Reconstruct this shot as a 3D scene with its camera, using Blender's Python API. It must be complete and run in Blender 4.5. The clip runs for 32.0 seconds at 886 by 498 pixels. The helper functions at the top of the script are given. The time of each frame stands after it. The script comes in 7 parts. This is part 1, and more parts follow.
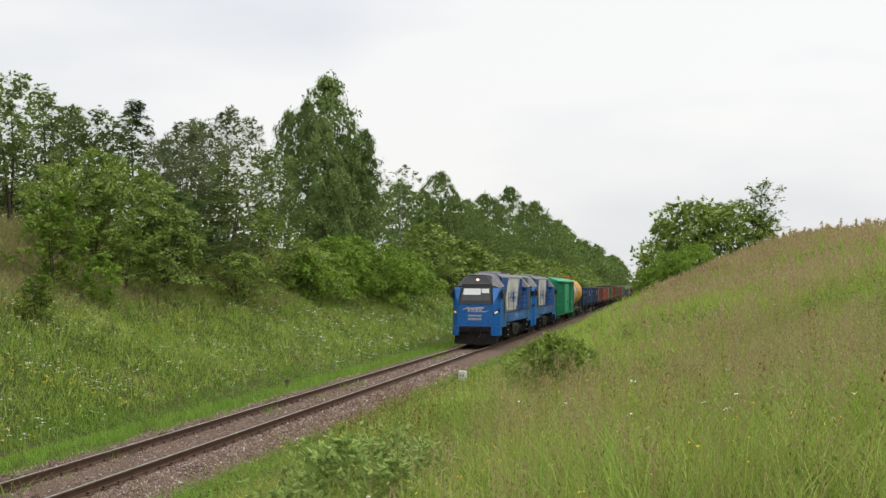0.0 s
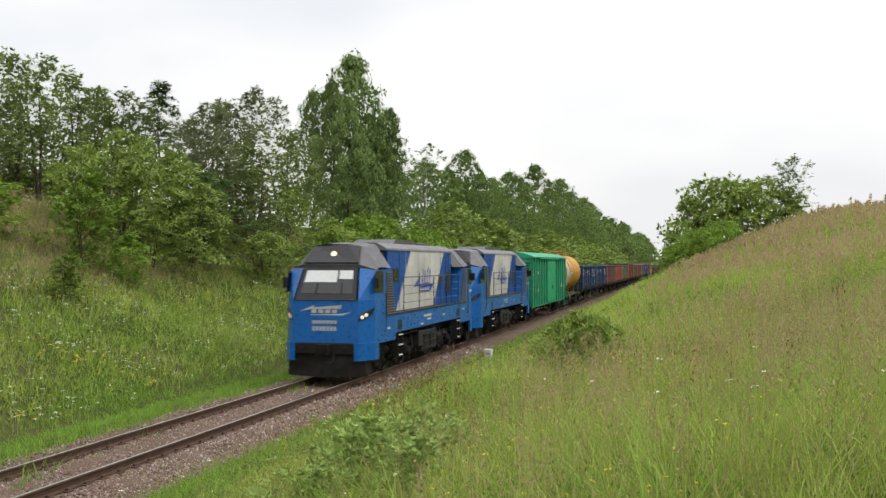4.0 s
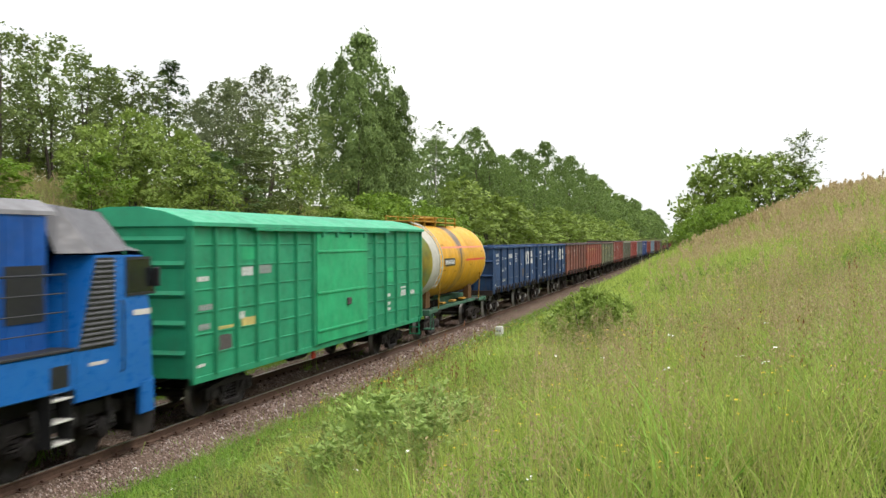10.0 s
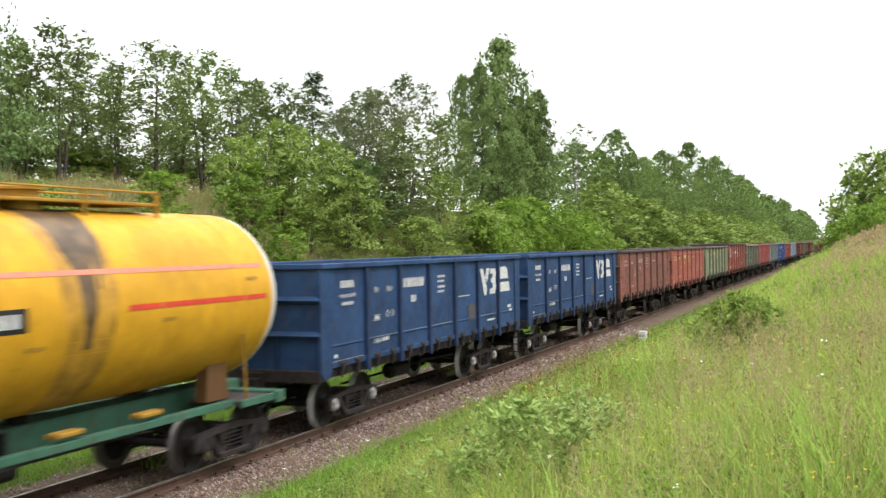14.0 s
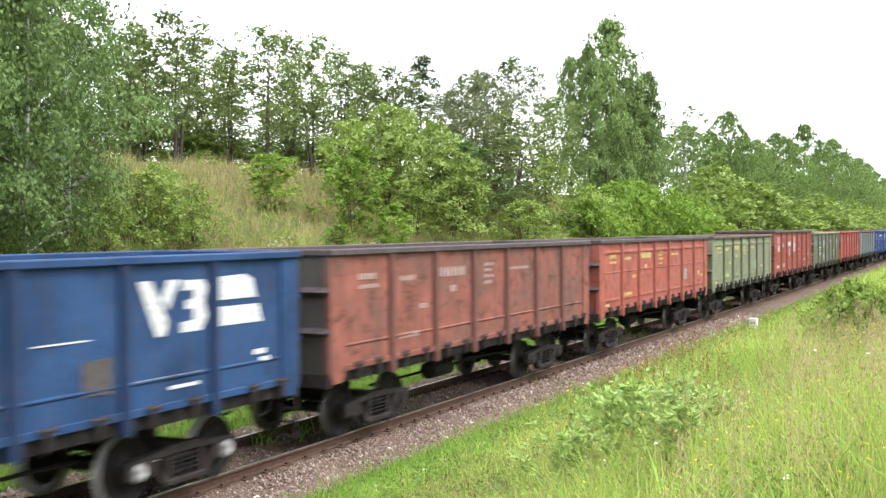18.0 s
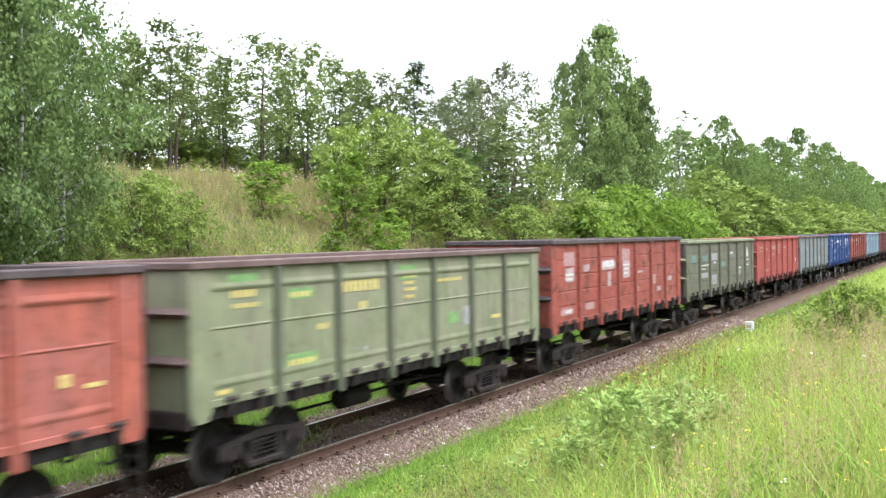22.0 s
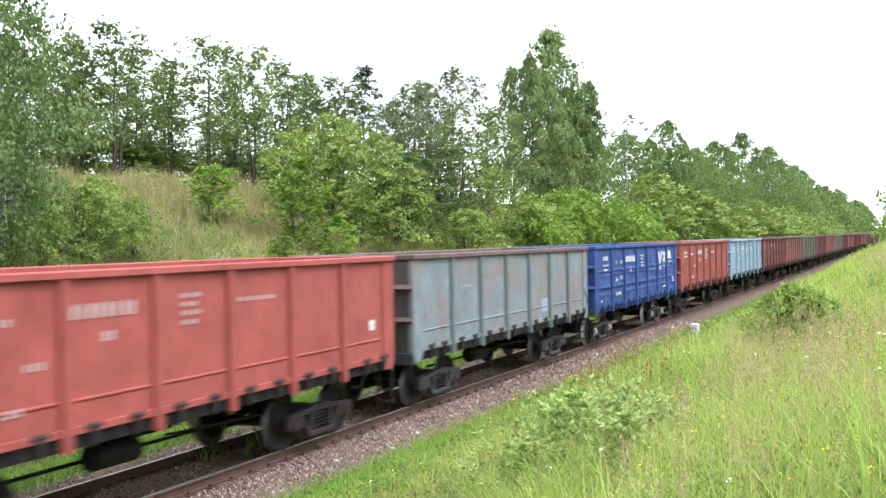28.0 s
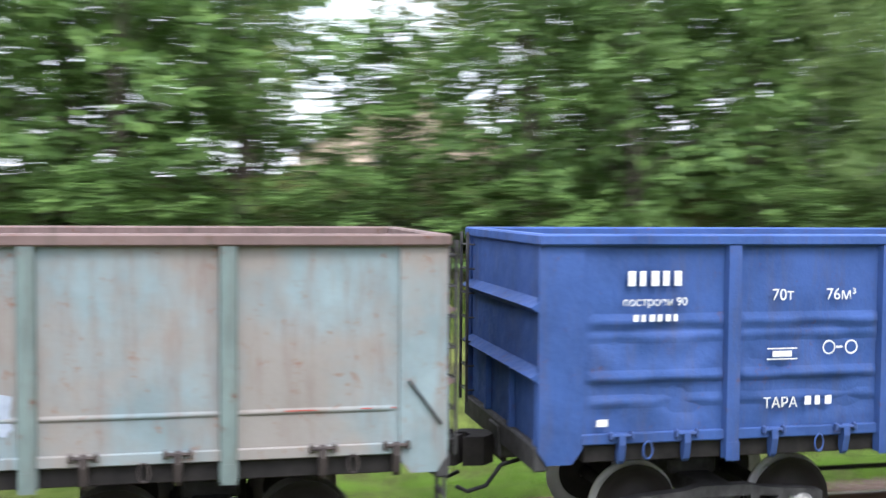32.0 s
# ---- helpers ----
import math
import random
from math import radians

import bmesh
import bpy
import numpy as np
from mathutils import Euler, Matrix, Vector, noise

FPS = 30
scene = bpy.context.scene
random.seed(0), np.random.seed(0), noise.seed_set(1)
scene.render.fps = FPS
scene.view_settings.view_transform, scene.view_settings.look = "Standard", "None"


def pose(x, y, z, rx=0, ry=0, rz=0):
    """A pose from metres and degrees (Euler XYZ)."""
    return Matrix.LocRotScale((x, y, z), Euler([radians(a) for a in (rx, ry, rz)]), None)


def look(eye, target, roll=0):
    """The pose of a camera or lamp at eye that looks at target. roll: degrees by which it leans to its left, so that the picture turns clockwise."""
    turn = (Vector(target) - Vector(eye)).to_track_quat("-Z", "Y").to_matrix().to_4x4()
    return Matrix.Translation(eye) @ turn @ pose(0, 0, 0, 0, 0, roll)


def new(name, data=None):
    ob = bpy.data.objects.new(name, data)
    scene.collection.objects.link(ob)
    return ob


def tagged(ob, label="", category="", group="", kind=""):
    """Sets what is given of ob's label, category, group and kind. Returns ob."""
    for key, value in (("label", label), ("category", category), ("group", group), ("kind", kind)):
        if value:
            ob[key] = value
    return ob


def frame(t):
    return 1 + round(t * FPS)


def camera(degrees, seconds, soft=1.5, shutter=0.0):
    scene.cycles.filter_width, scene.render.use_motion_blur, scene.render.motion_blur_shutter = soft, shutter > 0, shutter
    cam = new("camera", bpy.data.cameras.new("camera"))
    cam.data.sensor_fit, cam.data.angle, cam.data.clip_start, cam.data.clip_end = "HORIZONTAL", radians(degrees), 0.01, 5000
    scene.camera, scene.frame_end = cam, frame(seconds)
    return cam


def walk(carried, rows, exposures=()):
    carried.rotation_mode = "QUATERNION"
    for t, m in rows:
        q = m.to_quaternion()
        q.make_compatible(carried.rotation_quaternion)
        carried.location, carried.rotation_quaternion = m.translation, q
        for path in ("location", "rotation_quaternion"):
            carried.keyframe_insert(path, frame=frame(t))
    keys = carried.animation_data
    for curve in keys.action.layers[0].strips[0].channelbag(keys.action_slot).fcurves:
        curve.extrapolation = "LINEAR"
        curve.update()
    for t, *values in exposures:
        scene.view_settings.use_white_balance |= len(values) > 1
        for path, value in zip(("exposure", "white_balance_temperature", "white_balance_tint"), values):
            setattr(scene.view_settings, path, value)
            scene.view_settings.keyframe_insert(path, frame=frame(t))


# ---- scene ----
FOV = 45.75
EYE = (11.40, 0.0, 3.76)
cam = camera(FOV, 32.0, soft=1.4, shutter=0.8)
# seconds, yaw, pitch, roll of the hand-held camera, which turns on the spot; yaw 0 looks along the track
TURNS = (
    (0, 12.03, 1.93, -0.30), (0.5, 12.06, 1.77, -0.28), (1, 12.04, 1.66, -0.28), (1.5, 12.08, 1.53, -0.34),
    (2, 12.34, 1.31, -0.37), (2.5, 12.59, 0.99, -0.45), (3, 13.02, 0.78, -0.55), (3.5, 13.28, 0.80, -0.43),
    (5.5, 13.33, 0.49, 1.50), (6, 13.12, 0.77, 1.21), (6.5, 13.35, 0.52, 0.77), (7, 13.43, 0.30, 0.53),
    (7.5, 13.86, 0.16, 0.65), (8, 14.10, -0.01, 0.50), (8.5, 14.28, -0.26, 0.34), (9, 13.22, -0.52, -0.12),
    (9.5, 13.38, -0.68, 0.29), (10, 13.99, -0.46, 0.31), (10.5, 14.23, -0.34, 0.35), (11, 14.58, -0.28, 0.21),
    (11.5, 15.18, -0.25, 0.38), (12, 15.88, -0.32, 0.19), (12.5, 16.74, -0.60, 0.38),
    (13, 18.85, -0.60, 0.68), (13.5, 20.67, -0.11, 0.74), (14, 21.64, -0.13, 0.90),
    (14.5, 22.75, -0.21, 1.01), (15, 23.81, -0.48, 0.58), (15.5, 24.74, -0.65, 0.30),
    (17.5, 27.20, -1.06, 0.31), (18, 27.41, -0.99, 0.44), (18.5, 27.28, -0.89, 0.37),
    (19, 27.32, -0.83, 0.49), (19.5, 27.43, -0.79, 0.59), (20, 27.64, -0.77, 0.57),
    (20.5, 27.77, -0.70, 0.60), (21, 27.61, -0.60, 0.69), (21.5, 27.46, -0.62, 0.55),
    (22, 27.16, -0.66, 0.90), (22.5, 26.62, -0.81, 0.25), (23, 25.36, -0.85, -0.16),
    (23.5, 24.79, -1.11, 0.14), (24, 24.38, -1.19, 0.39), (24.5, 24.71, -0.91, 0.66),
    (25, 24.84, -0.80, 0.73), (25.5, 24.68, -0.61, 0.96), (26, 24.58, -0.46, 0.94),
    (26.5, 24.36, -0.35, 0.86), (28.5, 24.51, -0.57, 1.25), (29, 26.92, -0.96, 1.14),
    (29.5, 29.46, -1.29, 0.80), (30, 33.35, -1.83, 0.22), (30.5, 40.31, -2.12, 0.30),
    (31, 49.77, -2.2, -0.50), (31.5, 62.34, -2.2, -0.52), (32, 77.81, -2.52, -0.42),
)
walk(cam, [(t, pose(*EYE, 90 + pitch, roll, yaw)) for t, yaw, pitch, roll in TURNS],
     exposures=((0, -1.39, 6600, 10),
                (3, -1.35, 6600, 10),
                (5.5, -1.05, 6600, 10),
                (9, -0.87, 6600, 10),
                (13, -0.73, 6450, 11),
                (15.5, -0.39, 6350, 12),
                (19, 0.01, 6150, 13),
                (22.5, -0.05, 6000, 14),
                (26.5, -0.09, 5900, 15),
                (29.5, -0.15, 5850, 17),
                (31, -0.19, 5850, 18),
                (32, 0.14, 5850, 14)))

# ---- light: an overcast summer day ----
world = bpy.data.worlds.new("overcast_sky")
scene.world = world
world.use_nodes = True
wn, wl = world.node_tree.nodes, world.node_tree.links
wn.clear()
SUN_UP, SUN_TURN = radians(54), radians(72)
sky = wn.new("ShaderNodeTexSky")
sky.sky_type, sky.sun_disc, sky.sun_elevation, sky.sun_rotation = "NISHITA", False, SUN_UP, SUN_TURN
sky.dust_density, sky.air_density = 4.0, 1.2
clear = wn.new("ShaderNodeBackground")
clear.inputs["Strength"].default_value = 0.05
wl.new(sky.outputs["Color"], clear.inputs["Color"])
# the cloud layer: soft grey-white banks
coord = wn.new("ShaderNodeTexCoord")
stretch = wn.new("ShaderNodeMapping")
stretch.inputs["Scale"].default_value = (1.0, 1.0, 3.2)
wl.new(coord.outputs["Generated"], stretch.inputs["Vector"])
banks = wn.new("ShaderNodeTexNoise")
banks.inputs["Scale"].default_value, banks.inputs["Detail"].default_value, banks.inputs["Roughness"].default_value = 2.2, 5.0, 0.45
wl.new(stretch.outputs["Vector"], banks.inputs["Vector"])
shade = wn.new("ShaderNodeValToRGB")
shade.color_ramp.elements[0].position, shade.color_ramp.elements[0].color = 0.32, (0.80, 0.83, 0.885, 1)
shade.color_ramp.elements[1].position, shade.color_ramp.elements[1].color = 0.54, (1.0, 1.0, 1.0, 1)
wl.new(banks.outputs["Fac"], shade.inputs["Fac"])
cloud = wn.new("ShaderNodeBackground")
wl.new(shade.outputs["Color"], cloud.inputs["Color"])
# an overcast sky is brighter overhead than at the horizon
part_z = wn.new("ShaderNodeSeparateXYZ")
wl.new(coord.outputs["Generated"], part_z.inputs["Vector"])
lift_up = wn.new("ShaderNodeMapRange")
lift_up.inputs["From Min"].default_value, lift_up.inputs["From Max"].default_value = 0.28, 1.0
lift_up.inputs["To Min"].default_value, lift_up.inputs["To Max"].default_value = 2.3, 5.5
wl.new(part_z.outputs["Z"], lift_up.inputs["Value"])
wl.new(lift_up.outputs["Result"], cloud.inputs["Strength"])
both = wn.new("ShaderNodeAddShader")
wl.new(clear.outputs[0], both.inputs[0])
wl.new(cloud.outputs[0], both.inputs[1])
wl.new(both.outputs[0], wn.new("ShaderNodeOutputWorld").inputs["Surface"])
sun = new("sun", bpy.data.lights.new("sun", "SUN"))
sun.data.energy, sun.data.angle, sun.data.color = 2.6, radians(14), (1.0, 0.96, 0.9)
# the sun stands behind thin cloud, over the hill on the camera's side of the track
SUN_FROM = Vector((math.cos(SUN_UP) * math.sin(SUN_TURN), math.cos(SUN_UP) * math.cos(SUN_TURN), math.sin(SUN_UP)))
sun.matrix_world = look(SUN_FROM * 50, (0, 0, 0))


# ---- materials ----
def nodes_of(name):
    m = bpy.data.materials.new(name)
    m.use_nodes = True
    n = m.node_tree.nodes
    return m, n, m.node_tree.links, n["Principled BSDF"]


def noise_node(n, l, scale, detail=4, rough=0.6, space="Object", squash=None):
    tc = n.new("ShaderNodeTexCoord")
    tx = n.new("ShaderNodeTexNoise")
    tx.inputs["Scale"].default_value, tx.inputs["Detail"].default_value, tx.inputs["Roughness"].default_value = scale, detail, rough
    if squash:
        mp = n.new("ShaderNodeMapping")
        mp.inputs["Scale"].default_value = squash
        l.new(tc.outputs[space], mp.inputs["Vector"])
        l.new(mp.outputs["Vector"], tx.inputs["Vector"])
    else:
        l.new(tc.outputs[space], tx.inputs["Vector"])
    return tx.outputs["Fac"]


def ramp(n, l, fac, stops):
    r = n.new("ShaderNodeValToRGB")
    e = r.color_ramp.elements
    while len(e) < len(stops):
        e.new(0.5)
    for el, (p, c) in zip(e, stops):
        el.position, el.color = p, (*c, 1)
    l.new(fac, r.inputs["Fac"])
    return r.outputs["Color"]


def mix(n, l, fac, a, b, kind="MIX"):
    x = n.new("ShaderNodeMix")
    x.data_type, x.blend_type = "RGBA", kind
    for sock, v in ((x.inputs["Factor"], fac), (x.inputs["A"], a), (x.inputs["B"], b)):
        if isinstance(v, (int, float)):
            sock.default_value = v
        elif isinstance(v, tuple):
            sock.default_value = (*v, 1)
        else:
            l.new(v, sock)
    return x.outputs["Result"]


def bump(n, l, p, fac, strength, dist):
    b = n.new("ShaderNodeBump")
    b.inputs["Strength"].default_value, b.inputs["Distance"].default_value = strength, dist
    l.new(fac, b.inputs["Height"])
    l.new(b.outputs["Normal"], p.inputs["Normal"])


def scaled(c, k):
    return tuple(min(1.0, v * k) for v in c)


def paint(name, rgb, wear=0.45, rust=(0.10, 0.045, 0.025), rough=0.62, dirt=(0.07, 0.055, 0.045), tone2=None, dent=0.35, scuff=0.0, gloss=0.18, fading=0.22):
    """Old vehicle paint: faded blotches, streaks that run down, rust spots, dents."""
    m, n, l, p = nodes_of(name)
    fade = ramp(n, l, noise_node(n, l, 1.3, 5), [(0.3, scaled(rgb, 1 - fading)), (0.52, rgb), (0.75, scaled(rgb, 1 + fading))])
    if tone2:
        fade = mix(n, l, ramp(n, l, noise_node(n, l, 0.75, 5, 0.55), [(0.44, (0, 0, 0)), (0.6, (0.85,) * 3)]), fade, tone2)
    streak = noise_node(n, l, 3.0, 6, 0.7, squash=(1, 2.6, 0.35))
    c = mix(n, l, ramp(n, l, streak, [(0.5, (0, 0, 0)), (0.78, (wear, wear, wear))]), fade, dirt)
    spots = noise_node(n, l, 5.5, 8, 0.75)
    c = mix(n, l, ramp(n, l, spots, [(0.62 - 0.05 * wear, (0, 0, 0)), (0.72, (wear * 1.6,) * 3)]), c, rust)
    if scuff:
        rub = noise_node(n, l, 2.0, 7, 0.72, squash=(1, 0.8, 1.9))
        c = mix(n, l, ramp(n, l, rub, [(0.53, (0, 0, 0)), (0.63, (scuff,) * 3)]), c, scaled(rust, 0.6))
    l.new(c, p.inputs["Base Color"])
    l.new(ramp(n, l, spots, [(0.4, (rough,) * 3), (0.7, (min(0.95, rough + 0.3),) * 3)]), p.inputs["Roughness"])
    p.inputs["Specular IOR Level"].default_value = gloss
    bump(n, l, p, noise_node(n, l, 2.2, 5), dent, 0.03)
    return m


def plain(name, rgb, rough=0.6, metal=0.0, vary=0.25, scale=8.0, relief=0.2):
    m, n, l, p = nodes_of(name)
    f = noise_node(n, l, scale, 6)
    l.new(ramp(n, l, f, [(0.3, scaled(rgb, 1 - vary)), (0.7, scaled(rgb, 1 + vary))]), p.inputs["Base Color"])
    p.inputs["Roughness"].default_value, p.inputs["Metallic"].default_value = rough, metal
    p.inputs["Specular IOR Level"].default_value = 0.25
    bump(n, l, p, noise_node(n, l, scale * 3, 4), relief, 0.01)
    return m


def leaf(name, dark, light, shine=0.5, through_rate=0.28):
    """Leaves and blades: the tone differs from leaf to leaf and in large drifts; some light passes through."""
    m, n, l, p = nodes_of(name)
    geo = n.new("ShaderNodeNewGeometry")
    info = n.new("ShaderNodeObjectInfo")
    drift = noise_node(n, l, 0.5, 3, space="Object")
    c = ramp(n, l, geo.outputs["Random Per Island"], [(0.0, dark), (0.65, scaled(tuple((a + b) / 2 for a, b in zip(dark, light)), 1)), (1.0, light)])
    c = mix(n, l, ramp(n, l, drift, [(0.35, (0.0,) * 3), (0.7, (0.45,) * 3)]), c, light)
    tone = n.new("ShaderNodeHueSaturation")
    l.new(c, tone.inputs["Color"])
    mr = n.new("ShaderNodeMapRange")
    mr.inputs["To Min"].default_value, mr.inputs["To Max"].default_value = 0.82, 1.2
    l.new(info.outputs["Random"], mr.inputs["Value"])
    l.new(mr.outputs["Result"], tone.inputs["Value"])
    p.inputs["Roughness"].default_value = shine
    p.inputs["Specular IOR Level"].default_value = 0.1
    l.new(tone.outputs["Color"], p.inputs["Base Color"])
    tr = n.new("ShaderNodeBsdfTranslucent")
    l.new(tone.outputs["Color"], tr.inputs["Color"])
    mx = n.new("ShaderNodeMixShader")
    mx.inputs[0].default_value = through_rate
    l.new(p.outputs[0], mx.inputs[1])
    l.new(tr.outputs[0], mx.inputs[2])
    l.new(mx.outputs[0], n["Material Output"].inputs["Surface"])
    return m


BARK = plain("bark_dark", (0.075, 0.06, 0.048), 0.9, vary=0.4, relief=0.6)
m, n, l, p = nodes_of("bark_birch")
l.new(ramp(n, l, noise_node(n, l, 5, 5, squash=(0.5, 0.5, 4)), [(0.42, (0.05, 0.045, 0.04)), (0.52, (0.42, 0.41, 0.38)), (0.8, (0.55, 0.54, 0.5))]), p.inputs["Base Color"])
p.inputs["Roughness"].default_value = 0.8
BARK_BIRCH = m
LEAF_ALDER = leaf("leaf_alder", (0.11, 0.155, 0.05), (0.24, 0.3, 0.095))
LEAF_BUSH = leaf("leaf_bush", (0.120, 0.180, 0.036), (0.265, 0.350, 0.075))
LEAF_VINE = leaf("leaf_vine", (0.11, 0.195, 0.026), (0.235, 0.35, 0.048))
LEAF_BIRCH = leaf("leaf_birch", (0.1, 0.155, 0.05), (0.21, 0.285, 0.088))
LEAF_BIRCH_NEAR = leaf("leaf_birch_shade", (0.085, 0.142, 0.045), (0.185, 0.262, 0.08))
LEAF_WILLOW = leaf("leaf_willow", (0.125, 0.16, 0.075), (0.235, 0.27, 0.13))
LEAF_LIME = leaf("leaf_lime", (0.088, 0.145, 0.04), (0.18, 0.255, 0.066))
LEAF_MAPLE = leaf("leaf_maple", (0.062, 0.118, 0.034), (0.135, 0.215, 0.058))
NEEDLE = leaf("needle_spruce", (0.065, 0.11, 0.035), (0.105, 0.16, 0.05))
BLADE = leaf("grass_blade", (0.205, 0.305, 0.044), (0.455, 0.55, 0.125))
BLADE_SHORT = leaf("grass_blade_verge", (0.125, 0.245, 0.032), (0.245, 0.38, 0.064))
STRAW = leaf("dry_grass_stem", (0.27, 0.26, 0.085), (0.43, 0.39, 0.15))
PLUME = leaf("grass_plume", (0.3, 0.225, 0.118), (0.5, 0.395, 0.225))
TAN = leaf("bleached_blade", (0.273, 0.243, 0.097), (0.415, 0.352, 0.175))
SEED_HEAD = leaf("grass_seed_head", (0.198, 0.205, 0.058), (0.304, 0.282, 0.106))
WEED = leaf("weed_leaf", (0.116, 0.205, 0.032), (0.238, 0.336, 0.082))
BLADE_WEED = leaf("weed_leaf_pale", (0.165, 0.255, 0.062), (0.34, 0.445, 0.125), through_rate=0.3)
SORREL = leaf("sorrel_seed", (0.160, 0.060, 0.027), (0.260, 0.110, 0.054))
PETAL_WHITE = plain("petal_white", (0.75, 0.76, 0.70), 0.7)
PETAL_YELLOW = plain("petal_yellow", (0.72, 0.50, 0.03), 0.7)

# soil with a sod of short grass, seen between the blades
m, n, l, p = nodes_of("meadow_soil")
big = noise_node(n, l, 0.25, 4)
fine = noise_node(n, l, 6, 6, 0.7)
c1 = ramp(n, l, fine, [(0.3, (0.03, 0.045, 0.008)), (0.55, (0.06, 0.09, 0.014)), (0.75, (0.10, 0.13, 0.03))])
c2 = ramp(n, l, fine, [(0.3, (0.04, 0.038, 0.014)), (0.7, (0.13, 0.115, 0.05))])
l.new(mix(n, l, ramp(n, l, big, [(0.42, (0, 0, 0)), (0.62, (0.8,) * 3)]), c1, c2), p.inputs["Base Color"])
p.inputs["Roughness"].default_value = 0.95
bump(n, l, p, fine, 0.8, 0.15)
p.inputs["Specular IOR Level"].default_value = 0.1
SOIL = m
m, n, l, p = nodes_of("ballast_bed")
vor = n.new("ShaderNodeTexVoronoi")
vor.inputs["Scale"].default_value = 16
tc = n.new("ShaderNodeTexCoord")
l.new(tc.outputs["Object"], vor.inputs["Vector"])
base = mix(n, l, noise_node(n, l, 0.9, 4), (0.125, 0.088, 0.064), (0.21, 0.152, 0.116))
l.new(mix(n, l, 0.6, base, ramp(n, l, vor.outputs["Distance"], [(0.0, (0.75,) * 3), (0.7, (0.2,) * 3)]), "SOFT_LIGHT"), p.inputs["Base Color"])
p.inputs["Roughness"].default_value = 0.95
bump(n, l, p, vor.outputs["Distance"], 1.0, 0.05)
p.inputs["Specular IOR Level"].default_value = 0.1
BALLAST = m
m, n, l, p = nodes_of("ballast_stone")
geo = n.new("ShaderNodeNewGeometry")
l.new(ramp(n, l, geo.outputs["Random Per Island"], [(0.0, (0.10, 0.065, 0.05)), (0.45, (0.21, 0.145, 0.118)), (0.8, (0.29, 0.22, 0.19)), (1.0, (0.42, 0.36, 0.33))]), p.inputs["Base Color"])
p.inputs["Roughness"].default_value = 0.9
p.inputs["Specular IOR Level"].default_value = 0.1
STONE = m
RAIL_SIDE = plain("rail_rust", (0.085, 0.05, 0.035), 0.85, 0.2, relief=0.4)
RAIL_HEAD = plain("rail_polished", (0.45, 0.43, 0.41), 0.32, 0.9, vary=0.15)
TIMBER = plain("sleeper_timber", (0.11, 0.082, 0.066), 0.9, vary=0.5, scale=4, relief=0.7)
UNDER = plain("running_gear_grime", (0.013, 0.011, 0.0105), 0.75, 0.15, vary=0.5, scale=6, relief=0.4)
UNDER_RED = plain("running_gear_rust", (0.028, 0.022, 0.020), 0.8, 0.1, vary=0.5, scale=6, relief=0.4)
GEAR_GREY = plain("running_gear_grey", (0.042, 0.040, 0.040), 0.75, 0.1, vary=0.5, scale=6, relief=0.4)
WHEEL = plain("wheel_steel", (0.018, 0.015, 0.014), 0.7, 0.2, vary=0.4)
TYRE = plain("tyre_worn", (0.16, 0.15, 0.145), 0.45, 0.7, vary=0.1)
BLACK = plain("black_rubber", (0.015, 0.015, 0.016), 0.6)


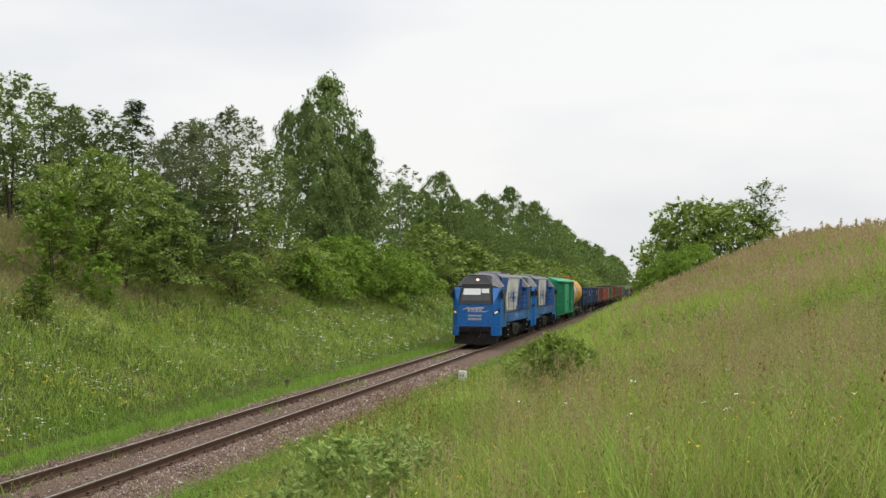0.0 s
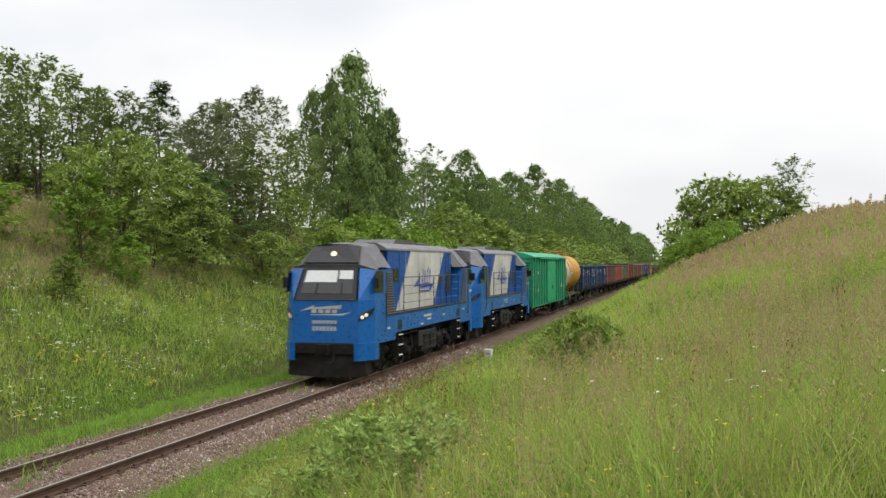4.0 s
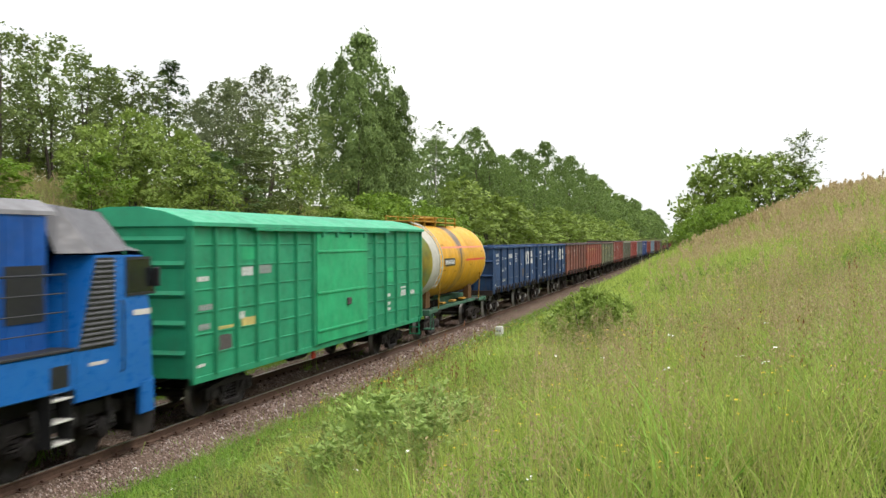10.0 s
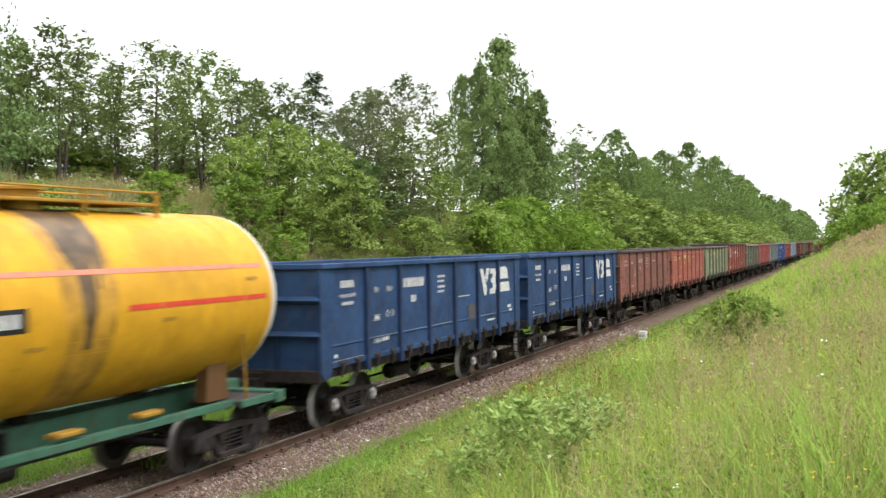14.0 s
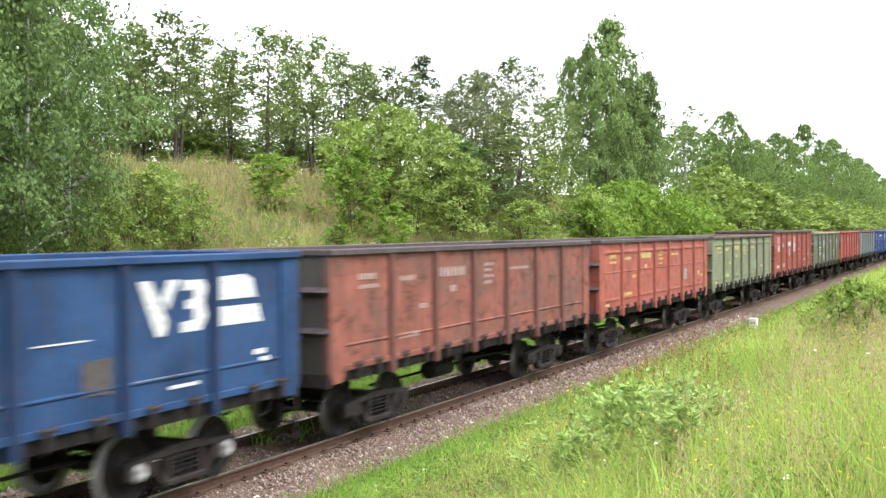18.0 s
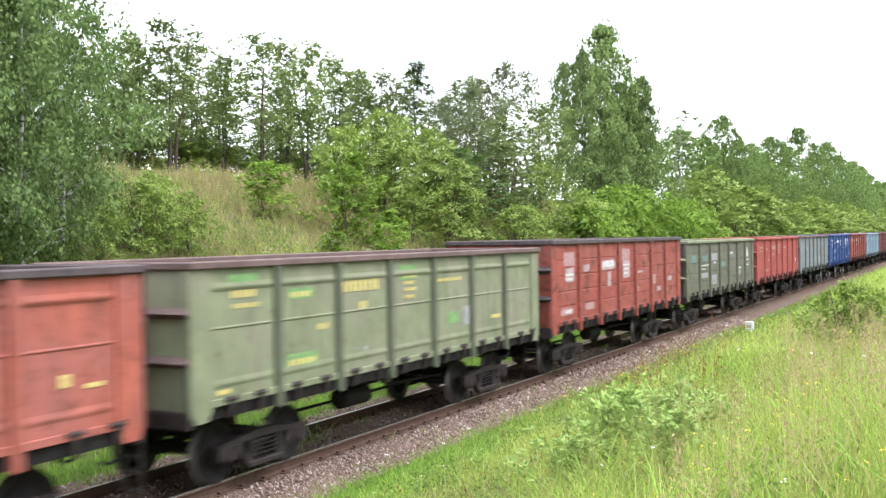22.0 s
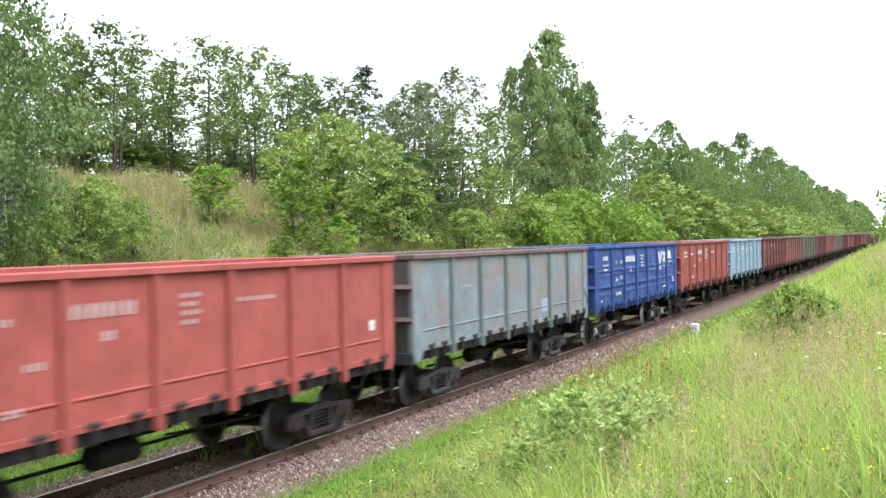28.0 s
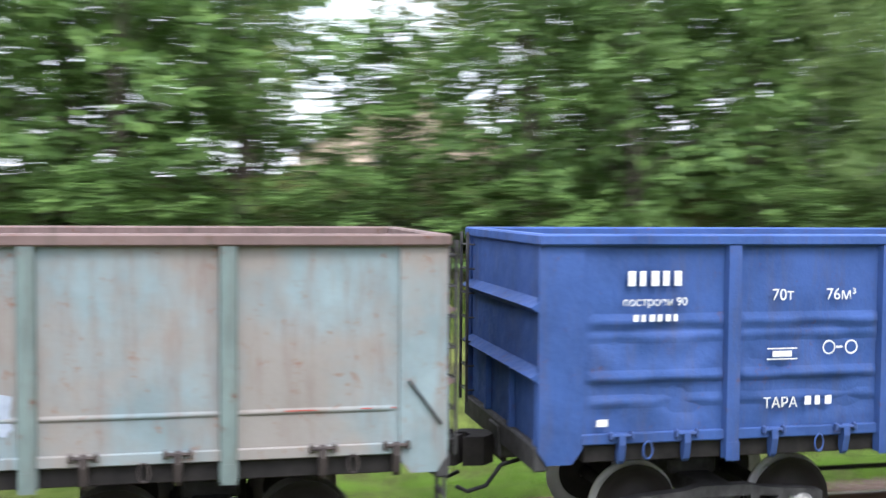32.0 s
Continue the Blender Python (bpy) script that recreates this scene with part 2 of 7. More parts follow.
# ---- mesh tools ----
class Shape:
    """Collects corners and faces, and becomes one mesh."""

    def __init__(self):
        self.v, self.f, self.m = [], [], []

    def add(self, verts, faces, slot=0):
        k = len(self.v)
        self.v += [tuple(a) for a in verts]
        self.f += [tuple(i + k for i in q) for q in faces]
        self.m += [slot] * len(faces)
        return self

    def box(self, x0, x1, y0, y1, z0, z1, c=0.0, slot=0):
        if c <= 0:
            v = [(x, y, z) for x in (x0, x1) for y in (y0, y1) for z in (z0, z1)]
            return self.add(v, [(0, 1, 3, 2), (4, 6, 7, 5), (0, 4, 5, 1), (2, 3, 7, 6), (0, 2, 6, 4), (1, 5, 7, 3)], slot)
        lo, hi = (x0, y0, z0), (x1, y1, z1)
        v, idx = [], {}
        for sx in (0, 1):
            for sy in (0, 1):
                for sz in (0, 1):
                    s = (sx, sy, sz)
                    for a in range(3):
                        q = [(hi if s[i] else lo)[i] + (0 if i == a else (-c if s[i] else c)) for i in range(3)]
                        idx[s, a] = len(v)
                        v.append(q)
        f = []
        for a in range(3):
            b, d = (a + 1) % 3, (a + 2) % 3
            for s in (0, 1):
                def key(p, q):
                    k = [0, 0, 0]
                    k[a], k[b], k[d] = s, p, q
                    return tuple(k)
                ring = [idx[key(p, q), a] for p, q in ((0, 0), (1, 0), (1, 1), (0, 1))]
                f.append(ring if s else ring[::-1])
            for p in (0, 1):
                for q in (0, 1):
                    def edge(s, p=p, q=q):
                        k = [0, 0, 0]
                        k[a], k[b], k[d] = s, p, q
                        return tuple(k)
                    e0, e1 = edge(0), edge(1)
                    ring = [idx[e0, b], idx[e1, b], idx[e1, d], idx[e0, d]]
                    f.append(ring if (p == q) else ring[::-1])
        for sx in (0, 1):
            for sy in (0, 1):
                for sz in (0, 1):
                    t = [idx[(sx, sy, sz), a] for a in range(3)]
                    f.append(t if (sx + sy + sz) % 2 else t[::-1])
        return self.add(v, f, slot)

    def prism(self, poly, a0, a1, axis="x", slot=0):
        """poly: outline in the two other axes, in the order (y, z), (x, z) or (x, y)."""
        n = len(poly)

        def at(p, a):
            return (a, p[0], p[1]) if axis == "x" else (p[0], a, p[1]) if axis == "y" else (p[0], p[1], a)
        v = [at(p, a0) for p in poly] + [at(p, a1) for p in poly]
        f = [tuple(range(n))[::-1], tuple(range(n, 2 * n))] + [(i, (i + 1) % n, n + (i + 1) % n, n + i) for i in range(n)]
        return self.add(v, f, slot)

    def tube(self, p0, p1, r0, r1=None, n=8, caps=True, slot=0):
        p0, p1 = Vector([float(q) for q in p0]), Vector([float(q) for q in p1])
        r1 = r0 if r1 is None else r1
        d = (p1 - p0).normalized()
        s = d.cross((0, 0, 1) if abs(d.z) < 0.9 else (1, 0, 0)).normalized()
        t = d.cross(s)
        ring = [(math.cos(2 * math.pi * i / n), math.sin(2 * math.pi * i / n)) for i in range(n)]
        v = [p0 + r0 * (a * s + b * t) for a, b in ring] + [p1 + r1 * (a * s + b * t) for a, b in ring]
        f = [(i, (i + 1) % n, n + (i + 1) % n, n + i) for i in range(n)]
        if caps:
            f += [tuple(range(n))[::-1], tuple(range(n, 2 * n))]
        return self.add(v, f, slot)

    def lathe(self, axis_p, axis_d, prof, n=24, slot=0):
        """prof: (along, radius) from end to end."""
        p, d = Vector(axis_p), Vector(axis_d).normalized()
        s = d.cross((0, 0, 1) if abs(d.z) < 0.9 else (1, 0, 0)).normalized()
        t = d.cross(s)
        v = [p + d * a + r * (math.cos(2 * math.pi * i / n) * s + math.sin(2 * math.pi * i / n) * t) for a, r in prof for i in range(n)]
        f = [(k * n + i, k * n + (i + 1) % n, (k + 1) * n + (i + 1) % n, (k + 1) * n + i) for k in range(len(prof) - 1) for i in range(n)]
        return self.add(v, f, slot)

    def path(self, pts, r, n=6, slot=0):
        """One bent tube through the points."""
        p = [Vector([float(c) for c in q]) for q in pts]
        s, v = None, []
        for i, q in enumerate(p):
            d = (p[min(i + 1, len(p) - 1)] - p[max(i - 1, 0)]).normalized()
            if s is None:
                s = d.cross((0, 0, 1) if abs(d.z) < 0.9 else (1, 0, 0))
            s = (s - d * s.dot(d)).normalized()
            t = d.cross(s)
            v += [q + r * (math.cos(2 * math.pi * k / n) * s + math.sin(2 * math.pi * k / n) * t) for k in range(n)]
        f = [(i * n + k, i * n + (k + 1) % n, (i + 1) * n + (k + 1) % n, (i + 1) * n + k) for i in range(len(p) - 1) for k in range(n)]
        return self.add(v, f + [tuple(range(n))[::-1], tuple(range(len(v) - n, len(v)))], slot)

    def mesh(self, name, mats=(), smooth=False, weld=False):
        me = bpy.data.meshes.new(name)
        me.from_pydata(self.v, [], self.f)
        bm = bmesh.new()
        bm.from_mesh(me)
        if weld:
            bmesh.ops.remove_doubles(bm, verts=bm.verts, dist=1e-4)
        bmesh.ops.recalc_face_normals(bm, faces=bm.faces)
        bm.to_mesh(me)
        bm.free()
        for a in mats or (None,):
            me.materials.append(a)
        if len(set(self.m)) > 1:
            me.polygons.foreach_set("material_index", self.m)
        if smooth:
            me.shade_smooth()
        return me


def put(name, me, parent=None, m=None, mat=None, label=""):
    """Links a mesh as one object under its thing or part."""
    ob = new(name, me)
    if parent is not None:
        ob.parent = parent
    if m is not None:
        ob.matrix_basis = m
    if mat is not None:
        ob.material_slots[0].link = "OBJECT"
        ob.material_slots[0].material = mat
    if label:
        ob["label"] = label
    return ob


def thing(name, label, category, group="", at=None):
    ob = new(name)
    ob.empty_display_size = 0.2
    if at is not None:
        ob.matrix_basis = at
    return tagged(ob, label, category, group)


def soup(name, verts, faces, mats, loops=None, slots=None):
    """A large mesh from arrays: verts (n, 3), faces (k, 3 or 4)."""
    me = bpy.data.meshes.new(name)
    k, c = faces.shape
    me.vertices.add(len(verts))
    me.vertices.foreach_set("co", verts.astype(np.float32).ravel())
    me.loops.add(k * c)
    me.loops.foreach_set("vertex_index", faces.astype(np.int32).ravel())
    me.polygons.add(k)
    me.polygons.foreach_set("loop_start", np.arange(0, k * c, c, dtype=np.int32))
    for a in mats:
        me.materials.append(a)
    if slots is not None:
        me.polygons.foreach_set("material_index", slots.astype(np.int32))
    me.update(calc_edges=True)
    return me


# ---- the cutting ----
def smooth(a, b, t):
    t = np.clip((t - a) / (b - a), 0, 1)
    return t * t * (3 - 2 * t)


def wave(x, y):
    return 0.16 * np.sin(x * 0.55 + y * 0.21) + 0.12 * np.sin(y * 0.47 - x * 0.3 + 1.3) + 0.08 * np.sin(x * 1.3 + y * 0.9)


def ground(x, y):
    """Height of the earth's surface; the railhead is 0."""
    x, y = np.asarray(x, float), np.asarray(y, float)
    far = smooth(8, 92, y)
    rise = 0.267 + 0.145 * far
    over = np.maximum(x - 2.4, 0)
    top = 18.2
    right = -0.3 + rise * (np.minimum(over, top) - 0.9 * np.exp(-np.abs(over - top) / 2.0) * 0.6) + 0.04 * np.maximum(over - top, 0)
    right = right - 0.24 * np.exp(-((over - 0.8) / 1.1) ** 2) * smooth(14, 36, y)
    out = np.maximum(-x - 4.2, 0)
    crest = 15.6
    left = -0.3 - 0.2 * smooth(2.8, 4.2, -x) + (0.47 - 0.16 * smooth(32, -4, y)) * np.minimum(out, crest) - 0.3 * np.exp(-np.abs(out - crest) / 1.8) * smooth(3, 9, out) + 0.012 * np.maximum(out - crest, 0)
    z = np.where(x > 0, np.where(over > 0, right, -0.3), left)
    z = z + wave(x, y) * (smooth(3.2, 7, x) + smooth(5, 9, -x))
    bed = smooth(2.5, 2.0, np.abs(x))
    return z - 0.05 * bed


def spread(lo, hi, near, step, grow):
    a, s, out = near[0], step, []
    fine = list(np.arange(near[0], near[1] + 1e-6, step))
    b, d = near[1], step
    while b < hi:
        d *= grow
        b += d
        out.append(min(b, hi))
    left, b, d = [], near[0], step
    while b > lo:
        d *= grow
        b -= d
        left.append(max(b, lo))
    return np.array(left[::-1] + fine + out)


gx = spread(-2500, 2500, (-30, 34), 0.5, 1.25)
gy = spread(-1500, 4000, (-14, 130), 0.8, 1.12)
X, Y = np.meshgrid(gx, gy)
V = np.stack([X.ravel(), Y.ravel(), ground(X, Y).ravel()], 1)
i = np.arange(len(gy) - 1)[:, None] * len(gx) + np.arange(len(gx) - 1)[None]
F = np.stack([i, i + 1, i + 1 + len(gx), i + len(gx)], -1).reshape(-1, 4)
me = soup("ground", V, F, [SOIL])
me.shade_smooth()
tagged(new("ground", me), "grassy earth slopes of a railway cutting", "ground", kind="structure")

# ballast bed, rails, sleepers
s = Shape()
prof = [(-2.6, -0.42), (-2.25, -0.27), (-1.6, -0.2), (-0.95, -0.185), (-0.7, -0.185), (-0.35, -0.183), (0, -0.185), (0.35, -0.183), (0.7, -0.185), (0.95, -0.185), (1.2, -0.183), (1.45, -0.19), (1.9, -0.26), (2.55, -0.5)]
ys = list(np.arange(-30, 0, 2.0)) + list(np.arange(0, 70, 0.45)) + list(np.arange(70, 130, 2.0)) + list(np.arange(130, 900, 20.0))
for k, y in enumerate(ys):
    s.v += [(x, y, z + 0.014 * math.sin(y * 1.7 + 5 * x) * math.sin(y * 0.83 - 3 * x + 1) * (abs(x) < 2)) for x, z in prof]
w = len(prof)
for k in range(len(ys) - 1):
    for j in range(w - 1):
        s.f.append((k * w + j, k * w + j + 1, (k + 1) * w + j + 1, (k + 1) * w + j))
        s.m.append(0)
tagged(new("ballast_bed", s.mesh("ballast_bed", [BALLAST], True)), "grey-brown crushed stone ballast bed of a single track", "ballast", kind="structure")
half = [(0.0, 0.0), (0.030, -0.002), (0.036, -0.010), (0.036, -0.036), (0.010, -0.052), (0.009, -0.135), (0.062, -0.160), (0.066, -0.175), (0, -0.175)]
outline = half[1:-1] + [(-a, b) for a, b in half[1:-1]][::-1]
for side in (-0.797, 0.797):
    r = thing("rail", "rusty steel rail with a polished running surface", "rail", "rails of the track")
    r["kind"] = "structure"
    q = Shape().prism([(side + a, b) for a, b in outline], -30, 900, "y")
    put("rail_web", q.mesh("rail_web", [RAIL_SIDE]), r)
    q = Shape().prism([(side + a, b) for a, b in ((-0.028, -0.004), (0.028, -0.004), (0.026, 0.003), (-0.026, 0.003))], -30, 900, "y")
    put("running_surface", q.mesh("running_surface", [RAIL_HEAD]), r, label="worn shiny rail head")


# ---- the train ----
# Each vehicle stands in its own space: y runs back from the front of its body, z from the railhead.
TRAIN, SPIN = [], []


def wheelset_mesh(r=0.478):
    s = Shape()
    s.tube((-1.12, 0, 0), (1.12, 0, 0), 0.075, n=10)
    for k in (-1, 1):
        prof = [(0.70, 0.09), (0.715, r - 0.13), (0.72, r + 0.028), (0.752, r + 0.028), (0.765, r), (0.85, r - 0.006), (0.85, r - 0.075), (0.80, r - 0.10), (0.80, 0.12), (0.88, 0.11)]
        s.lathe((0, 0, 0), (k, 0, 0), prof[:2], 20)
        s.lathe((0, 0, 0), (k, 0, 0), prof[1:6], 20, 1)
        s.lathe((0, 0, 0), (k, 0, 0), prof[5:], 20)
        for j in range(3):
            a = j * 2.094
            s.tube((k * 0.885, 0.06 * math.cos(a), 0.06 * math.sin(a)), (k * 0.9, 0.06 * math.cos(a), 0.06 * math.sin(a)), 0.018, n=6)
        s.box(k * 0.80 - 0.01, k * 0.80 + 0.012, -0.02, 0.02, 0.2, r - 0.11)
    return s.mesh("wheelset", [WHEEL, TYRE], True)


WHEELSET = wheelset_mesh()
WHEELSET_BRIGHT = WHEELSET.copy()
WHEELSET_BRIGHT.materials[1] = plain("tyre_scoured", (0.45, 0.44, 0.43), 0.5, 0.3, vary=0.3)


def side_frame_mesh():
    """Cast three-piece bogie frame: top and bottom chords, two window openings, axle box jaws."""
    s = Shape()
    x0, x1 = 0.97, 1.11
    s.prism([(-1.16, 0.50), (-1.16, 0.63), (-0.98, 0.66), (-0.45, 0.70), (-0.3, 0.74), (0.3, 0.74), (0.45, 0.70), (0.98, 0.66), (1.16, 0.63), (1.16, 0.50), (1.02, 0.50), (0.95, 0.57), (0.62, 0.60), (0.32, 0.62), (-0.32, 0.62), (-0.62, 0.60), (-0.95, 0.57), (-1.02, 0.50)], x0, x1)
    for k in (-1, 1):
        s.prism([(k * 0.74, 0.60), (k * 0.64, 0.60), (k * 0.36, 0.24), (k * 0.44, 0.20)], x0, x1)
        s.prism([(k * 0.40, 0.62), (k * 0.30, 0.62), (k * 0.30, 0.26), (k * 0.40, 0.26)], x0, x1)
        s.box(x0, x1, k * 0.71 - 0.05, k * 0.71 + 0.05, 0.36, 0.60, 0.01)
        s.box(x0, x1, k * 1.10 - 0.05, k * 1.10 + 0.05, 0.38, 0.60, 0.01)
    s.box(x0 - 0.02, x1 + 0.03, -0.45, 0.45, 0.17, 0.27, 0.02)
    return s.mesh("side_frame")


SIDE_FRAME = side_frame_mesh()


def axle_box_mesh():
    s = Shape()
    s.lathe((0.93, 0, 0), (1, 0, 0), [(0.0, 0.14), (0.17, 0.14), (0.2, 0.125), (0.21, 0.09), (0.225, 0.085), (0.225, 0.0)], 16)
    s.box(0.94, 1.08, -0.16, 0.16, 0.05, 0.16, 0.02)
    return s.mesh("axle_box")


AXLE_BOX = axle_box_mesh()


def spring_mesh():
    pts = [(1.04 + 0.065 * math.cos(a), 0.065 * math.sin(a), 0.28 + 0.34 * a / 31.4) for a in np.linspace(0, 31.4, 31)]
    return Shape().path(pts, 0.02, 3).mesh("spring")


SPRINGS = spring_mesh()
BOLSTER = Shape().box(-1.06, 1.06, -0.21, 0.21, 0.48, 0.70, 0.03).box(-0.3, 0.3, -0.3, 0.3, 0.66, 0.86, 0.03).mesh("bolster")
BRAKE = Shape().tube((-0.9, -0.42, 0.45), (0.9, -0.42, 0.45), 0.045).tube((-0.9, 0.42, 0.45), (0.9, 0.42, 0.45), 0.045)
for _x in (-0.8, 0.8):
    BRAKE.box(_x - 0.05, _x + 0.05, -0.5, -0.41, 0.32, 0.6, 0.01).box(_x - 0.05, _x + 0.05, 0.41, 0.5, 0.32, 0.6, 0.01)
BRAKE = BRAKE.mesh("brake_beam")


def bogie(parent, y, mat, spin=True, paint_box=None, bright=False):
    b = put("bogie", BOLSTER, parent, pose(0, y, 0), mat)
    for k in (0, 180):
        f = put("side_frame", SIDE_FRAME, b, pose(0, 0, 0, 0, 0, k), mat)
        for a in (-0.19, 0, 0.19):
            put("spring", SPRINGS, b, pose(0, a, 0, 0, 0, k), UNDER)
        for a in (-0.925, 0.925):
            put("axle_box", AXLE_BOX, b, pose(0, a, 0.478, 0, 0, k), paint_box or mat)
    put("brake_beam", BRAKE, b, None, UNDER)
    for a in (-0.925, 0.925):
        w = put("wheelset", WHEELSET_BRIGHT if bright else WHEELSET, b, pose(0, a, 0.478))
        if spin:
            SPIN.append((w, a, 0.478))
    return b


def coupler_mesh():
    s = Shape()
    s.box(-0.09, 0.09, -0.1, 0.75, 0.93, 1.12, 0.02)
    s.prism([(-0.17, -0.16), (-0.22, -0.38), (-0.07, -0.50), (-0.02, -0.36), (0.12, -0.34), (0.24, -0.46), (0.26, -0.22), (0.12, -0.08), (-0.1, -0.08)], 0.86, 1.18, "z")
    s.box(-0.2, 0.2, 0.0, 0.06, 0.86, 1.2, 0.02)
    return s.mesh("coupler")


COUPLER = coupler_mesh()
HOSE = Shape().path([(0.32, 0.25, 0.95), (0.34, -0.05, 0.88), (0.35, -0.22, 0.66), (0.33, -0.42, 0.60), (0.31, -0.55, 0.66)], 0.024, 6).mesh("brake_hose", smooth=True)

L_BOX, H0, H1, XS = 13.0, 1.42, 3.46, 1.49
POSTS = [2.08 + 1.768 * k for k in range(6)]
EDGES = [0.0] + POSTS + [L_BOX]


def panel_meshes(style):
    """The panels of one long wall at x = XS: sheets with pressed ridges between the posts."""
    out = []
    if style in ("ribbed", "dented"):
        levels = [H0, 1.70, 1.74, 1.79, 1.83, 1.95, 1.98, 2.03, 2.08, 2.36, 2.40, 2.46, 2.50, 2.54, 2.60, H1 - 0.1]
        proud = [0, 0, 0.6, 0.6, 0, 0, 1, 1, 0, 0, 0.6, 0.6, 0, 1, 1, 0]
        levels.insert(-1, 2.65)
        proud.insert(-1, 0)
    elif style == "pressed":
        levels = [H0, 1.60, 1.63, 1.68, 1.72, 2.46, 2.465, 2.49, 2.495, 3.02, 3.05, 3.10, 3.14, H1 - 0.1]
        proud = [0, 0, 0.5, 0.5, 0, 0, 0.3, 0.3, 0, 0, 0.9, 0.9, 0, 0]
    elif style == "lined":
        levels, proud = [H0], [0]
        for z in (1.78, 2.15, 2.54, 2.93):
            levels += [z, z + 0.005, z + 0.03, z + 0.035]
            proud += [0, -0.35, -0.35, 0]
        levels.append(H1 - 0.1)
        proud.append(0)
    else:
        levels = [H0, 1.76, 1.765, 1.80, 1.805, H1 - 0.1]
        proud = [0, 0, 0.35, 0.35, 0, 0]
    for a, b in zip(EDGES, EDGES[1:]):
        s = Shape()
        lo, hi = a + 0.02, b - 0.02
        if a == 0:
            lo = 0.46
        if b == L_BOX:
            hi = L_BOX - 0.46
        fine_ = style == "dented"
        ys = [lo, lo + 0.05, lo + 0.10, lo + 0.14] + list(np.linspace(lo + 0.14, hi - 0.14, 18 if fine_ else 8)[1:-1]) + [hi - 0.14, hi - 0.10, hi - 0.05, hi]
        zs, ps = [levels[0]], [proud[0]]
        for z0, z1, p0, p1 in zip(levels, levels[1:], proud, proud[1:]):
            stops = [1.0]
            if z1 - z0 > 0.1:
                n_ = max(1, round((z1 - z0) / (0.1 if fine_ else 0.3)))
                stops = sorted({0.012 / (z1 - z0), 1 - 0.012 / (z1 - z0), *(q / n_ for q in range(1, n_ + 1))})
            zs += [z0 + (z1 - z0) * q for q in stops]
            ps += [p0 + (p1 - p0) * q for q in stops]
        depth = {"dented": 0.055, "ribbed": 0.02}.get(style, 0.016)
        v = []
        for z, q in zip(zs, ps):
            for k, y in enumerate(ys):
                # the sheet is held at its edges and beaten in and out between them
                hold = min(1.0, (y - lo) / 0.25, (hi - y) / 0.25, (z - H0) / 0.2, (H1 - 0.1 - z) / 0.2)
                inside = min(1.0, max(0.0, (min(y - lo, hi - y) - 0.04) / 0.09))
                beat = noise.noise((y * 1.9, z * 2.6, a)) + 0.6 * noise.noise((y * 4.3, z * 6.1, a + 7))
                if fine_ and z > 2.62:
                    beat *= 0.3
                v.append((XS + 0.042 * q * inside + depth * hold * beat, y, z))
        c = len(ys)
        s.add(v, [(r * c + k, r * c + k + 1, (r + 1) * c + k + 1, (r + 1) * c + k) for r in range(len(zs) - 1) for k in range(c - 1)])
        out.append(s.mesh("side_panel", smooth=True))
    return out


PANELS = {k: panel_meshes(k) for k in ("ribbed", "dented", "flat", "lined", "pressed")}
LINING = Shape().box(XS - 0.07, XS - 0.02, 0.02, L_BOX - 0.02, H0 - 0.02, H1 - 0.08).mesh("wall_lining")
HATCH_BEAM = Shape().box(XS - 0.16, XS - 0.03, 0.5, L_BOX - 0.5, 1.15, 1.34, 0.01).mesh("hatch_beam")
SOLE = Shape().box(XS - 0.02, XS + 0.035, 0.45, L_BOX - 0.45, 1.34, 1.45, 0.01).mesh("sole_bar")
CORNER = Shape().prism([(0.0, 1.30), (0.1, 1.15), (0.36, 1.15), (0.47, 1.30), (0.47, H1 - 0.1), (0.0, H1 - 0.1)], XS - 0.02, XS + 0.03).mesh("corner_plate")
POST = Shape().prism([(-0.09, XS - 0.01), (-0.07, XS + 0.075), (0.07, XS + 0.075), (0.09, XS - 0.01)], 1.15, H1 - 0.09, "z")
POST.v = [(b, a, c) for a, b, c in POST.v]
POST.box(XS + 0.075, XS + 0.083, -0.075, 0.075, 1.13, 1.32)
POST = POST.mesh("side_post")
CHORD = Shape()
for _k in (-1, 1):
    CHORD.box(_k * (XS + 0.09) if _k < 0 else XS - 0.09, _k * (XS - 0.09) if _k < 0 else XS + 0.09, -0.02, L_BOX + 0.02, H1 - 0.115, H1, 0.018)
CHORD.box(-XS + 0.09, XS - 0.09, -0.02, 0.12, H1 - 0.115, H1, 0.018).box(-XS + 0.09, XS - 0.09, L_BOX - 0.12, L_BOX + 0.02, H1 - 0.115, H1, 0.018)
CHORD = CHORD.mesh("top_chord")


END = Shape().box(-XS, XS, 0.05, 0.09, 1.2, H1 - 0.1).mesh("end_wall")
END_RIB = Shape().prism([(-0.08, 0), (0.06, 0.09), (0.06, -0.09)], -XS - 0.02, XS + 0.02).mesh("end_rib")
END_POST = Shape().box(-0.05, 0.05, -0.02, 0.06, 1.34, 1.98, 0.008).mesh("end_post")
END_BEAM = Shape().box(-XS, XS, -0.03, 0.12, 1.08, 1.34, 0.02).mesh("end_beam")
FLOOR = Shape().box(-XS + 0.03, XS - 0.03, 0.08, L_BOX - 0.08, 1.3, 1.38).mesh("floor")
SILL = Shape().box(-0.22, 0.22, -0.05, L_BOX + 0.05, 0.92, 1.3, 0.03)
for _y in (1.9, 2.7, 4.4, 6.1, 6.9, 8.6, 10.3, 11.1):
    SILL.prism([(-1.4, 1.3), (1.4, 1.3), (1.4, 1.2), (0.3, 1.0), (-0.3, 1.0), (-1.4, 1.2)], _y - 0.06, _y + 0.06, "y")
SILL = SILL.mesh("centre_sill")
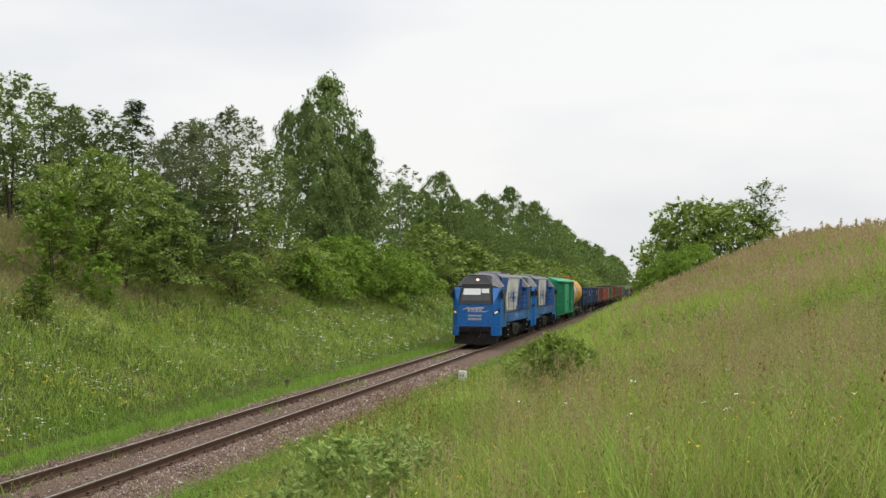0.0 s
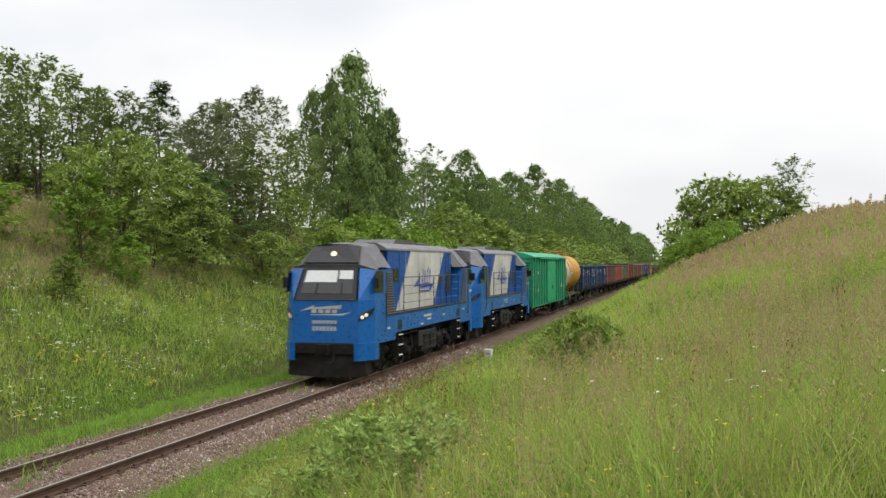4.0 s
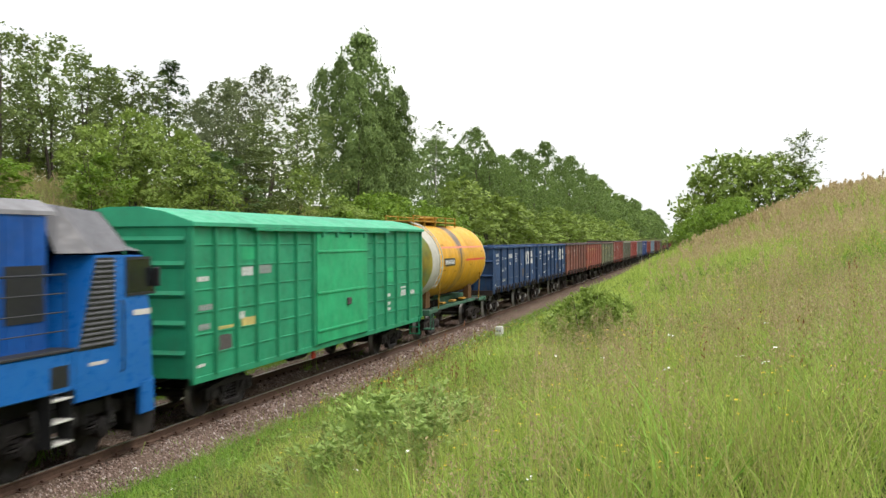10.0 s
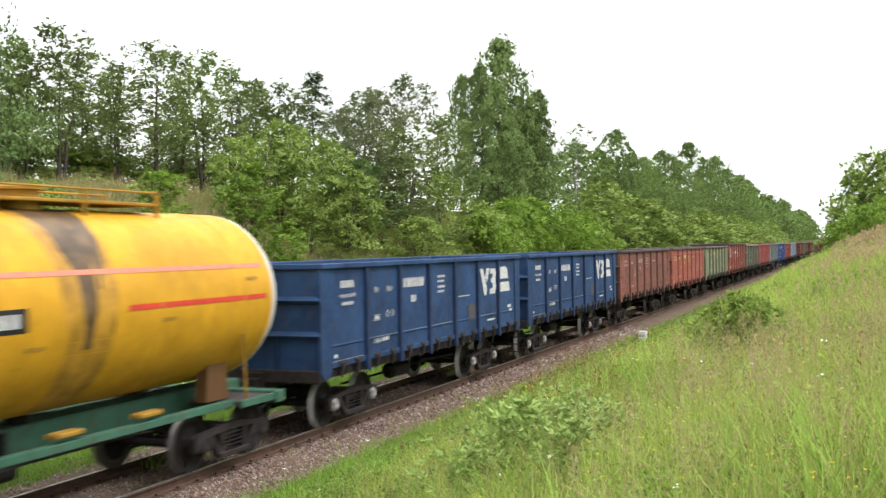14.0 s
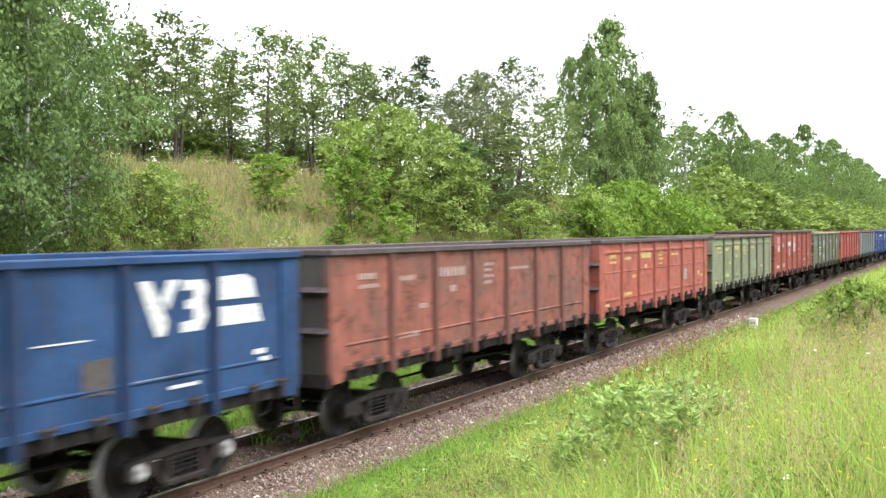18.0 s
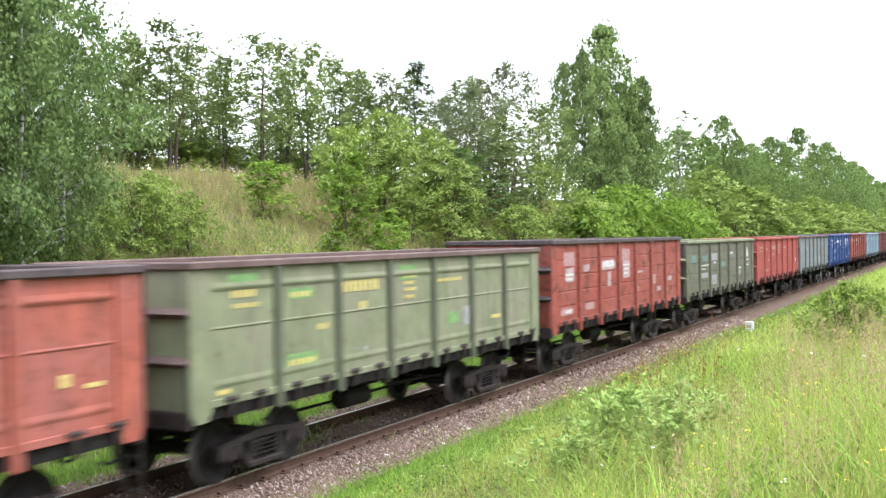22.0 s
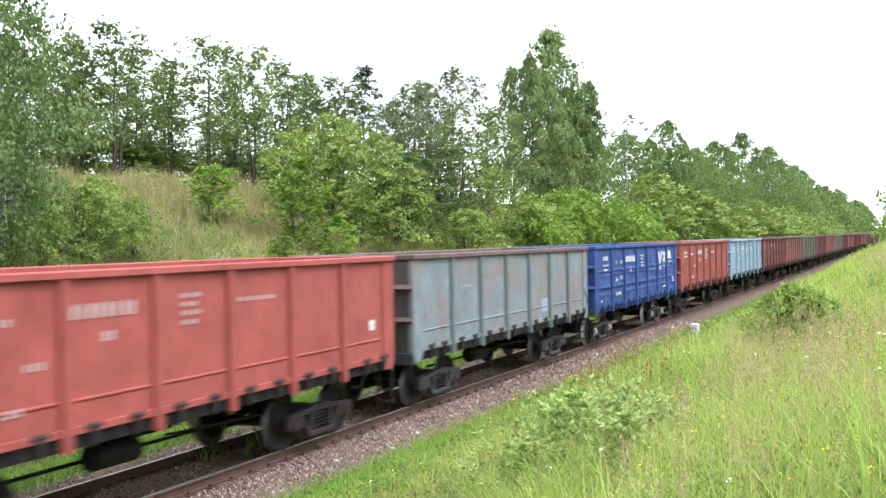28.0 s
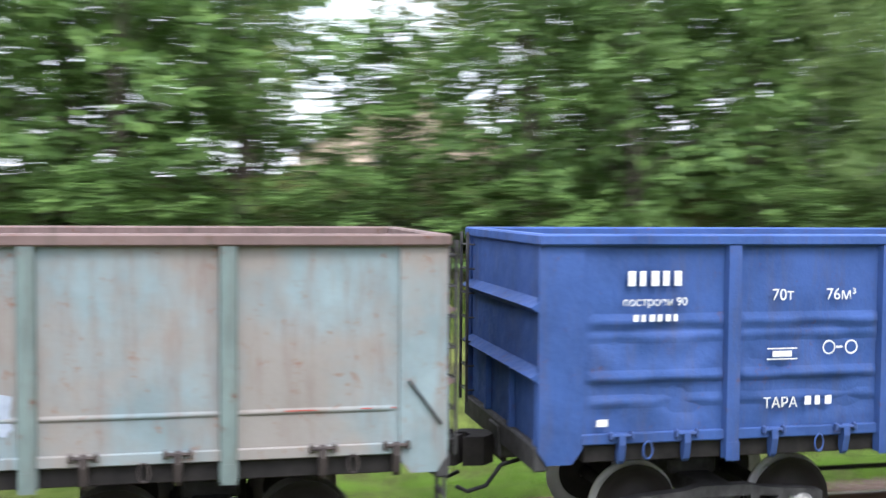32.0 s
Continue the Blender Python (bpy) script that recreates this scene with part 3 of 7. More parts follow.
HATCH = Shape().prism([(XS + 0.03, 1.46), (XS + 0.08, 1.44), (XS + 0.09, 1.34), (XS + 0.05, 1.17), (XS + 0.01, 1.13), (XS - 0.02, 1.22), (XS - 0.02, 1.4)], -0.035, 0.035, "y")
HATCH.tube((XS + 0.06, -0.12, 1.43), (XS + 0.06, 0.12, 1.43), 0.02, n=6).box(XS + 0.02, XS + 0.08, -0.13, -0.09, 1.39, 1.47, 0.01).box(XS + 0.02, XS + 0.08, 0.09, 0.13, 1.39, 1.47, 0.01)
HATCH = HATCH.mesh("hatch_latch")
_ring = Shape()
_n = 12
for _i in range(_n):
    _a = 2 * math.pi * _i / _n
    for _q in ((-0.012, 0), (0, 0.012), (0.012, 0), (0, -0.012)):
        _ring.v.append((XS + 0.05 + _q[0], (0.05 + _q[1]) * math.cos(_a), 1.27 + (0.09 + _q[1]) * math.sin(_a)))
    for _q in range(4):
        _ring.f.append((_i * 4 + _q, _i * 4 + (_q + 1) % 4, (_i + 1) % _n * 4 + (_q + 1) % 4, (_i + 1) % _n * 4 + _q))
        _ring.m.append(0)
RING = _ring.mesh("hatch_ring")
TANKY = Shape().lathe((0.55, 5.2, 0.72), (0, 1, 0), [(0, 0), (0.0, 0.1), (0.06, 0.19), (1.0, 0.19), (1.06, 0.1), (1.06, 0)], 14)
TANKY.tube((0.2, 3.4, 0.62), (0.2, 9.6, 0.62), 0.03, n=6).tube((-0.35, 7.2, 0.8), (-0.35, 8.1, 0.8), 0.18, n=12).tube((0.8, 6.6, 0.85), (0.8, 9.0, 0.75), 0.02, n=5)
for _y in (5.35, 6.05):
    TANKY.box(0.45, 0.65, _y - 0.03, _y + 0.03, 0.8, 1.2)
TANKY = TANKY.mesh("brake_cylinder")
LADDER = Shape()
for _x in (1.12, 1.46):
    LADDER.box(_x - 0.02, _x + 0.02, -0.03, 0.0, 0.42, 1.1)
for _z in (0.45, 0.68, 0.9):
    LADDER.box(1.12, 1.46, -0.035, 0.005, _z - 0.015, _z + 0.015)
LADDER = LADDER.mesh("step_ladder")
RUNGS = Shape()
for _z in np.arange(1.45, 3.4, 0.3):
    RUNGS.path([(-1.45, 0.0, _z), (-1.45, -0.09, _z), (-1.12, -0.09, _z), (-1.12, 0.0, _z)], 0.012, 5)
for _x in (-1.45, -1.12):
    RUNGS.box(_x - 0.02, _x + 0.02, -0.11, -0.08, 1.3, 3.4)
RUNGS = RUNGS.mesh("end_ladder")


def plate(w, h):
    return Shape().box(XS + 0.006, XS + 0.012, 0, w, 0, h).mesh("marking")


_plates = {}


def mark(car, y, z, w, h, mat, x=0.0, label=""):
    """A painted mark on the side that faces +x; stands a few millimetres proud of the sheet."""
    key = (w, h)
    if key not in _plates:
        _plates[key] = plate(w, h)
    return put("marking", _plates[key], car, pose(x, y, z), mat, label)


def letters(car, text, y, z, size, mat, x=XS + 0.008, name="lettering", turn=90):
    cu = bpy.data.curves.new("lettering", "FONT")
    cu.body, cu.size, cu.extrude = text, size, 0.002
    ob = bpy.data.objects.new("lettering", cu)
    scene.collection.objects.link(ob)
    me = bpy.data.meshes.new_from_object(ob.evaluated_get(bpy.context.evaluated_depsgraph_get()))
    bpy.data.objects.remove(ob)
    me.materials.clear()
    me.materials.append(mat)
    return put(name, me, car, pose(x, y, z, 90, 0, turn))


WHITE_MARK = plain("mark_white", (0.52, 0.52, 0.50), 0.7, vary=0.35, scale=12)
YELLOW_MARK = plain("mark_yellow", (0.46, 0.38, 0.13), 0.7, vary=0.5, scale=12)
GREY_MARK = plain("mark_grey", (0.25, 0.255, 0.25), 0.7, vary=0.35, scale=12)
FADED_MARK = plain("mark_faded", (0.34, 0.25, 0.22), 0.8, vary=0.4, scale=9)
FRESH_GREEN = plain("mark_fresh_green", (0.15, 0.27, 0.10), 0.7, vary=0.3)
DEEP_RED = plain("mark_deep_red", (0.27, 0.06, 0.045), 0.7, vary=0.3)
LILAC = plain("mark_lilac", (0.26, 0.29, 0.34), 0.8, vary=0.2)
TEAL_MARK = plain("mark_teal", (0.13, 0.185, 0.155), 0.8, vary=0.4)
PINK_GREY = plain("mark_pink_grey", (0.33, 0.20, 0.19), 0.8, vary=0.3)
PALE_MARK = plain("mark_pale", (0.34, 0.26, 0.25), 0.8, vary=0.4, scale=7)
PRIMER_MARK = plain("mark_primer", (0.075, 0.065, 0.062), 0.8, vary=0.35, scale=12)


def gondola(u, mat, label, style="ribbed", chord=None, post=None, gear=UNDER_RED, box=None, raised=1.0, spin=True, latch=None, end_mat=None):
    car = thing("gondola_wagon", label, "freight wagon", "open wagons of the train")
    TRAIN.append((car, u))
    lift = Matrix.Translation((0, 0, 1.1 * (1 - raised))) @ Matrix.Diagonal((1, 1, raised, 1))
    for k, turn in ((0, 0), (1, 180)):
        side = lift @ pose(0, L_BOX if turn else 0, 0, 0, 0, turn)
        level = pose(0, L_BOX if turn else 0, 0, 0, 0, turn)
        wall = put("side_wall", LINING, car, side, mat)
        for me in PANELS[style]:
            put("side_panel", me, wall, None, mat)
        put("sole_bar", SOLE, car, side, mat)
        put("hatch_beam", HATCH_BEAM, car, level, UNDER)
        for y in (0, L_BOX):
            flip = Matrix.Identity(4) if y == 0 else Matrix.Translation((0, L_BOX, 0)) @ Matrix.Diagonal((1, -1, 1, 1))
            put("corner_plate", CORNER, car, side @ flip, mat)
        for y in POSTS:
            put("side_post", POST, car, side @ pose(0, y, 0), post or mat)
        if turn == 0 or spin:
            for a, b in zip(EDGES, EDGES[1:]):
                w = b - a
                for q in (0.27, 0.74) if 0 < a and b < L_BOX else (0.42, 0.76):
                    put("hatch_latch", HATCH, car, level @ pose(0, a + q * w, 0), latch or mat)
                put("hatch_ring", RING, car, level @ pose(0, a + 0.5 * w + 0.12, 0), latch or mat)
        wall = put("end_wall", END, car, side, end_mat or mat)
        for z in (2.03, 2.73):
            put("end_rib", END_RIB, wall, pose(0, 0, z), chord or mat)
        for x in (-XS + 0.05, -0.5, 0.5, XS - 0.05):
            put("end_post", END_POST, wall, pose(x, 0, 0), post or mat)
        put("end_beam", END_BEAM, wall, None, gear)
        put("end_ladder", RUNGS, car, side, gear)
        put("coupler", COUPLER, car, level, UNDER)
        put("brake_hose", HOSE, car, level, BLACK)
    put("top_chord", CHORD, car, lift, chord or mat)
    put("floor", FLOOR, car, None, UNDER)
    put("centre_sill", SILL, car, None, gear)
    put("brake_cylinder", TANKY, car, None, UNDER)
    put("step_ladder", LADDER, car, pose(0, L_BOX, 0), gear)
    for y in (2.25, L_BOX - 2.25):
        bogie(car, y, gear, spin, box, box is not None)
    return car


P_BLUE_DARK = paint("paint_navy", (0.016, 0.042, 0.104), 0.5, tone2=(0.026, 0.066, 0.155), dent=0.9)
P_BLUE = paint("paint_blue", (0.029, 0.060, 0.175), 0.4, tone2=(0.040, 0.078, 0.225), dent=0.9)
P_BROWN = paint("paint_brown_red", (0.240, 0.086, 0.062), 1.0, scuff=0.7, tone2=(0.158, 0.080, 0.063), dirt=(0.06, 0.045, 0.04))
P_ORANGE = paint("paint_orange_red", (0.325, 0.092, 0.062), 0.9, scuff=0.35, tone2=(0.306, 0.105, 0.084))
P_RED = paint("paint_red", (0.265, 0.064, 0.046), 1.0, scuff=0.75, tone2=(0.263, 0.085, 0.066))
P_GREEN = paint("paint_sage_green", (0.180, 0.202, 0.118), 0.65, tone2=(0.205, 0.205, 0.138))
P_GREEN_OLD = paint("paint_old_green", (0.112, 0.126, 0.080), 0.85, scuff=0.5, tone2=(0.141, 0.132, 0.109))
P_GREY = paint("paint_pale_blue_grey", (0.170, 0.212, 0.220), 0.9, rust=(0.17, 0.10, 0.07), dirt=(0.15, 0.11, 0.095), tone2=(0.200, 0.172, 0.150))
P_GREY_POST = paint("paint_grey_green_post", (0.125, 0.160, 0.150), 0.7)
P_GREEN_POST = paint("paint_green_post", (0.100, 0.114, 0.074), 0.7)
P_NAVY_POST = paint("paint_navy_post", (0.012, 0.030, 0.078), 0.6)
P_BROWN_POST = paint("paint_brown_post", (0.141, 0.062, 0.052), 0.9)
P_CRIMSON = paint("paint_brick_red", (0.291, 0.071, 0.056), 0.5)
P_SKY = paint("paint_light_blue", (0.210, 0.290, 0.345), 0.6)
P_MAROON = paint("paint_maroon", (0.122, 0.038, 0.034), 0.8)
P_CHORD = paint("paint_rusty_chord", (0.125, 0.086, 0.078), 0.9)
P_GRIME = paint("paint_grimy_latch", (0.036, 0.029, 0.028), 0.9)
# dark grey-brown for the end walls of the brown, dull green and grey wagons
P_END_DARK = paint("paint_dark_end", (0.075, 0.068, 0.058), 1.0)
P_CHORD_DARK = plain("chord_dark", (0.07, 0.055, 0.055), 0.8, vary=0.4)
BOX_WHITE = plain("axle_box_whitened", (0.30, 0.29, 0.28), 0.8, vary=0.8, scale=7)

PITCH = 13.92
NAVY = "navy blue steel open goods wagon with white markings"
ORDER = [
    (P_BLUE_DARK, NAVY, "flat", None), (P_BLUE_DARK, NAVY, "flat", None),
    (P_BROWN, "weathered brown-red open goods wagon streaked with rust", "flat", P_CHORD_DARK),
    (P_ORANGE, "orange-red open goods wagon with yellow markings", "pressed", P_CHORD_DARK),
    (P_GREEN, "sage green open goods wagon with yellow markings", "pressed", P_CHORD),
    (P_RED, "tall red open goods wagon with pale paint patches", "lined", P_CHORD_DARK),
    (P_GREEN_OLD, "dull green open goods wagon with patched sides", "lined", P_GREEN),
    (P_CRIMSON, "clean brick-red open goods wagon", "flat", None),
    (P_GREY, "faded blue-grey open goods wagon with a rusty top rail", "flat", P_CHORD),
    (P_BLUE, "bright blue dented open goods wagon with white lettering", "dented", None),
    (P_RED, "red open goods wagon with white markings", "flat", None),
    (P_SKY, "light blue open goods wagon with worn paint", "flat", None),
    (P_MAROON, "dark maroon open goods wagon", "ribbed", None), (P_BROWN, "weathered brown-red open goods wagon", "flat", P_CHORD_DARK),
]
for k in range(14, 29):
    ORDER.append([(P_MAROON, "dark maroon open goods wagon", "flat", None), (P_BROWN, "rusty brown open goods wagon", "ribbed", P_CHORD_DARK), (P_GREEN_OLD, "dull green open goods wagon", "flat", None)][k % 3 if k % 5 else 0])
RED_UP = 1.072
CARS = []
for k, (mat, label, style, chord) in enumerate(ORDER):
    CARS.append(gondola(PITCH * k, mat, label, style, chord, post={0: P_NAVY_POST, 1: P_NAVY_POST, 8: P_GREY_POST, 4: P_GREEN_POST, 2: P_BROWN_POST}.get(k),
                        gear=GEAR_GREY if k in (8, 9) else UNDER_RED, box=BOX_WHITE if k in (0, 1, 9) else None, spin=k < 11, latch=None if k == 9 else P_GRIME, raised=RED_UP if k == 5 else 1.0, end_mat=P_END_DARK if k in (2, 6, 8) else None))


# painted marks: lettering that can be made out is spelled, the rest is bars
def smear(car, y, z, w, h, mat, x=0.0):
    """A worn patch of paint with an uneven outline."""
    rnd = random.Random(int(y * 100 + z * 1000))
    poly = []
    for k in range(22):
        a = 2 * math.pi * k / 22
        px, pz = (abs(math.cos(a)) ** 0.16 * (1 if math.cos(a) > 0 else -1), abs(math.sin(a)) ** 0.16 * (1 if math.sin(a) > 0 else -1))
        poly.append((y + w / 2 + px * w / 2 * rnd.uniform(0.9, 1.04), z + h / 2 + pz * h / 2 * rnd.uniform(0.84, 1.06)))
    put("paint_patch", Shape().prism(poly, XS + 0.005 + x, XS + 0.010 + x).mesh("paint_patch"), car, None, mat)


def bars(car, rows, mat, x=0.0):
    for y, z, w, h in rows:
        if h > 0.15 and mat in (PALE_MARK, PRIMER_MARK, GREY_MARK, TEAL_MARK, PINK_GREY, FRESH_GREEN, DEEP_RED, LILAC):
            smear(car, y, z, w, h, mat, x)
        else:
            mark(car, y, z, w, h, mat, x)


def broken(car, y, z, w, h, n, mat, x=0.0):
    """A line of unreadable characters: n blocks with gaps."""
    step = w / n
    for j in range(n):
        mark(car, y + j * step, z, round(step * (0.62, 0.5, 0.66, 0.56)[j % 4], 3), h, mat, x)


def emblem_on(car, mat):
    """The owner's sign as plain shapes: a slanted bar pair and two stripes."""
    for poly in ([(9.42, 3.12), (9.66, 3.12), (9.98, 2.56), (9.92, 2.36), (9.76, 2.36)], [(9.98, 3.12), (10.22, 3.12), (9.98, 2.70), (9.86, 2.88)],
                 [(10.28, 3.10), (10.72, 3.10), (10.80, 2.98), (10.72, 2.78), (10.80, 2.58), (10.66, 2.38), (10.24, 2.38), (10.24, 2.52), (10.5, 2.54), (10.5, 2.70), (10.34, 2.70), (10.34, 2.82), (10.5, 2.84), (10.5, 2.96), (10.28, 2.96)],
                 [(11.06, 2.78), (11.94, 2.78), (11.84, 3.06), (11.66, 3.14), (11.06, 3.12)], [(11.06, 2.40), (12.06, 2.40), (11.98, 2.68), (11.06, 2.68)]):
        put("emblem", Shape().prism(poly, XS + 0.006, XS + 0.012).mesh("emblem"), car, None, mat)


for k in (0, 1, 9):
    c = CARS[k]
    w, off = WHITE_MARK, 0.05 if k == 9 else 0.0
    broken(c, 0.92, 2.94, 0.62, 0.15, 5, w, off)
    letters(c, "построен 90", 0.86, 2.74, 0.12, w, XS + 0.012 + off)
    broken(c, 0.98, 2.58, 0.52, 0.07, 6, w, off)
    letters(c, "70т", 2.5, 2.78, 0.17, w, XS + 0.012 + off)
    letters(c, "76м³", 3.12, 2.78, 0.17, w, XS + 0.012 + off)
    letters(c, "ТАРА", 2.42, 1.66, 0.15, w, XS + 0.012 + off)
    broken(c, 2.9, 1.68, 0.35, 0.09, 3, w, off)
    broken(c, 3.98, 2.82, 1.4, 0.22, 8, w, off)
    broken(c, 4.55, 2.46, 0.34, 0.16, 2, w, off)
    bars(c, ((2.46, 2.16, 0.34, 0.012), (2.46, 2.27, 0.34, 0.012), (2.52, 2.19, 0.22, 0.06), (3.255, 2.27, 0.07, 0.02), (0.6, 1.53, 0.12, 0.07)), w, off)
    for j, z in enumerate((2.98, 2.86, 2.72, 2.6)):
        broken(c, 6.25, z, 0.5 - 0.08 * (j % 2), 0.06, 5, w, off)
    bars(c, ((7.7, 2.42, 0.9, 0.02), (11.85, 1.9, 0.3, 0.08), (12.0, 1.78, 0.25, 0.07), (10.0, 1.62, 0.6, 0.05)), w, off)
    emblem_on(c, w)
    for y in (3.16, 3.42):
        put("marking", Shape().lathe((XS + 0.02 + off, y, 2.28), (1, 0, 0), [(0, 0.075), (0.004, 0.075), (0.004, 0.06), (0, 0.06)], 16).mesh("marking"), c, None, w)
for k in (0, 1):
    bars(CARS[k], ((8.45, 1.7, 0.5, 0.5),), PRIMER_MARK)
    bars(CARS[k], ((0.55, 1.46, 1.4, 0.012), (2.2, 1.8, 1.5, 0.01), (4.0, 1.8, 1.5, 0.01), (5.8, 1.8, 1.4, 0.01), (9.3, 1.8, 1.4, 0.01)), GREY_MARK)


def common_marks(c, w, s=1.0):
    broken(c, 0.95, 2.9, 0.62, 0.11, 5, w)
    broken(c, 0.98, 2.74, 0.66, 0.07, 7, w)
    broken(c, 2.45, 2.82, 0.6, 0.09, 5, w)
    broken(c, 3.98, 2.82, 1.3, 0.2, 8, w)
    broken(c, 4.55, 2.5, 0.32, 0.13, 2, w)
    for j, z in enumerate((2.98, 2.85, 2.72, 2.58)):
        broken(c, 6.2, z, 0.52 - 0.1 * (j % 2), 0.07, 4, w)
    broken(c, 7.6, 2.84, 1.1, 0.07, 9, w)
    broken(c, 2.4, 1.72, 0.8, 0.1, 6, w)
    broken(c, 3.2, 2.24, 0.36, 0.1, 3, w)


common_marks(CARS[2], FADED_MARK)
bars(CARS[3], ((3.15, 2.2, 0.5, 0.2), (2.3, 1.66, 1.0, 0.22), (6.1, 2.5, 0.7, 0.25), (4.4, 2.44, 0.6, 0.25)), DEEP_RED, -0.003)
common_marks(CARS[3], YELLOW_MARK)
bars(CARS[3], ((9.5, 1.9, 0.4, 0.4),), GREY_MARK)
bars(CARS[3], ((0.6, 1.5, 0.3, 0.07), (11.6, 2.0, 0.16, 0.16), (12.0, 1.95, 0.3, 0.06)), YELLOW_MARK)
bars(CARS[4], ((0.9, 3.06, 0.7, 0.2), (2.3, 1.62, 0.9, 0.3), (2.4, 2.78, 0.7, 0.2), (6.0, 2.94, 0.7, 0.3), (8.0, 1.95, 0.6, 0.24)), FRESH_GREEN, -0.003)
common_marks(CARS[4], YELLOW_MARK)
bars(CARS[4], ((8.75, 1.85, 0.36, 0.45), (4.2, 1.62, 0.6, 0.2)), GREY_MARK)
bars(CARS[4], ((0.6, 1.5, 0.3, 0.07), (10.2, 1.9, 0.5, 0.08)), YELLOW_MARK)
bars(CARS[5], ((0.95, 2.9, 0.85, 0.42), (6.0, 2.95, 0.85, 0.36), (0.7, 1.6, 0.95, 0.2), (2.6, 1.64, 0.8, 0.2), (9.4, 2.05, 0.4, 0.36), (7.3, 1.9, 0.5, 0.2)), PINK_GREY, -0.003)
bars(CARS[5], ((1.05, 2.48, 0.7, 0.4), (3.98, 2.72, 1.35, 0.3), (4.6, 2.2, 0.34, 0.46), (2.5, 2.72, 0.5, 0.2), (6.1, 2.4, 0.74, 0.55), (7.6, 2.5, 0.7, 0.07), (11.3, 2.1, 0.5, 0.16), (9.9, 1.8, 0.5, 0.16)), PALE_MARK)
for row in ((1.1, 2.66, 0.6, 0.06, 6), (1.1, 2.54, 0.5, 0.06, 5), (4.05, 2.8, 1.2, 0.16, 8), (6.15, 2.78, 0.6, 0.05, 6), (6.15, 2.66, 0.6, 0.05, 6), (6.15, 2.52, 0.5, 0.05, 5), (1.0, 1.66, 0.5, 0.08, 5)):
    broken(CARS[5], *row, WHITE_MARK, 0.004)
bars(CARS[6], ((0.8, 2.6, 0.8, 0.3), (2.6, 2.6, 0.9, 0.26), (6.0, 2.3, 0.8, 0.22), (7.9, 2.6, 0.5, 0.3)), TEAL_MARK)
bars(CARS[6], ((4.1, 2.62, 1.2, 0.3), (2.3, 1.95, 1.3, 0.2), (4.2, 1.62, 0.9, 0.4), (9.5, 1.82, 0.5, 0.24)), GREY_MARK)
for row in ((2.4, 2.42, 1.3, 0.06, 9), (2.4, 2.28, 0.8, 0.06, 6), (4.6, 2.48, 0.4, 0.08, 3), (7.7, 2.82, 0.7, 0.08, 6), (9.4, 2.1, 0.7, 0.09, 6), (11.2, 2.45, 0.7, 0.07, 5), (11.2, 2.2, 0.7, 0.07, 5)):
    broken(CARS[6], *row, WHITE_MARK)
bars(CARS[6], ((11.35, 2.62, 0.4, 0.16), (11.42, 2.78, 0.26, 0.14), (11.48, 2.92, 0.14, 0.14)), WHITE_MARK)
common_marks(CARS[7], FADED_MARK)
bars(CARS[7], ((12.0, 2.0, 0.2, 0.2),), WHITE_MARK)
bars(CARS[8], ((8.45, 1.64, 0.58, 0.4),), LILAC)
broken(CARS[8], 2.6, 2.6, 0.8, 0.08, 5, GREY_MARK)
bars(CARS[8], ((0.6, 1.782, 1.4, 0.012), (2.2, 1.782, 1.5, 0.012), (4.0, 1.782, 1.5, 0.012), (5.75, 1.782, 1.5, 0.012), (7.5, 1.782, 1.5, 0.012), (9.3, 1.782, 1.5, 0.012), (11.1, 1.782, 1.4, 0.012)), DEEP_RED, -0.004)
put("pull_rod", Shape().tube((XS + 0.05, 12.62, 2.05), (XS + 0.05, 12.94, 1.62), 0.014, n=6).mesh("pull_rod"), CARS[8], None, UNDER)
for k in (10, 11, 12, 13):
    common_marks(CARS[k], WHITE_MARK if k < 12 else FADED_MARK)


# ---- locomotives, covered wagon and tank wagon ----
P_LOCO = paint("paint_loco_blue", (0.006, 0.106, 0.360), 0.08, rough=0.24, gloss=0.4, dent=0.02, fading=0.06)
P_LOCO_DEEP = paint("paint_loco_deep_blue", (0.006, 0.066, 0.265), 0.25, rough=0.4)
P_LOCO_WHITE = paint("paint_loco_white", (0.496, 0.488, 0.448), 0.5, rough=0.45, dirt=(0.30, 0.27, 0.24))
P_LOCO_ROOF = paint("paint_loco_roof_grey", (0.062, 0.062, 0.070), 0.4, rough=0.34, gloss=0.4)
P_ROOF_PALE = paint("paint_loco_roof_pale", (0.160, 0.160, 0.168), 0.6, rough=0.5)
P_MASK = plain("front_mask_black", (0.02, 0.02, 0.023), 0.35)
P_PLOUGH = plain("plough_rust", (0.015, 0.012, 0.011), 0.8, vary=0.5, scale=4)
P_TANK_GREY = plain("fuel_tank_grey", (0.024, 0.024, 0.025), 0.6, vary=0.4, scale=3)
SLAT = plain("louvre_slat", (0.07, 0.07, 0.075), 0.55)
P_LOGO = plain("logo_blue", (0.02, 0.06, 0.30), 0.5)
m, n, l, p = nodes_of("cab_glass")
p.inputs["Base Color"].default_value, p.inputs["Roughness"].default_value, p.inputs["Specular IOR Level"].default_value = (0.012, 0.014, 0.015, 1), 0.06, 0.5
GLASS = m
m, n, l, p = nodes_of("lamp_lens")
p.inputs["Base Color"].default_value = (0.9, 0.8, 0.6, 1)
p.inputs["Emission Color"].default_value, p.inputs["Emission Strength"].default_value = (1.0, 0.66, 0.42, 1), 1.5
LENS = m
LENS_OFF = plain("lamp_lens_off", (0.10, 0.10, 0.11), 0.15, vary=0.1)
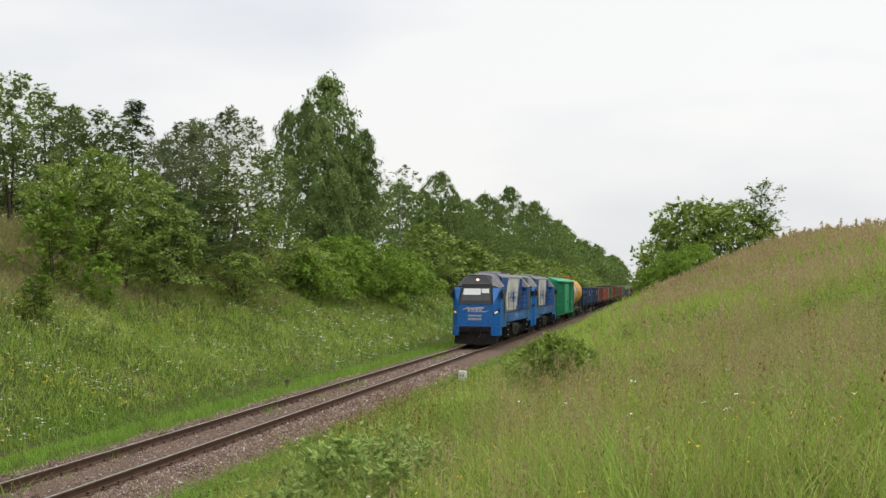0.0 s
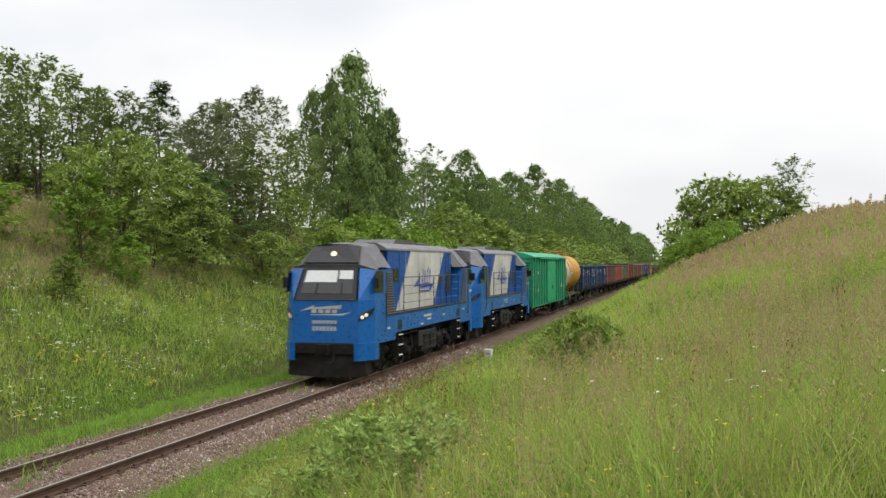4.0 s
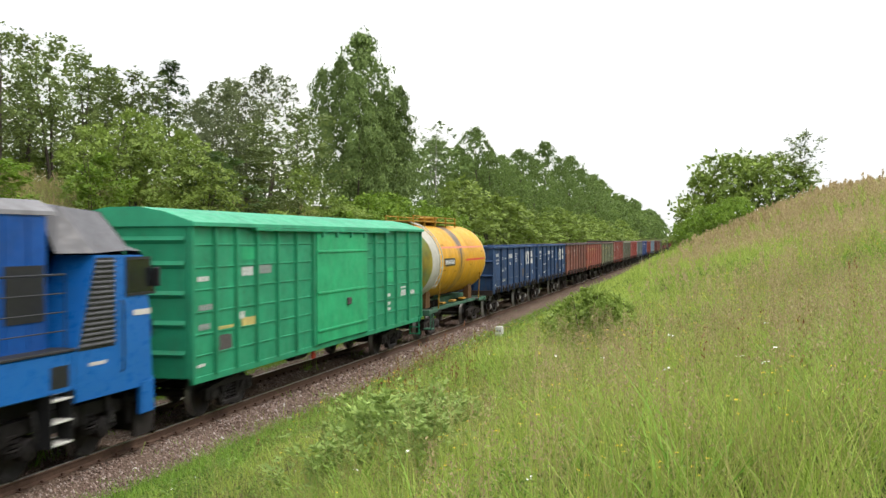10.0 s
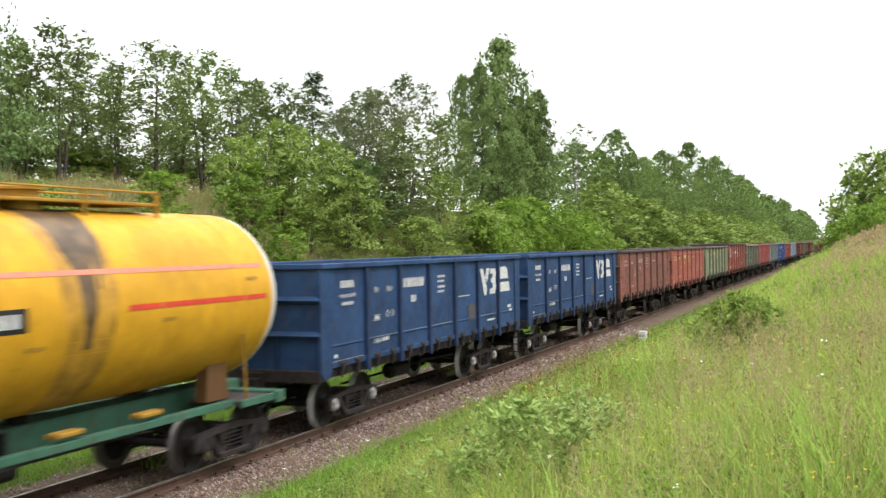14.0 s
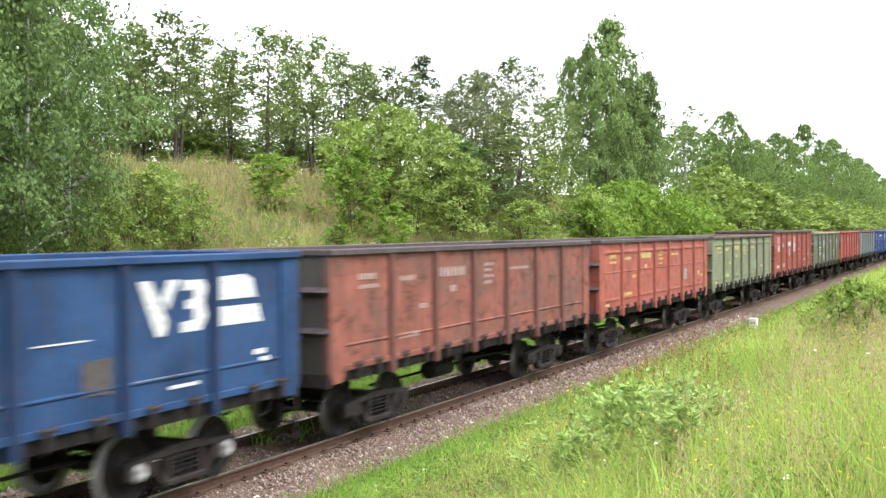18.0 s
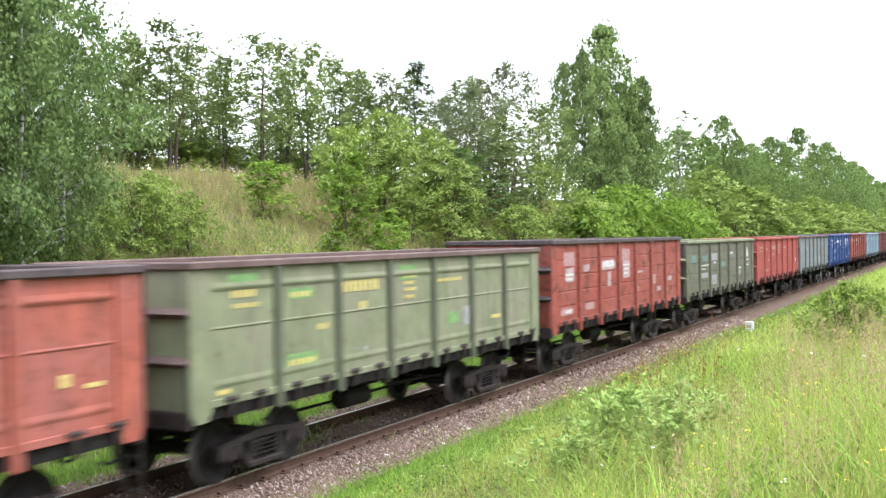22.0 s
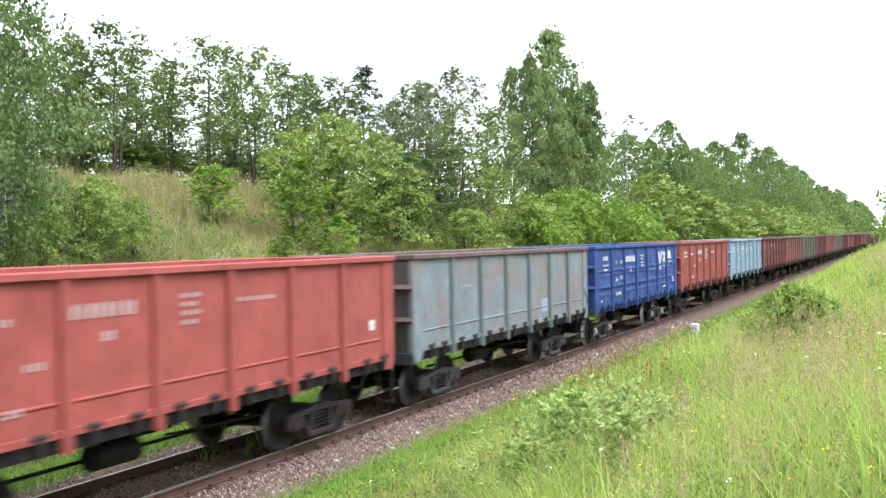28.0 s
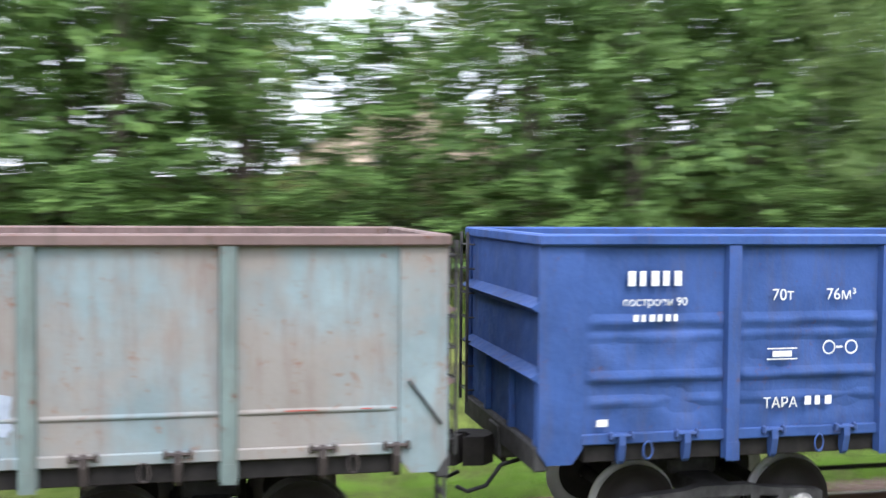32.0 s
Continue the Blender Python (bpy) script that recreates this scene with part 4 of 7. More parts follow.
SHADE = plain("sun_blind", (0.62, 0.63, 0.62), 0.7, vary=0.08)

L_LOCO = 16.25


def ends(mk):
    """The same shape at the front and, turned round, at the rear."""
    return ((mk, Matrix.Identity(4)), (mk, Matrix.Translation((0, L_LOCO, 0)) @ Matrix.Rotation(math.pi, 4, "Z")))


def cab_shapes():
    out = {}
    A, B, D, E, F, G = (1.10, 0.0, 1.15), (1.48, 0.60, 1.15), (1.09, 0.10, 2.58), (1.48, 0.68, 2.58), (0.96, 0.66, 3.62), (1.48, 0.92, 3.53)
    AF, AR = (0.60, 1.25, 4.46), (0.62, 2.75, 4.46)

    def mir(q):
        return (-q[0], q[1], q[2])
    s = Shape()
    s.add([A, mir(A), mir(D), D], [(0, 1, 2, 3)])
    for k in (1, -1):
        def c(q, k=k):
            return (k * q[0], q[1], q[2])
        s.add([c(q) for q in (A, B, E, D)], [(0, 1, 2, 3)])
        s.add([c(q) for q in (D, E, G, F)], [(0, 1, 2, 3)])
        s.add([c(q) for q in (B, (1.48, 3.05, 1.15), (1.48, 3.05, 2.0), (1.48, 2.45, 3.55), G, E)], [(0, 1, 2, 3, 4, 5)])
        s.add([c(q) for q in ((1.48, 3.05, 2.0), (1.48, 2.45, 3.55), (0.7, 2.45, 3.55), (0.7, 3.05, 2.0))], [(0, 1, 2, 3)])
    s.add([A, mir(A), mir(B), (-1.48, 3.05, 1.15), (1.48, 3.05, 1.15), B], [(0, 1, 2, 3, 4, 5)])
    out["cab_body"] = s.mesh("cab_body", weld=True)
    # the roof: an arched hood, lofted from the windscreen's head to the engine room
    rows = []
    for half in (((1.48, 0.92, 3.53), (0.97, 0.645, 3.60), (0.4, 0.63, 3.61)),
                 ((1.485, 1.00, 3.60), (0.99, 0.63, 3.70), (0.4, 0.61, 3.71)),
                 ((1.485, 1.42, 3.62), (0.84, 1.30, 4.30), (0.4, 1.26, 4.36)),
                 ((1.485, 2.46, 3.58), (0.90, 2.60, 4.38), (0.4, 2.62, 4.46)),
                 ((1.14, 3.05, 3.58), (0.88, 3.05, 4.16), (0.4, 3.05, 4.24))):
        rows.append(list(half) + [mir(q) for q in half[::-1]])
    s = Shape().add([q for r in rows for q in r], [(i * 6 + k, i * 6 + k + 1, i * 6 + k + 7, i * 6 + k + 6) for i in range(4) for k in range(5)])
    v = [(x, y - 0.05, z + 0.045) for x, y, z in ((-0.93, 0.66, 3.73), (0.93, 0.66, 3.73), (0.80, 1.27, 4.27), (0.40, 1.23, 4.33), (-0.40, 1.23, 4.33), (-0.80, 1.27, 4.27))]
    out["visor"] = Shape().add(v + [(x, y + 0.03, z - 0.03) for x, y, z in v], [(0, 1, 2, 3, 4, 5), (11, 10, 9, 8, 7, 6)] + [(i, i + 6, (i + 1) % 6 + 6, (i + 1) % 6) for i in range(6)]).mesh("roof_visor")
    out["cab_roof"] = s.mesh("cab_roof")

    def front(x0, x1, t0, t1, off):
        """A patch of the sloping windscreen plane: t runs from its foot to its head."""
        q = []
        for x, t in ((x0, t0), (x1, t0), (x1, t1), (x0, t1)):
            y, z, w = 0.10 + 0.56 * t, 2.58 + 1.04 * t, 1.09 - 0.13 * t
            q.append((x * w, y - off * 0.88, z + off * 0.47))
        return q

    def slab(x0, x1, t0, t1, off, thick):
        a, b = front(x0, x1, t0, t1, off), front(x0, x1, t0, t1, off + thick)
        return a + b, [(0, 3, 2, 1), (4, 5, 6, 7), (0, 1, 5, 4), (1, 2, 6, 5), (2, 3, 7, 6), (3, 0, 4, 7)]
    out["windscreen_frame"] = Shape().add(*slab(-0.94, 0.94, -0.02, 0.98, 0.004, 0.02)).mesh("windscreen_frame")
    out["windscreen"] = Shape().add(*slab(-0.82, 0.82, 0.18, 0.90, 0.026, 0.008)).mesh("windscreen")
    out["blind"] = Shape().add(*slab(-0.80, 0.28, 0.52, 0.88, 0.036, 0.006)).mesh("sun_blind")
    out["blind2"] = Shape().add(*slab(0.34, 0.80, 0.62, 0.88, 0.036, 0.006)).mesh("sun_blind")
    s = Shape()
    for k in (-0.35, 0.45):
        a, b = front(k, k + 0.02, 0.16, 0.5, 0.045), front(k, k + 0.02, 0.16, 0.5, 0.06)
        s.add(a + b, [(0, 3, 2, 1), (4, 5, 6, 7), (0, 1, 5, 4), (1, 2, 6, 5), (2, 3, 7, 6), (3, 0, 4, 7)])
    out["wiper"] = s.mesh("windscreen_wiper")
    # lamp clusters set in the corners of the nose
    c = []
    for y, z in ((0.03, 1.92), (0.52, 2.12), (0.60, 2.34), (0.10, 2.10)):
        c.append((1.10 + 0.38 * y / 0.6 + 0.012, y - 0.012, z))
    d = [(x - 0.08, y + 0.06, z) for x, y, z in c]
    q = Shape().add(c + d, [(0, 1, 2, 3), (7, 6, 5, 4), (0, 4, 5, 1), (1, 5, 6, 2), (2, 6, 7, 3), (3, 7, 4, 0)])
    out["headlight_cluster"] = q.mesh("headlight_cluster")
    s = Shape()
    for y, z, r in ((0.15, 2.04, 0.06), (0.29, 2.10, 0.06)):
        p0 = Vector((1.10 + 0.633 * y + 0.013, y - 0.013, z))
        s.lathe(p0, (0.845, -0.535, 0), [(-0.02, r), (0.012, r), (0.016, r * 0.6), (0.016, 0)], 14)
    out["headlight"] = s.mesh("headlight_lens", [LENS])
    s = Shape()
    s.lathe((0, 0.93, 4.03), (0, -0.86, 0.51), [(-0.03, 0.13), (0.05, 0.13), (0.05, 0.1)], 16)
    out["top_lamp_rim"] = s.mesh("lamp_housing")
    out["top_lamp"] = Shape().lathe((0, 0.93, 4.03), (0, -0.86, 0.51), [(0.0, 0.1), (0.045, 0.1), (0.05, 0)], 16).mesh("top_headlight", [LENS])
    # skirt, buffer beam, plough
    out["beam"] = Shape().box(-0.98, 0.98, -0.035, 0.3, 0.86, 1.22, 0.03).box(-0.78, -0.62, -0.08, 0.0, 0.98, 1.12, 0.02).box(0.62, 0.78, -0.08, 0.0, 0.98, 1.12, 0.02).mesh("buffer_beam")
    for k in (1, -1):
        out["skirt", k] = Shape().prism([(k * 0.99, -0.03), (k * 1.14, -0.03), (k * 1.50, 0.58), (k * 1.50, 1.02), (k * 1.42, 1.02), (k * 1.38, 0.62), (k * 1.06, 0.1), (k * 0.99, 0.1)], 0.66, 1.22, "z").mesh("front_skirt")
    s = Shape()
    s.add([(0, -0.16, 0.14), (1.32, 0.25, 0.16), (1.25, 0.2, 0.88), (0, -0.05, 0.88), (-1.25, 0.2, 0.88), (-1.32, 0.25, 0.16)], [(0, 1, 2, 3), (5, 0, 3, 4)])
    s.add([(0, -0.10, 0.14), (1.32, 0.31, 0.16), (1.25, 0.26, 0.88), (0, 0.01, 0.88), (-1.25, 0.26, 0.88), (-1.32, 0.31, 0.16)], [(3, 2, 1, 0), (4, 3, 0, 5)])
    s.box(1.2, 1.3, 0.22, 0.9, 0.2, 0.85, 0.02).box(-1.3, -1.2, 0.22, 0.9, 0.2, 0.85, 0.02)
    out["plough"] = s.mesh("snow_plough")
    # side window, louvres
    for k in (1, -1):
        w = Shape().prism([(0.55, 2.86), (1.46, 2.86), (1.46, 3.45), (0.72, 3.45)], k * 1.483, k * 1.496)
        out["side_window", k] = w.mesh("side_window")
        w = Shape()
        o, i = [(0.50, 2.81), (1.51, 2.81), (1.51, 3.50), (0.68, 3.50)], [(0.55, 2.86), (1.46, 2.86), (1.46, 3.45), (0.72, 3.45)]
        for a in range(4):
            b = (a + 1) % 4
            w.prism([o[a], o[b], i[b], i[a]], k * 1.482, k * 1.503)
        out["window_frame", k] = w.mesh("window_frame")
        out["louvre_back", k] = Shape().prism([(1.86, 1.98), (2.98, 1.98), (2.43, 3.5), (1.86, 3.5)], k * 1.482, k * 1.488).mesh("louvre_panel")
        for j in range(17):
            z = 2.03 + 0.086 * j
            y1 = 2.96 - 0.361 * (z - 1.98)
            out["slat", k, j] = Shape().prism([(1.488, z), (1.52, z + 0.012), (1.52, z + 0.03), (1.488, z + 0.055)] if k > 0 else [(-1.488, z), (-1.52, z + 0.012), (-1.52, z + 0.03), (-1.488, z + 0.055)], 1.88, y1, "y").mesh("louvre_slat")
        out["mirror", k] = Shape().box(k * 1.5 if k > 0 else -1.64, 1.64 if k > 0 else -1.5, 0.55, 0.62, 2.95, 3.3, 0.02).mesh("rear_view_mirror")
        out["handrail", k] = Shape().path([(k * 1.5, 1.68, 1.5), (k * 1.55, 1.68, 1.55), (k * 1.55, 1.68, 2.7), (k * 1.5, 1.68, 2.75)], 0.016, 6).mesh("cab_handrail")
    return out


CAB = cab_shapes()


def loco_bogie_frame():
    s = Shape()
    for k in (1, -1):
        a, b = (0.98, 1.12) if k > 0 else (-1.12, -0.98)
        s.prism([(-2.75, 0.72), (-2.75, 0.92), (-2.3, 1.0), (2.3, 1.0), (2.75, 0.92), (2.75, 0.72), (2.45, 0.72), (2.3, 0.78), (1.85, 0.78), (1.7, 0.66), (0.5, 0.66), (0.35, 0.78), (-0.35, 0.78), (-0.5, 0.66), (-1.7, 0.66), (-1.85, 0.78), (-2.3, 0.78), (-2.45, 0.72)], a, b)
    s.box(-1.0, 1.0, -0.25, 0.25, 0.7, 0.98, 0.03).box(-1.0, 1.0, 1.0, 1.2, 0.6, 0.9, 0.03).box(-1.0, 1.0, -1.2, -1.0, 0.6, 0.9, 0.03)
    return s.mesh("bogie")


LOCO_BOGIE = loco_bogie_frame()
LOCO_WHEELS = wheelset_mesh(0.525)
LOCO_BOX = Shape().lathe((0.95, 0, 0), (1, 0, 0), [(0.0, 0.19), (0.2, 0.19), (0.24, 0.16), (0.25, 0.08), (0.27, 0.07), (0.27, 0)], 16).box(0.95, 1.12, -0.42, 0.42, -0.08, 0.02, 0.02).mesh("axle_box")
LOCO_BRAKE = Shape().lathe((1.0, 0, 0.86), (1, 0, -0.15), [(0, 0.0), (0, 0.13), (0.2, 0.13), (0.24, 0.07), (0.3, 0.06), (0.3, 0)], 12).box(1.0, 1.14, -0.05, 0.05, 0.42, 0.8, 0.01).mesh("brake_cylinder")
LOCO_SAND = Shape().path([(1.16, 0.0, 1.1), (1.16, 0.0, 0.6), (1.02, 0.12, 0.3), (0.86, 0.2, 0.12)], 0.024, 6).mesh("sand_pipe")
LOCO_DAMPER = Shape().tube((1.2, 0.16, 0.6), (1.22, 0.02, 1.12), 0.045, 0.045, 8).tube((1.2, 0.16, 0.6), (1.21, 0.1, 0.84), 0.06, 0.06, 8).mesh("damper")
LOCO_SPRING = Shape().path([(1.06 + 0.11 * math.cos(a), 0.11 * math.sin(a), 0.50 + 0.30 * a / 25.1) for a in np.linspace(0, 25.1, 40)], 0.026, 5).mesh("coil_spring")


def locomotive(u, label, lit=False):
    loco = thing("diesel_locomotive", label, "locomotive", "locomotives at the head of the train")
    TRAIN.append((loco, u))
    for end, (me, m) in enumerate(ends(None)):
        lamp = LENS if lit and end == 0 else LENS_OFF
        cab = put("driving_cab", CAB["cab_body"], loco, m, P_LOCO)
        put("cab_roof", CAB["cab_roof"], cab, None, P_LOCO_ROOF)
        put("roof_visor", CAB["visor"], cab, None, P_MASK)
        put("windscreen_frame", CAB["windscreen_frame"], cab, None, P_MASK)
        put("windscreen", CAB["windscreen"], cab, None, GLASS)
        put("sun_blind", CAB["blind"], cab, None, SHADE)
        put("sun_blind", CAB["blind2"], cab, None, SHADE)
        put("windscreen_wiper", CAB["wiper"], cab, None, BLACK)
        put("buffer_beam", CAB["beam"], cab, None, P_PLOUGH)
        put("snow_plough", CAB["plough"], cab, None, P_PLOUGH)
        put("lamp_housing", CAB["top_lamp_rim"], cab, None, P_MASK)
        put("top_headlight", CAB["top_lamp"], cab, None, lamp)
        for k in (1, -1):
            flip = Matrix.Diagonal((k, 1, 1, 1))
            put("front_skirt", CAB["skirt", k], cab, None, P_LOCO)
            put("headlight_cluster", CAB["headlight_cluster"], cab, flip, P_MASK)
            put("headlight_lens", CAB["headlight"], cab, flip, lamp)
            put("side_window", CAB["side_window", k], cab, None, GLASS)
            put("window_frame", CAB["window_frame", k], cab, None, P_MASK)
            put("louvre_panel", CAB["louvre_back", k], cab, None, P_MASK)
            for j in range(17):
                put("louvre_slat", CAB["slat", k, j], cab, None, SLAT)
            put("rear_view_mirror", CAB["mirror", k], cab, None, BLACK)
            put("cab_handrail", CAB["handrail", k], cab, None, P_MASK)
        # emblem on the nose: plain white darts, and bars for the lettering
        for poly in ([(-0.86, 2.22), (-0.36, 2.42), (-0.4, 2.34), (0.56, 2.42), (0.5, 2.30), (-0.5, 2.28)], [(0.86, 2.20), (0.36, 2.0), (0.4, 2.08), (-0.56, 2.0), (-0.5, 2.12), (0.5, 2.14)]):
            put("emblem", Shape().prism(poly, 0.0, 0.012, "y").mesh("emblem"), cab, Matrix.Translation((0, 0.066, 0)), P_LOCO_WHITE, "white dart emblem")
        for z, w, h, k in ((2.165, 0.46, 0.11, 4), (1.82, 0.42, 0.11, 8), (1.60, 0.42, 0.14, 7)):
            for j in range(k):
                x = -w + 2 * w * j / k
                put("marking", Shape().box(x, x + 1.4 * w / k, 0, 0.01, 0, h).mesh("marking"), cab, Matrix.Translation((0, 0.1 * (z - 1.15) / 1.43 - 0.014, z)), P_LOCO_WHITE)
        put("coupler", COUPLER, loco, m @ pose(0, 0.1, 0.0), UNDER)
        put("brake_hose", HOSE, loco, m, BLACK)
    frame_ = Shape().box(-1.47, 1.47, 3.03, L_LOCO - 3.03, 1.36, 2.0, 0.02)
    put("main_frame", frame_.mesh("main_frame"), loco, None, P_LOCO)
    put("walkway", Shape().box(-1.5, 1.5, 3.03, L_LOCO - 3.03, 2.004, 2.05, 0.01).mesh("walkway"), loco, None, P_TANK_GREY)
    put("underframe", Shape().box(-0.9, 0.9, 0.4, L_LOCO - 0.4, 0.98, 1.36, 0.03).mesh("underframe"), loco, None, UNDER)
    hood = put("engine_hood", Shape().box(-1.12, 1.12, 3.25, 13.0, 2.0, 4.22, 0.02).mesh("engine_hood"), loco, None, P_LOCO_DEEP)
    put("hood_roof", Shape().prism([(-1.15, 4.2), (1.15, 4.2), (1.13, 4.27), (0.8, 4.46), (-0.8, 4.46), (-1.13, 4.27)], 3.0, 13.25, "y").mesh("hood_roof"), hood, None, P_ROOF_PALE)
    put("radiator_housing", Shape().prism([(5.1, 4.4), (5.6, 4.62), (8.0, 4.62), (8.7, 4.4)], -0.75, 0.75).mesh("radiator_housing"), hood, None, P_LOCO_ROOF)
    put("exhaust_housing", Shape().box(-0.5, 0.5, 9.6, 11.4, 4.44, 4.56, 0.03).mesh("exhaust_housing"), hood, None, P_MASK)
    for y, z, w in ((3.25, 2.9, 0.5), (3.25, 3.9, 0.5)):
        put("cable_box", Shape().box(-1.0, 1.0, 3.02, 3.25, z - 0.4, z + 0.3, 0.02).mesh("cable_box"), hood, None, P_MASK)
    for k in (1, -1):
        def side(poly, off, thick, k=k):
            return Shape().prism(poly, k * (1.12 + off), k * (1.12 + off + thick))
        put("white_panel", side([(4.32, 2.06), (9.75, 2.06), (11.6, 4.19), (6.3, 4.19)] if k > 0 else [(6.5, 2.06), (11.9, 2.06), (9.9, 4.19), (4.6, 4.19)], 0.003, 0.006).mesh("white_panel"), hood, None, P_LOCO_WHITE)
        for poly in ([(6.7, 2.84), (7.5, 3.2), (7.42, 2.94), (8.9, 2.98), (8.9, 2.92)], [(9.9, 2.96), (9.15, 2.6), (9.22, 2.84), (7.7, 2.78), (7.7, 2.84)]):
            put("emblem", side(poly, 0.011, 0.003).mesh("emblem"), hood, None, P_LOGO)
        for y, z0, z1 in ((7.4, 3.0, 3.42), (7.85, 2.74, 3.52), (8.2, 2.74, 3.46), (8.62, 2.74, 3.6), (8.98, 2.74, 3.5)):
            put("emblem", side([(y, z0), (y + 0.12, z0), (y + 0.12 + 0.28 * (z1 - z0), z1), (y + 0.28 * (z1 - z0), z1)], 0.015, 0.003).mesh("emblem"), hood, None, P_LOGO)
        put("emblem", side([(7.75, 2.70), (9.05, 2.70), (9.03, 2.64), (7.72, 2.64)], 0.015, 0.003).mesh("emblem"), hood, None, P_LOGO)
        for y in (4.7, 5.6, 6.5, 7.4, 8.3, 9.2, 10.1, 11.0, 11.9, 12.5):
            put("door_seam", side([(y, 2.08), (y + 0.018, 2.08), (y + 0.018, 4.15), (y, 4.15)], 0.004, 0.012).mesh("door_seam"), hood, None, P_LOCO_DEEP if not 5 < y < 11 else P_LOCO_WHITE)
        put("hood_window", side([(3.95, 3.1), (4.6, 3.1), (4.6, 3.55), (3.95, 3.55)], 0.006, 0.014).mesh("hood_window"), hood, None, GLASS)
        put("air_intake", side([(11.9, 2.5), (12.9, 2.5), (12.9, 3.4), (11.9, 3.4)], 0.006, 0.014).mesh("air_intake"), hood, None, P_MASK)
        put("air_intake", side([(10.7, 2.9), (11.3, 2.9), (11.3, 3.3), (10.7, 3.3)], 0.006, 0.014).mesh("air_intake"), hood, None, P_MASK)
        rail = put("railing", Shape().path([(k * 1.44, 4.2, 2.03), (k * 1.44, 4.2, 3.25), (k * 1.44, 13.0, 3.25), (k * 1.44, 13.0, 2.03)], 0.018, 6).mesh("railing"), loco, None, P_MASK)
        for z in (2.35, 2.65, 2.95):
            put("rail_bar", Shape().tube((k * 1.44, 4.2, z), (k * 1.44, 13.0, z), 0.011, n=6).mesh("rail_bar"), rail, None, P_MASK)
        for y in (6.4, 8.6, 10.8):
            put("rail_post", Shape().tube((k * 1.44, y, 2.03), (k * 1.44, y, 3.25), 0.016, n=6).mesh("rail_post"), rail, None, P_MASK)
        for y in (3.35, 12.55):
            steps = put("step_recess", Shape().box(min(k * 1.46, k * 1.476), max(k * 1.46, k * 1.476), y, y + 0.5, 1.45, 1.8, 0.0).mesh("step_recess"), loco, None, P_MASK)
            for z in (0.55, 0.9, 1.25):
                put("step", Shape().box(min(k * 1.2, k * 1.52), max(k * 1.2, k * 1.52), y, y + 0.5, z, z + 0.035, 0.008).mesh("step"), steps, None, P_LOCO_WHITE)
            for q in (y - 0.02, y + 0.5):
                put("step_side", Shape().box(min(k * 1.22, k * 1.5), max(k * 1.22, k * 1.5), q, q + 0.02, 0.52, 1.4).mesh("step_side"), steps, None, BLACK)
        for y, z, w, h in ((6.9, 1.72, 1.2, 0.08), (7.4, 1.58, 0.6, 0.07), (10.0, 1.62, 0.35, 0.09), (6.4, 1.45, 0.4, 0.06), (13.6, 1.7, 0.5, 0.06), (2.0, 1.55, 0.35, 0.06)):
            put("marking", Shape().box(min(k * 1.472, k * 1.482 + k * 0.004), max(k * 1.472, k * 1.486), y, y + w, z, z + h).mesh("marking"), loco, None, P_LOCO_WHITE)
        tank = put("fuel_tank", Shape().box(min(k * 0.35, k * 1.32), max(k * 0.35, k * 1.32), 7.3, 9.5, 0.38, 1.18, 0.05).mesh("fuel_tank"), loco, None, P_TANK_GREY)
        put("battery_box", Shape().box(min(k * 0.8, k * 1.36), max(k * 0.8, k * 1.36), 6.62, 7.2, 0.62, 1.2, 0.02).mesh("battery_box"), loco, None, P_TANK_GREY)
        put("air_reservoir", Shape().lathe((k * 1.1, 9.6, 0.8), (0, 1, 0), [(0, 0), (0, 0.1), (0.08, 0.2), (0.92, 0.2), (1.0, 0.1), (1.0, 0)], 16).mesh("air_reservoir", smooth=True), loco, None, UNDER)
        put("air_pipe", Shape().path([(k * 1.3, 1.2, 1.12), (k * 1.34, 1.6, 1.24), (k * 1.34, 6.4, 1.24), (k * 1.3, 6.6, 1.1)], 0.03, 6).mesh("air_pipe"), loco, None, UNDER)
        for y in (7.45, 8.4):
            put("tank_hatch", Shape().box(min(k * 1.32, k * 1.345), max(k * 1.32, k * 1.345), y, y + 0.75, 0.52, 1.04, 0.01).mesh("tank_hatch"), tank, None, UNDER)
        for z in (0.5, 0.75, 1.0):
            put("tank_rib", Shape().box(min(k * 1.35, k * 1.37), max(k * 1.35, k * 1.37), 7.4, 9.4, z, z + 0.03).mesh("tank_rib"), tank, None, P_TANK_GREY)
    put("marking", Shape().box(1.475, 1.49, 15.0, 15.6, 2.45, 2.55).mesh("marking"), loco, None, P_LOCO_WHITE)
    for y in (3.83, 12.42):
        b = put("bogie", LOCO_BOGIE, loco, pose(0, y, 0), UNDER)
        for a in (-2.1, 0, 2.1):
            w = put("wheelset", LOCO_WHEELS, b, pose(0, a, 0.525))
            SPIN.append((w, a, 0.525))
            for k in (0, 180):
                put("brake_cylinder", LOCO_BRAKE, b, pose(0, a + 1.05, 0, 0, 0, k), GEAR_GREY)
                put("sand_pipe", LOCO_SAND, b, pose(0, a - 0.62, 0, 0, 0, k), UNDER)
                put("damper", LOCO_DAMPER, b, pose(0, a, 0, 0, 0, k), GEAR_GREY)
                put("axle_box", LOCO_BOX, b, pose(0, a, 0.525, 0, 0, k), UNDER)
                for q in (-0.32, 0.32):
                    put("coil_spring", LOCO_SPRING, b, pose(0, a + q, 0, 0, 0, k), UNDER)
    return loco


locomotive(-64.95, "leading blue diesel locomotive with lit headlights and a white slanted panel", True)
locomotive(-47.73, "second blue diesel locomotive with a white slanted panel and grey roof")

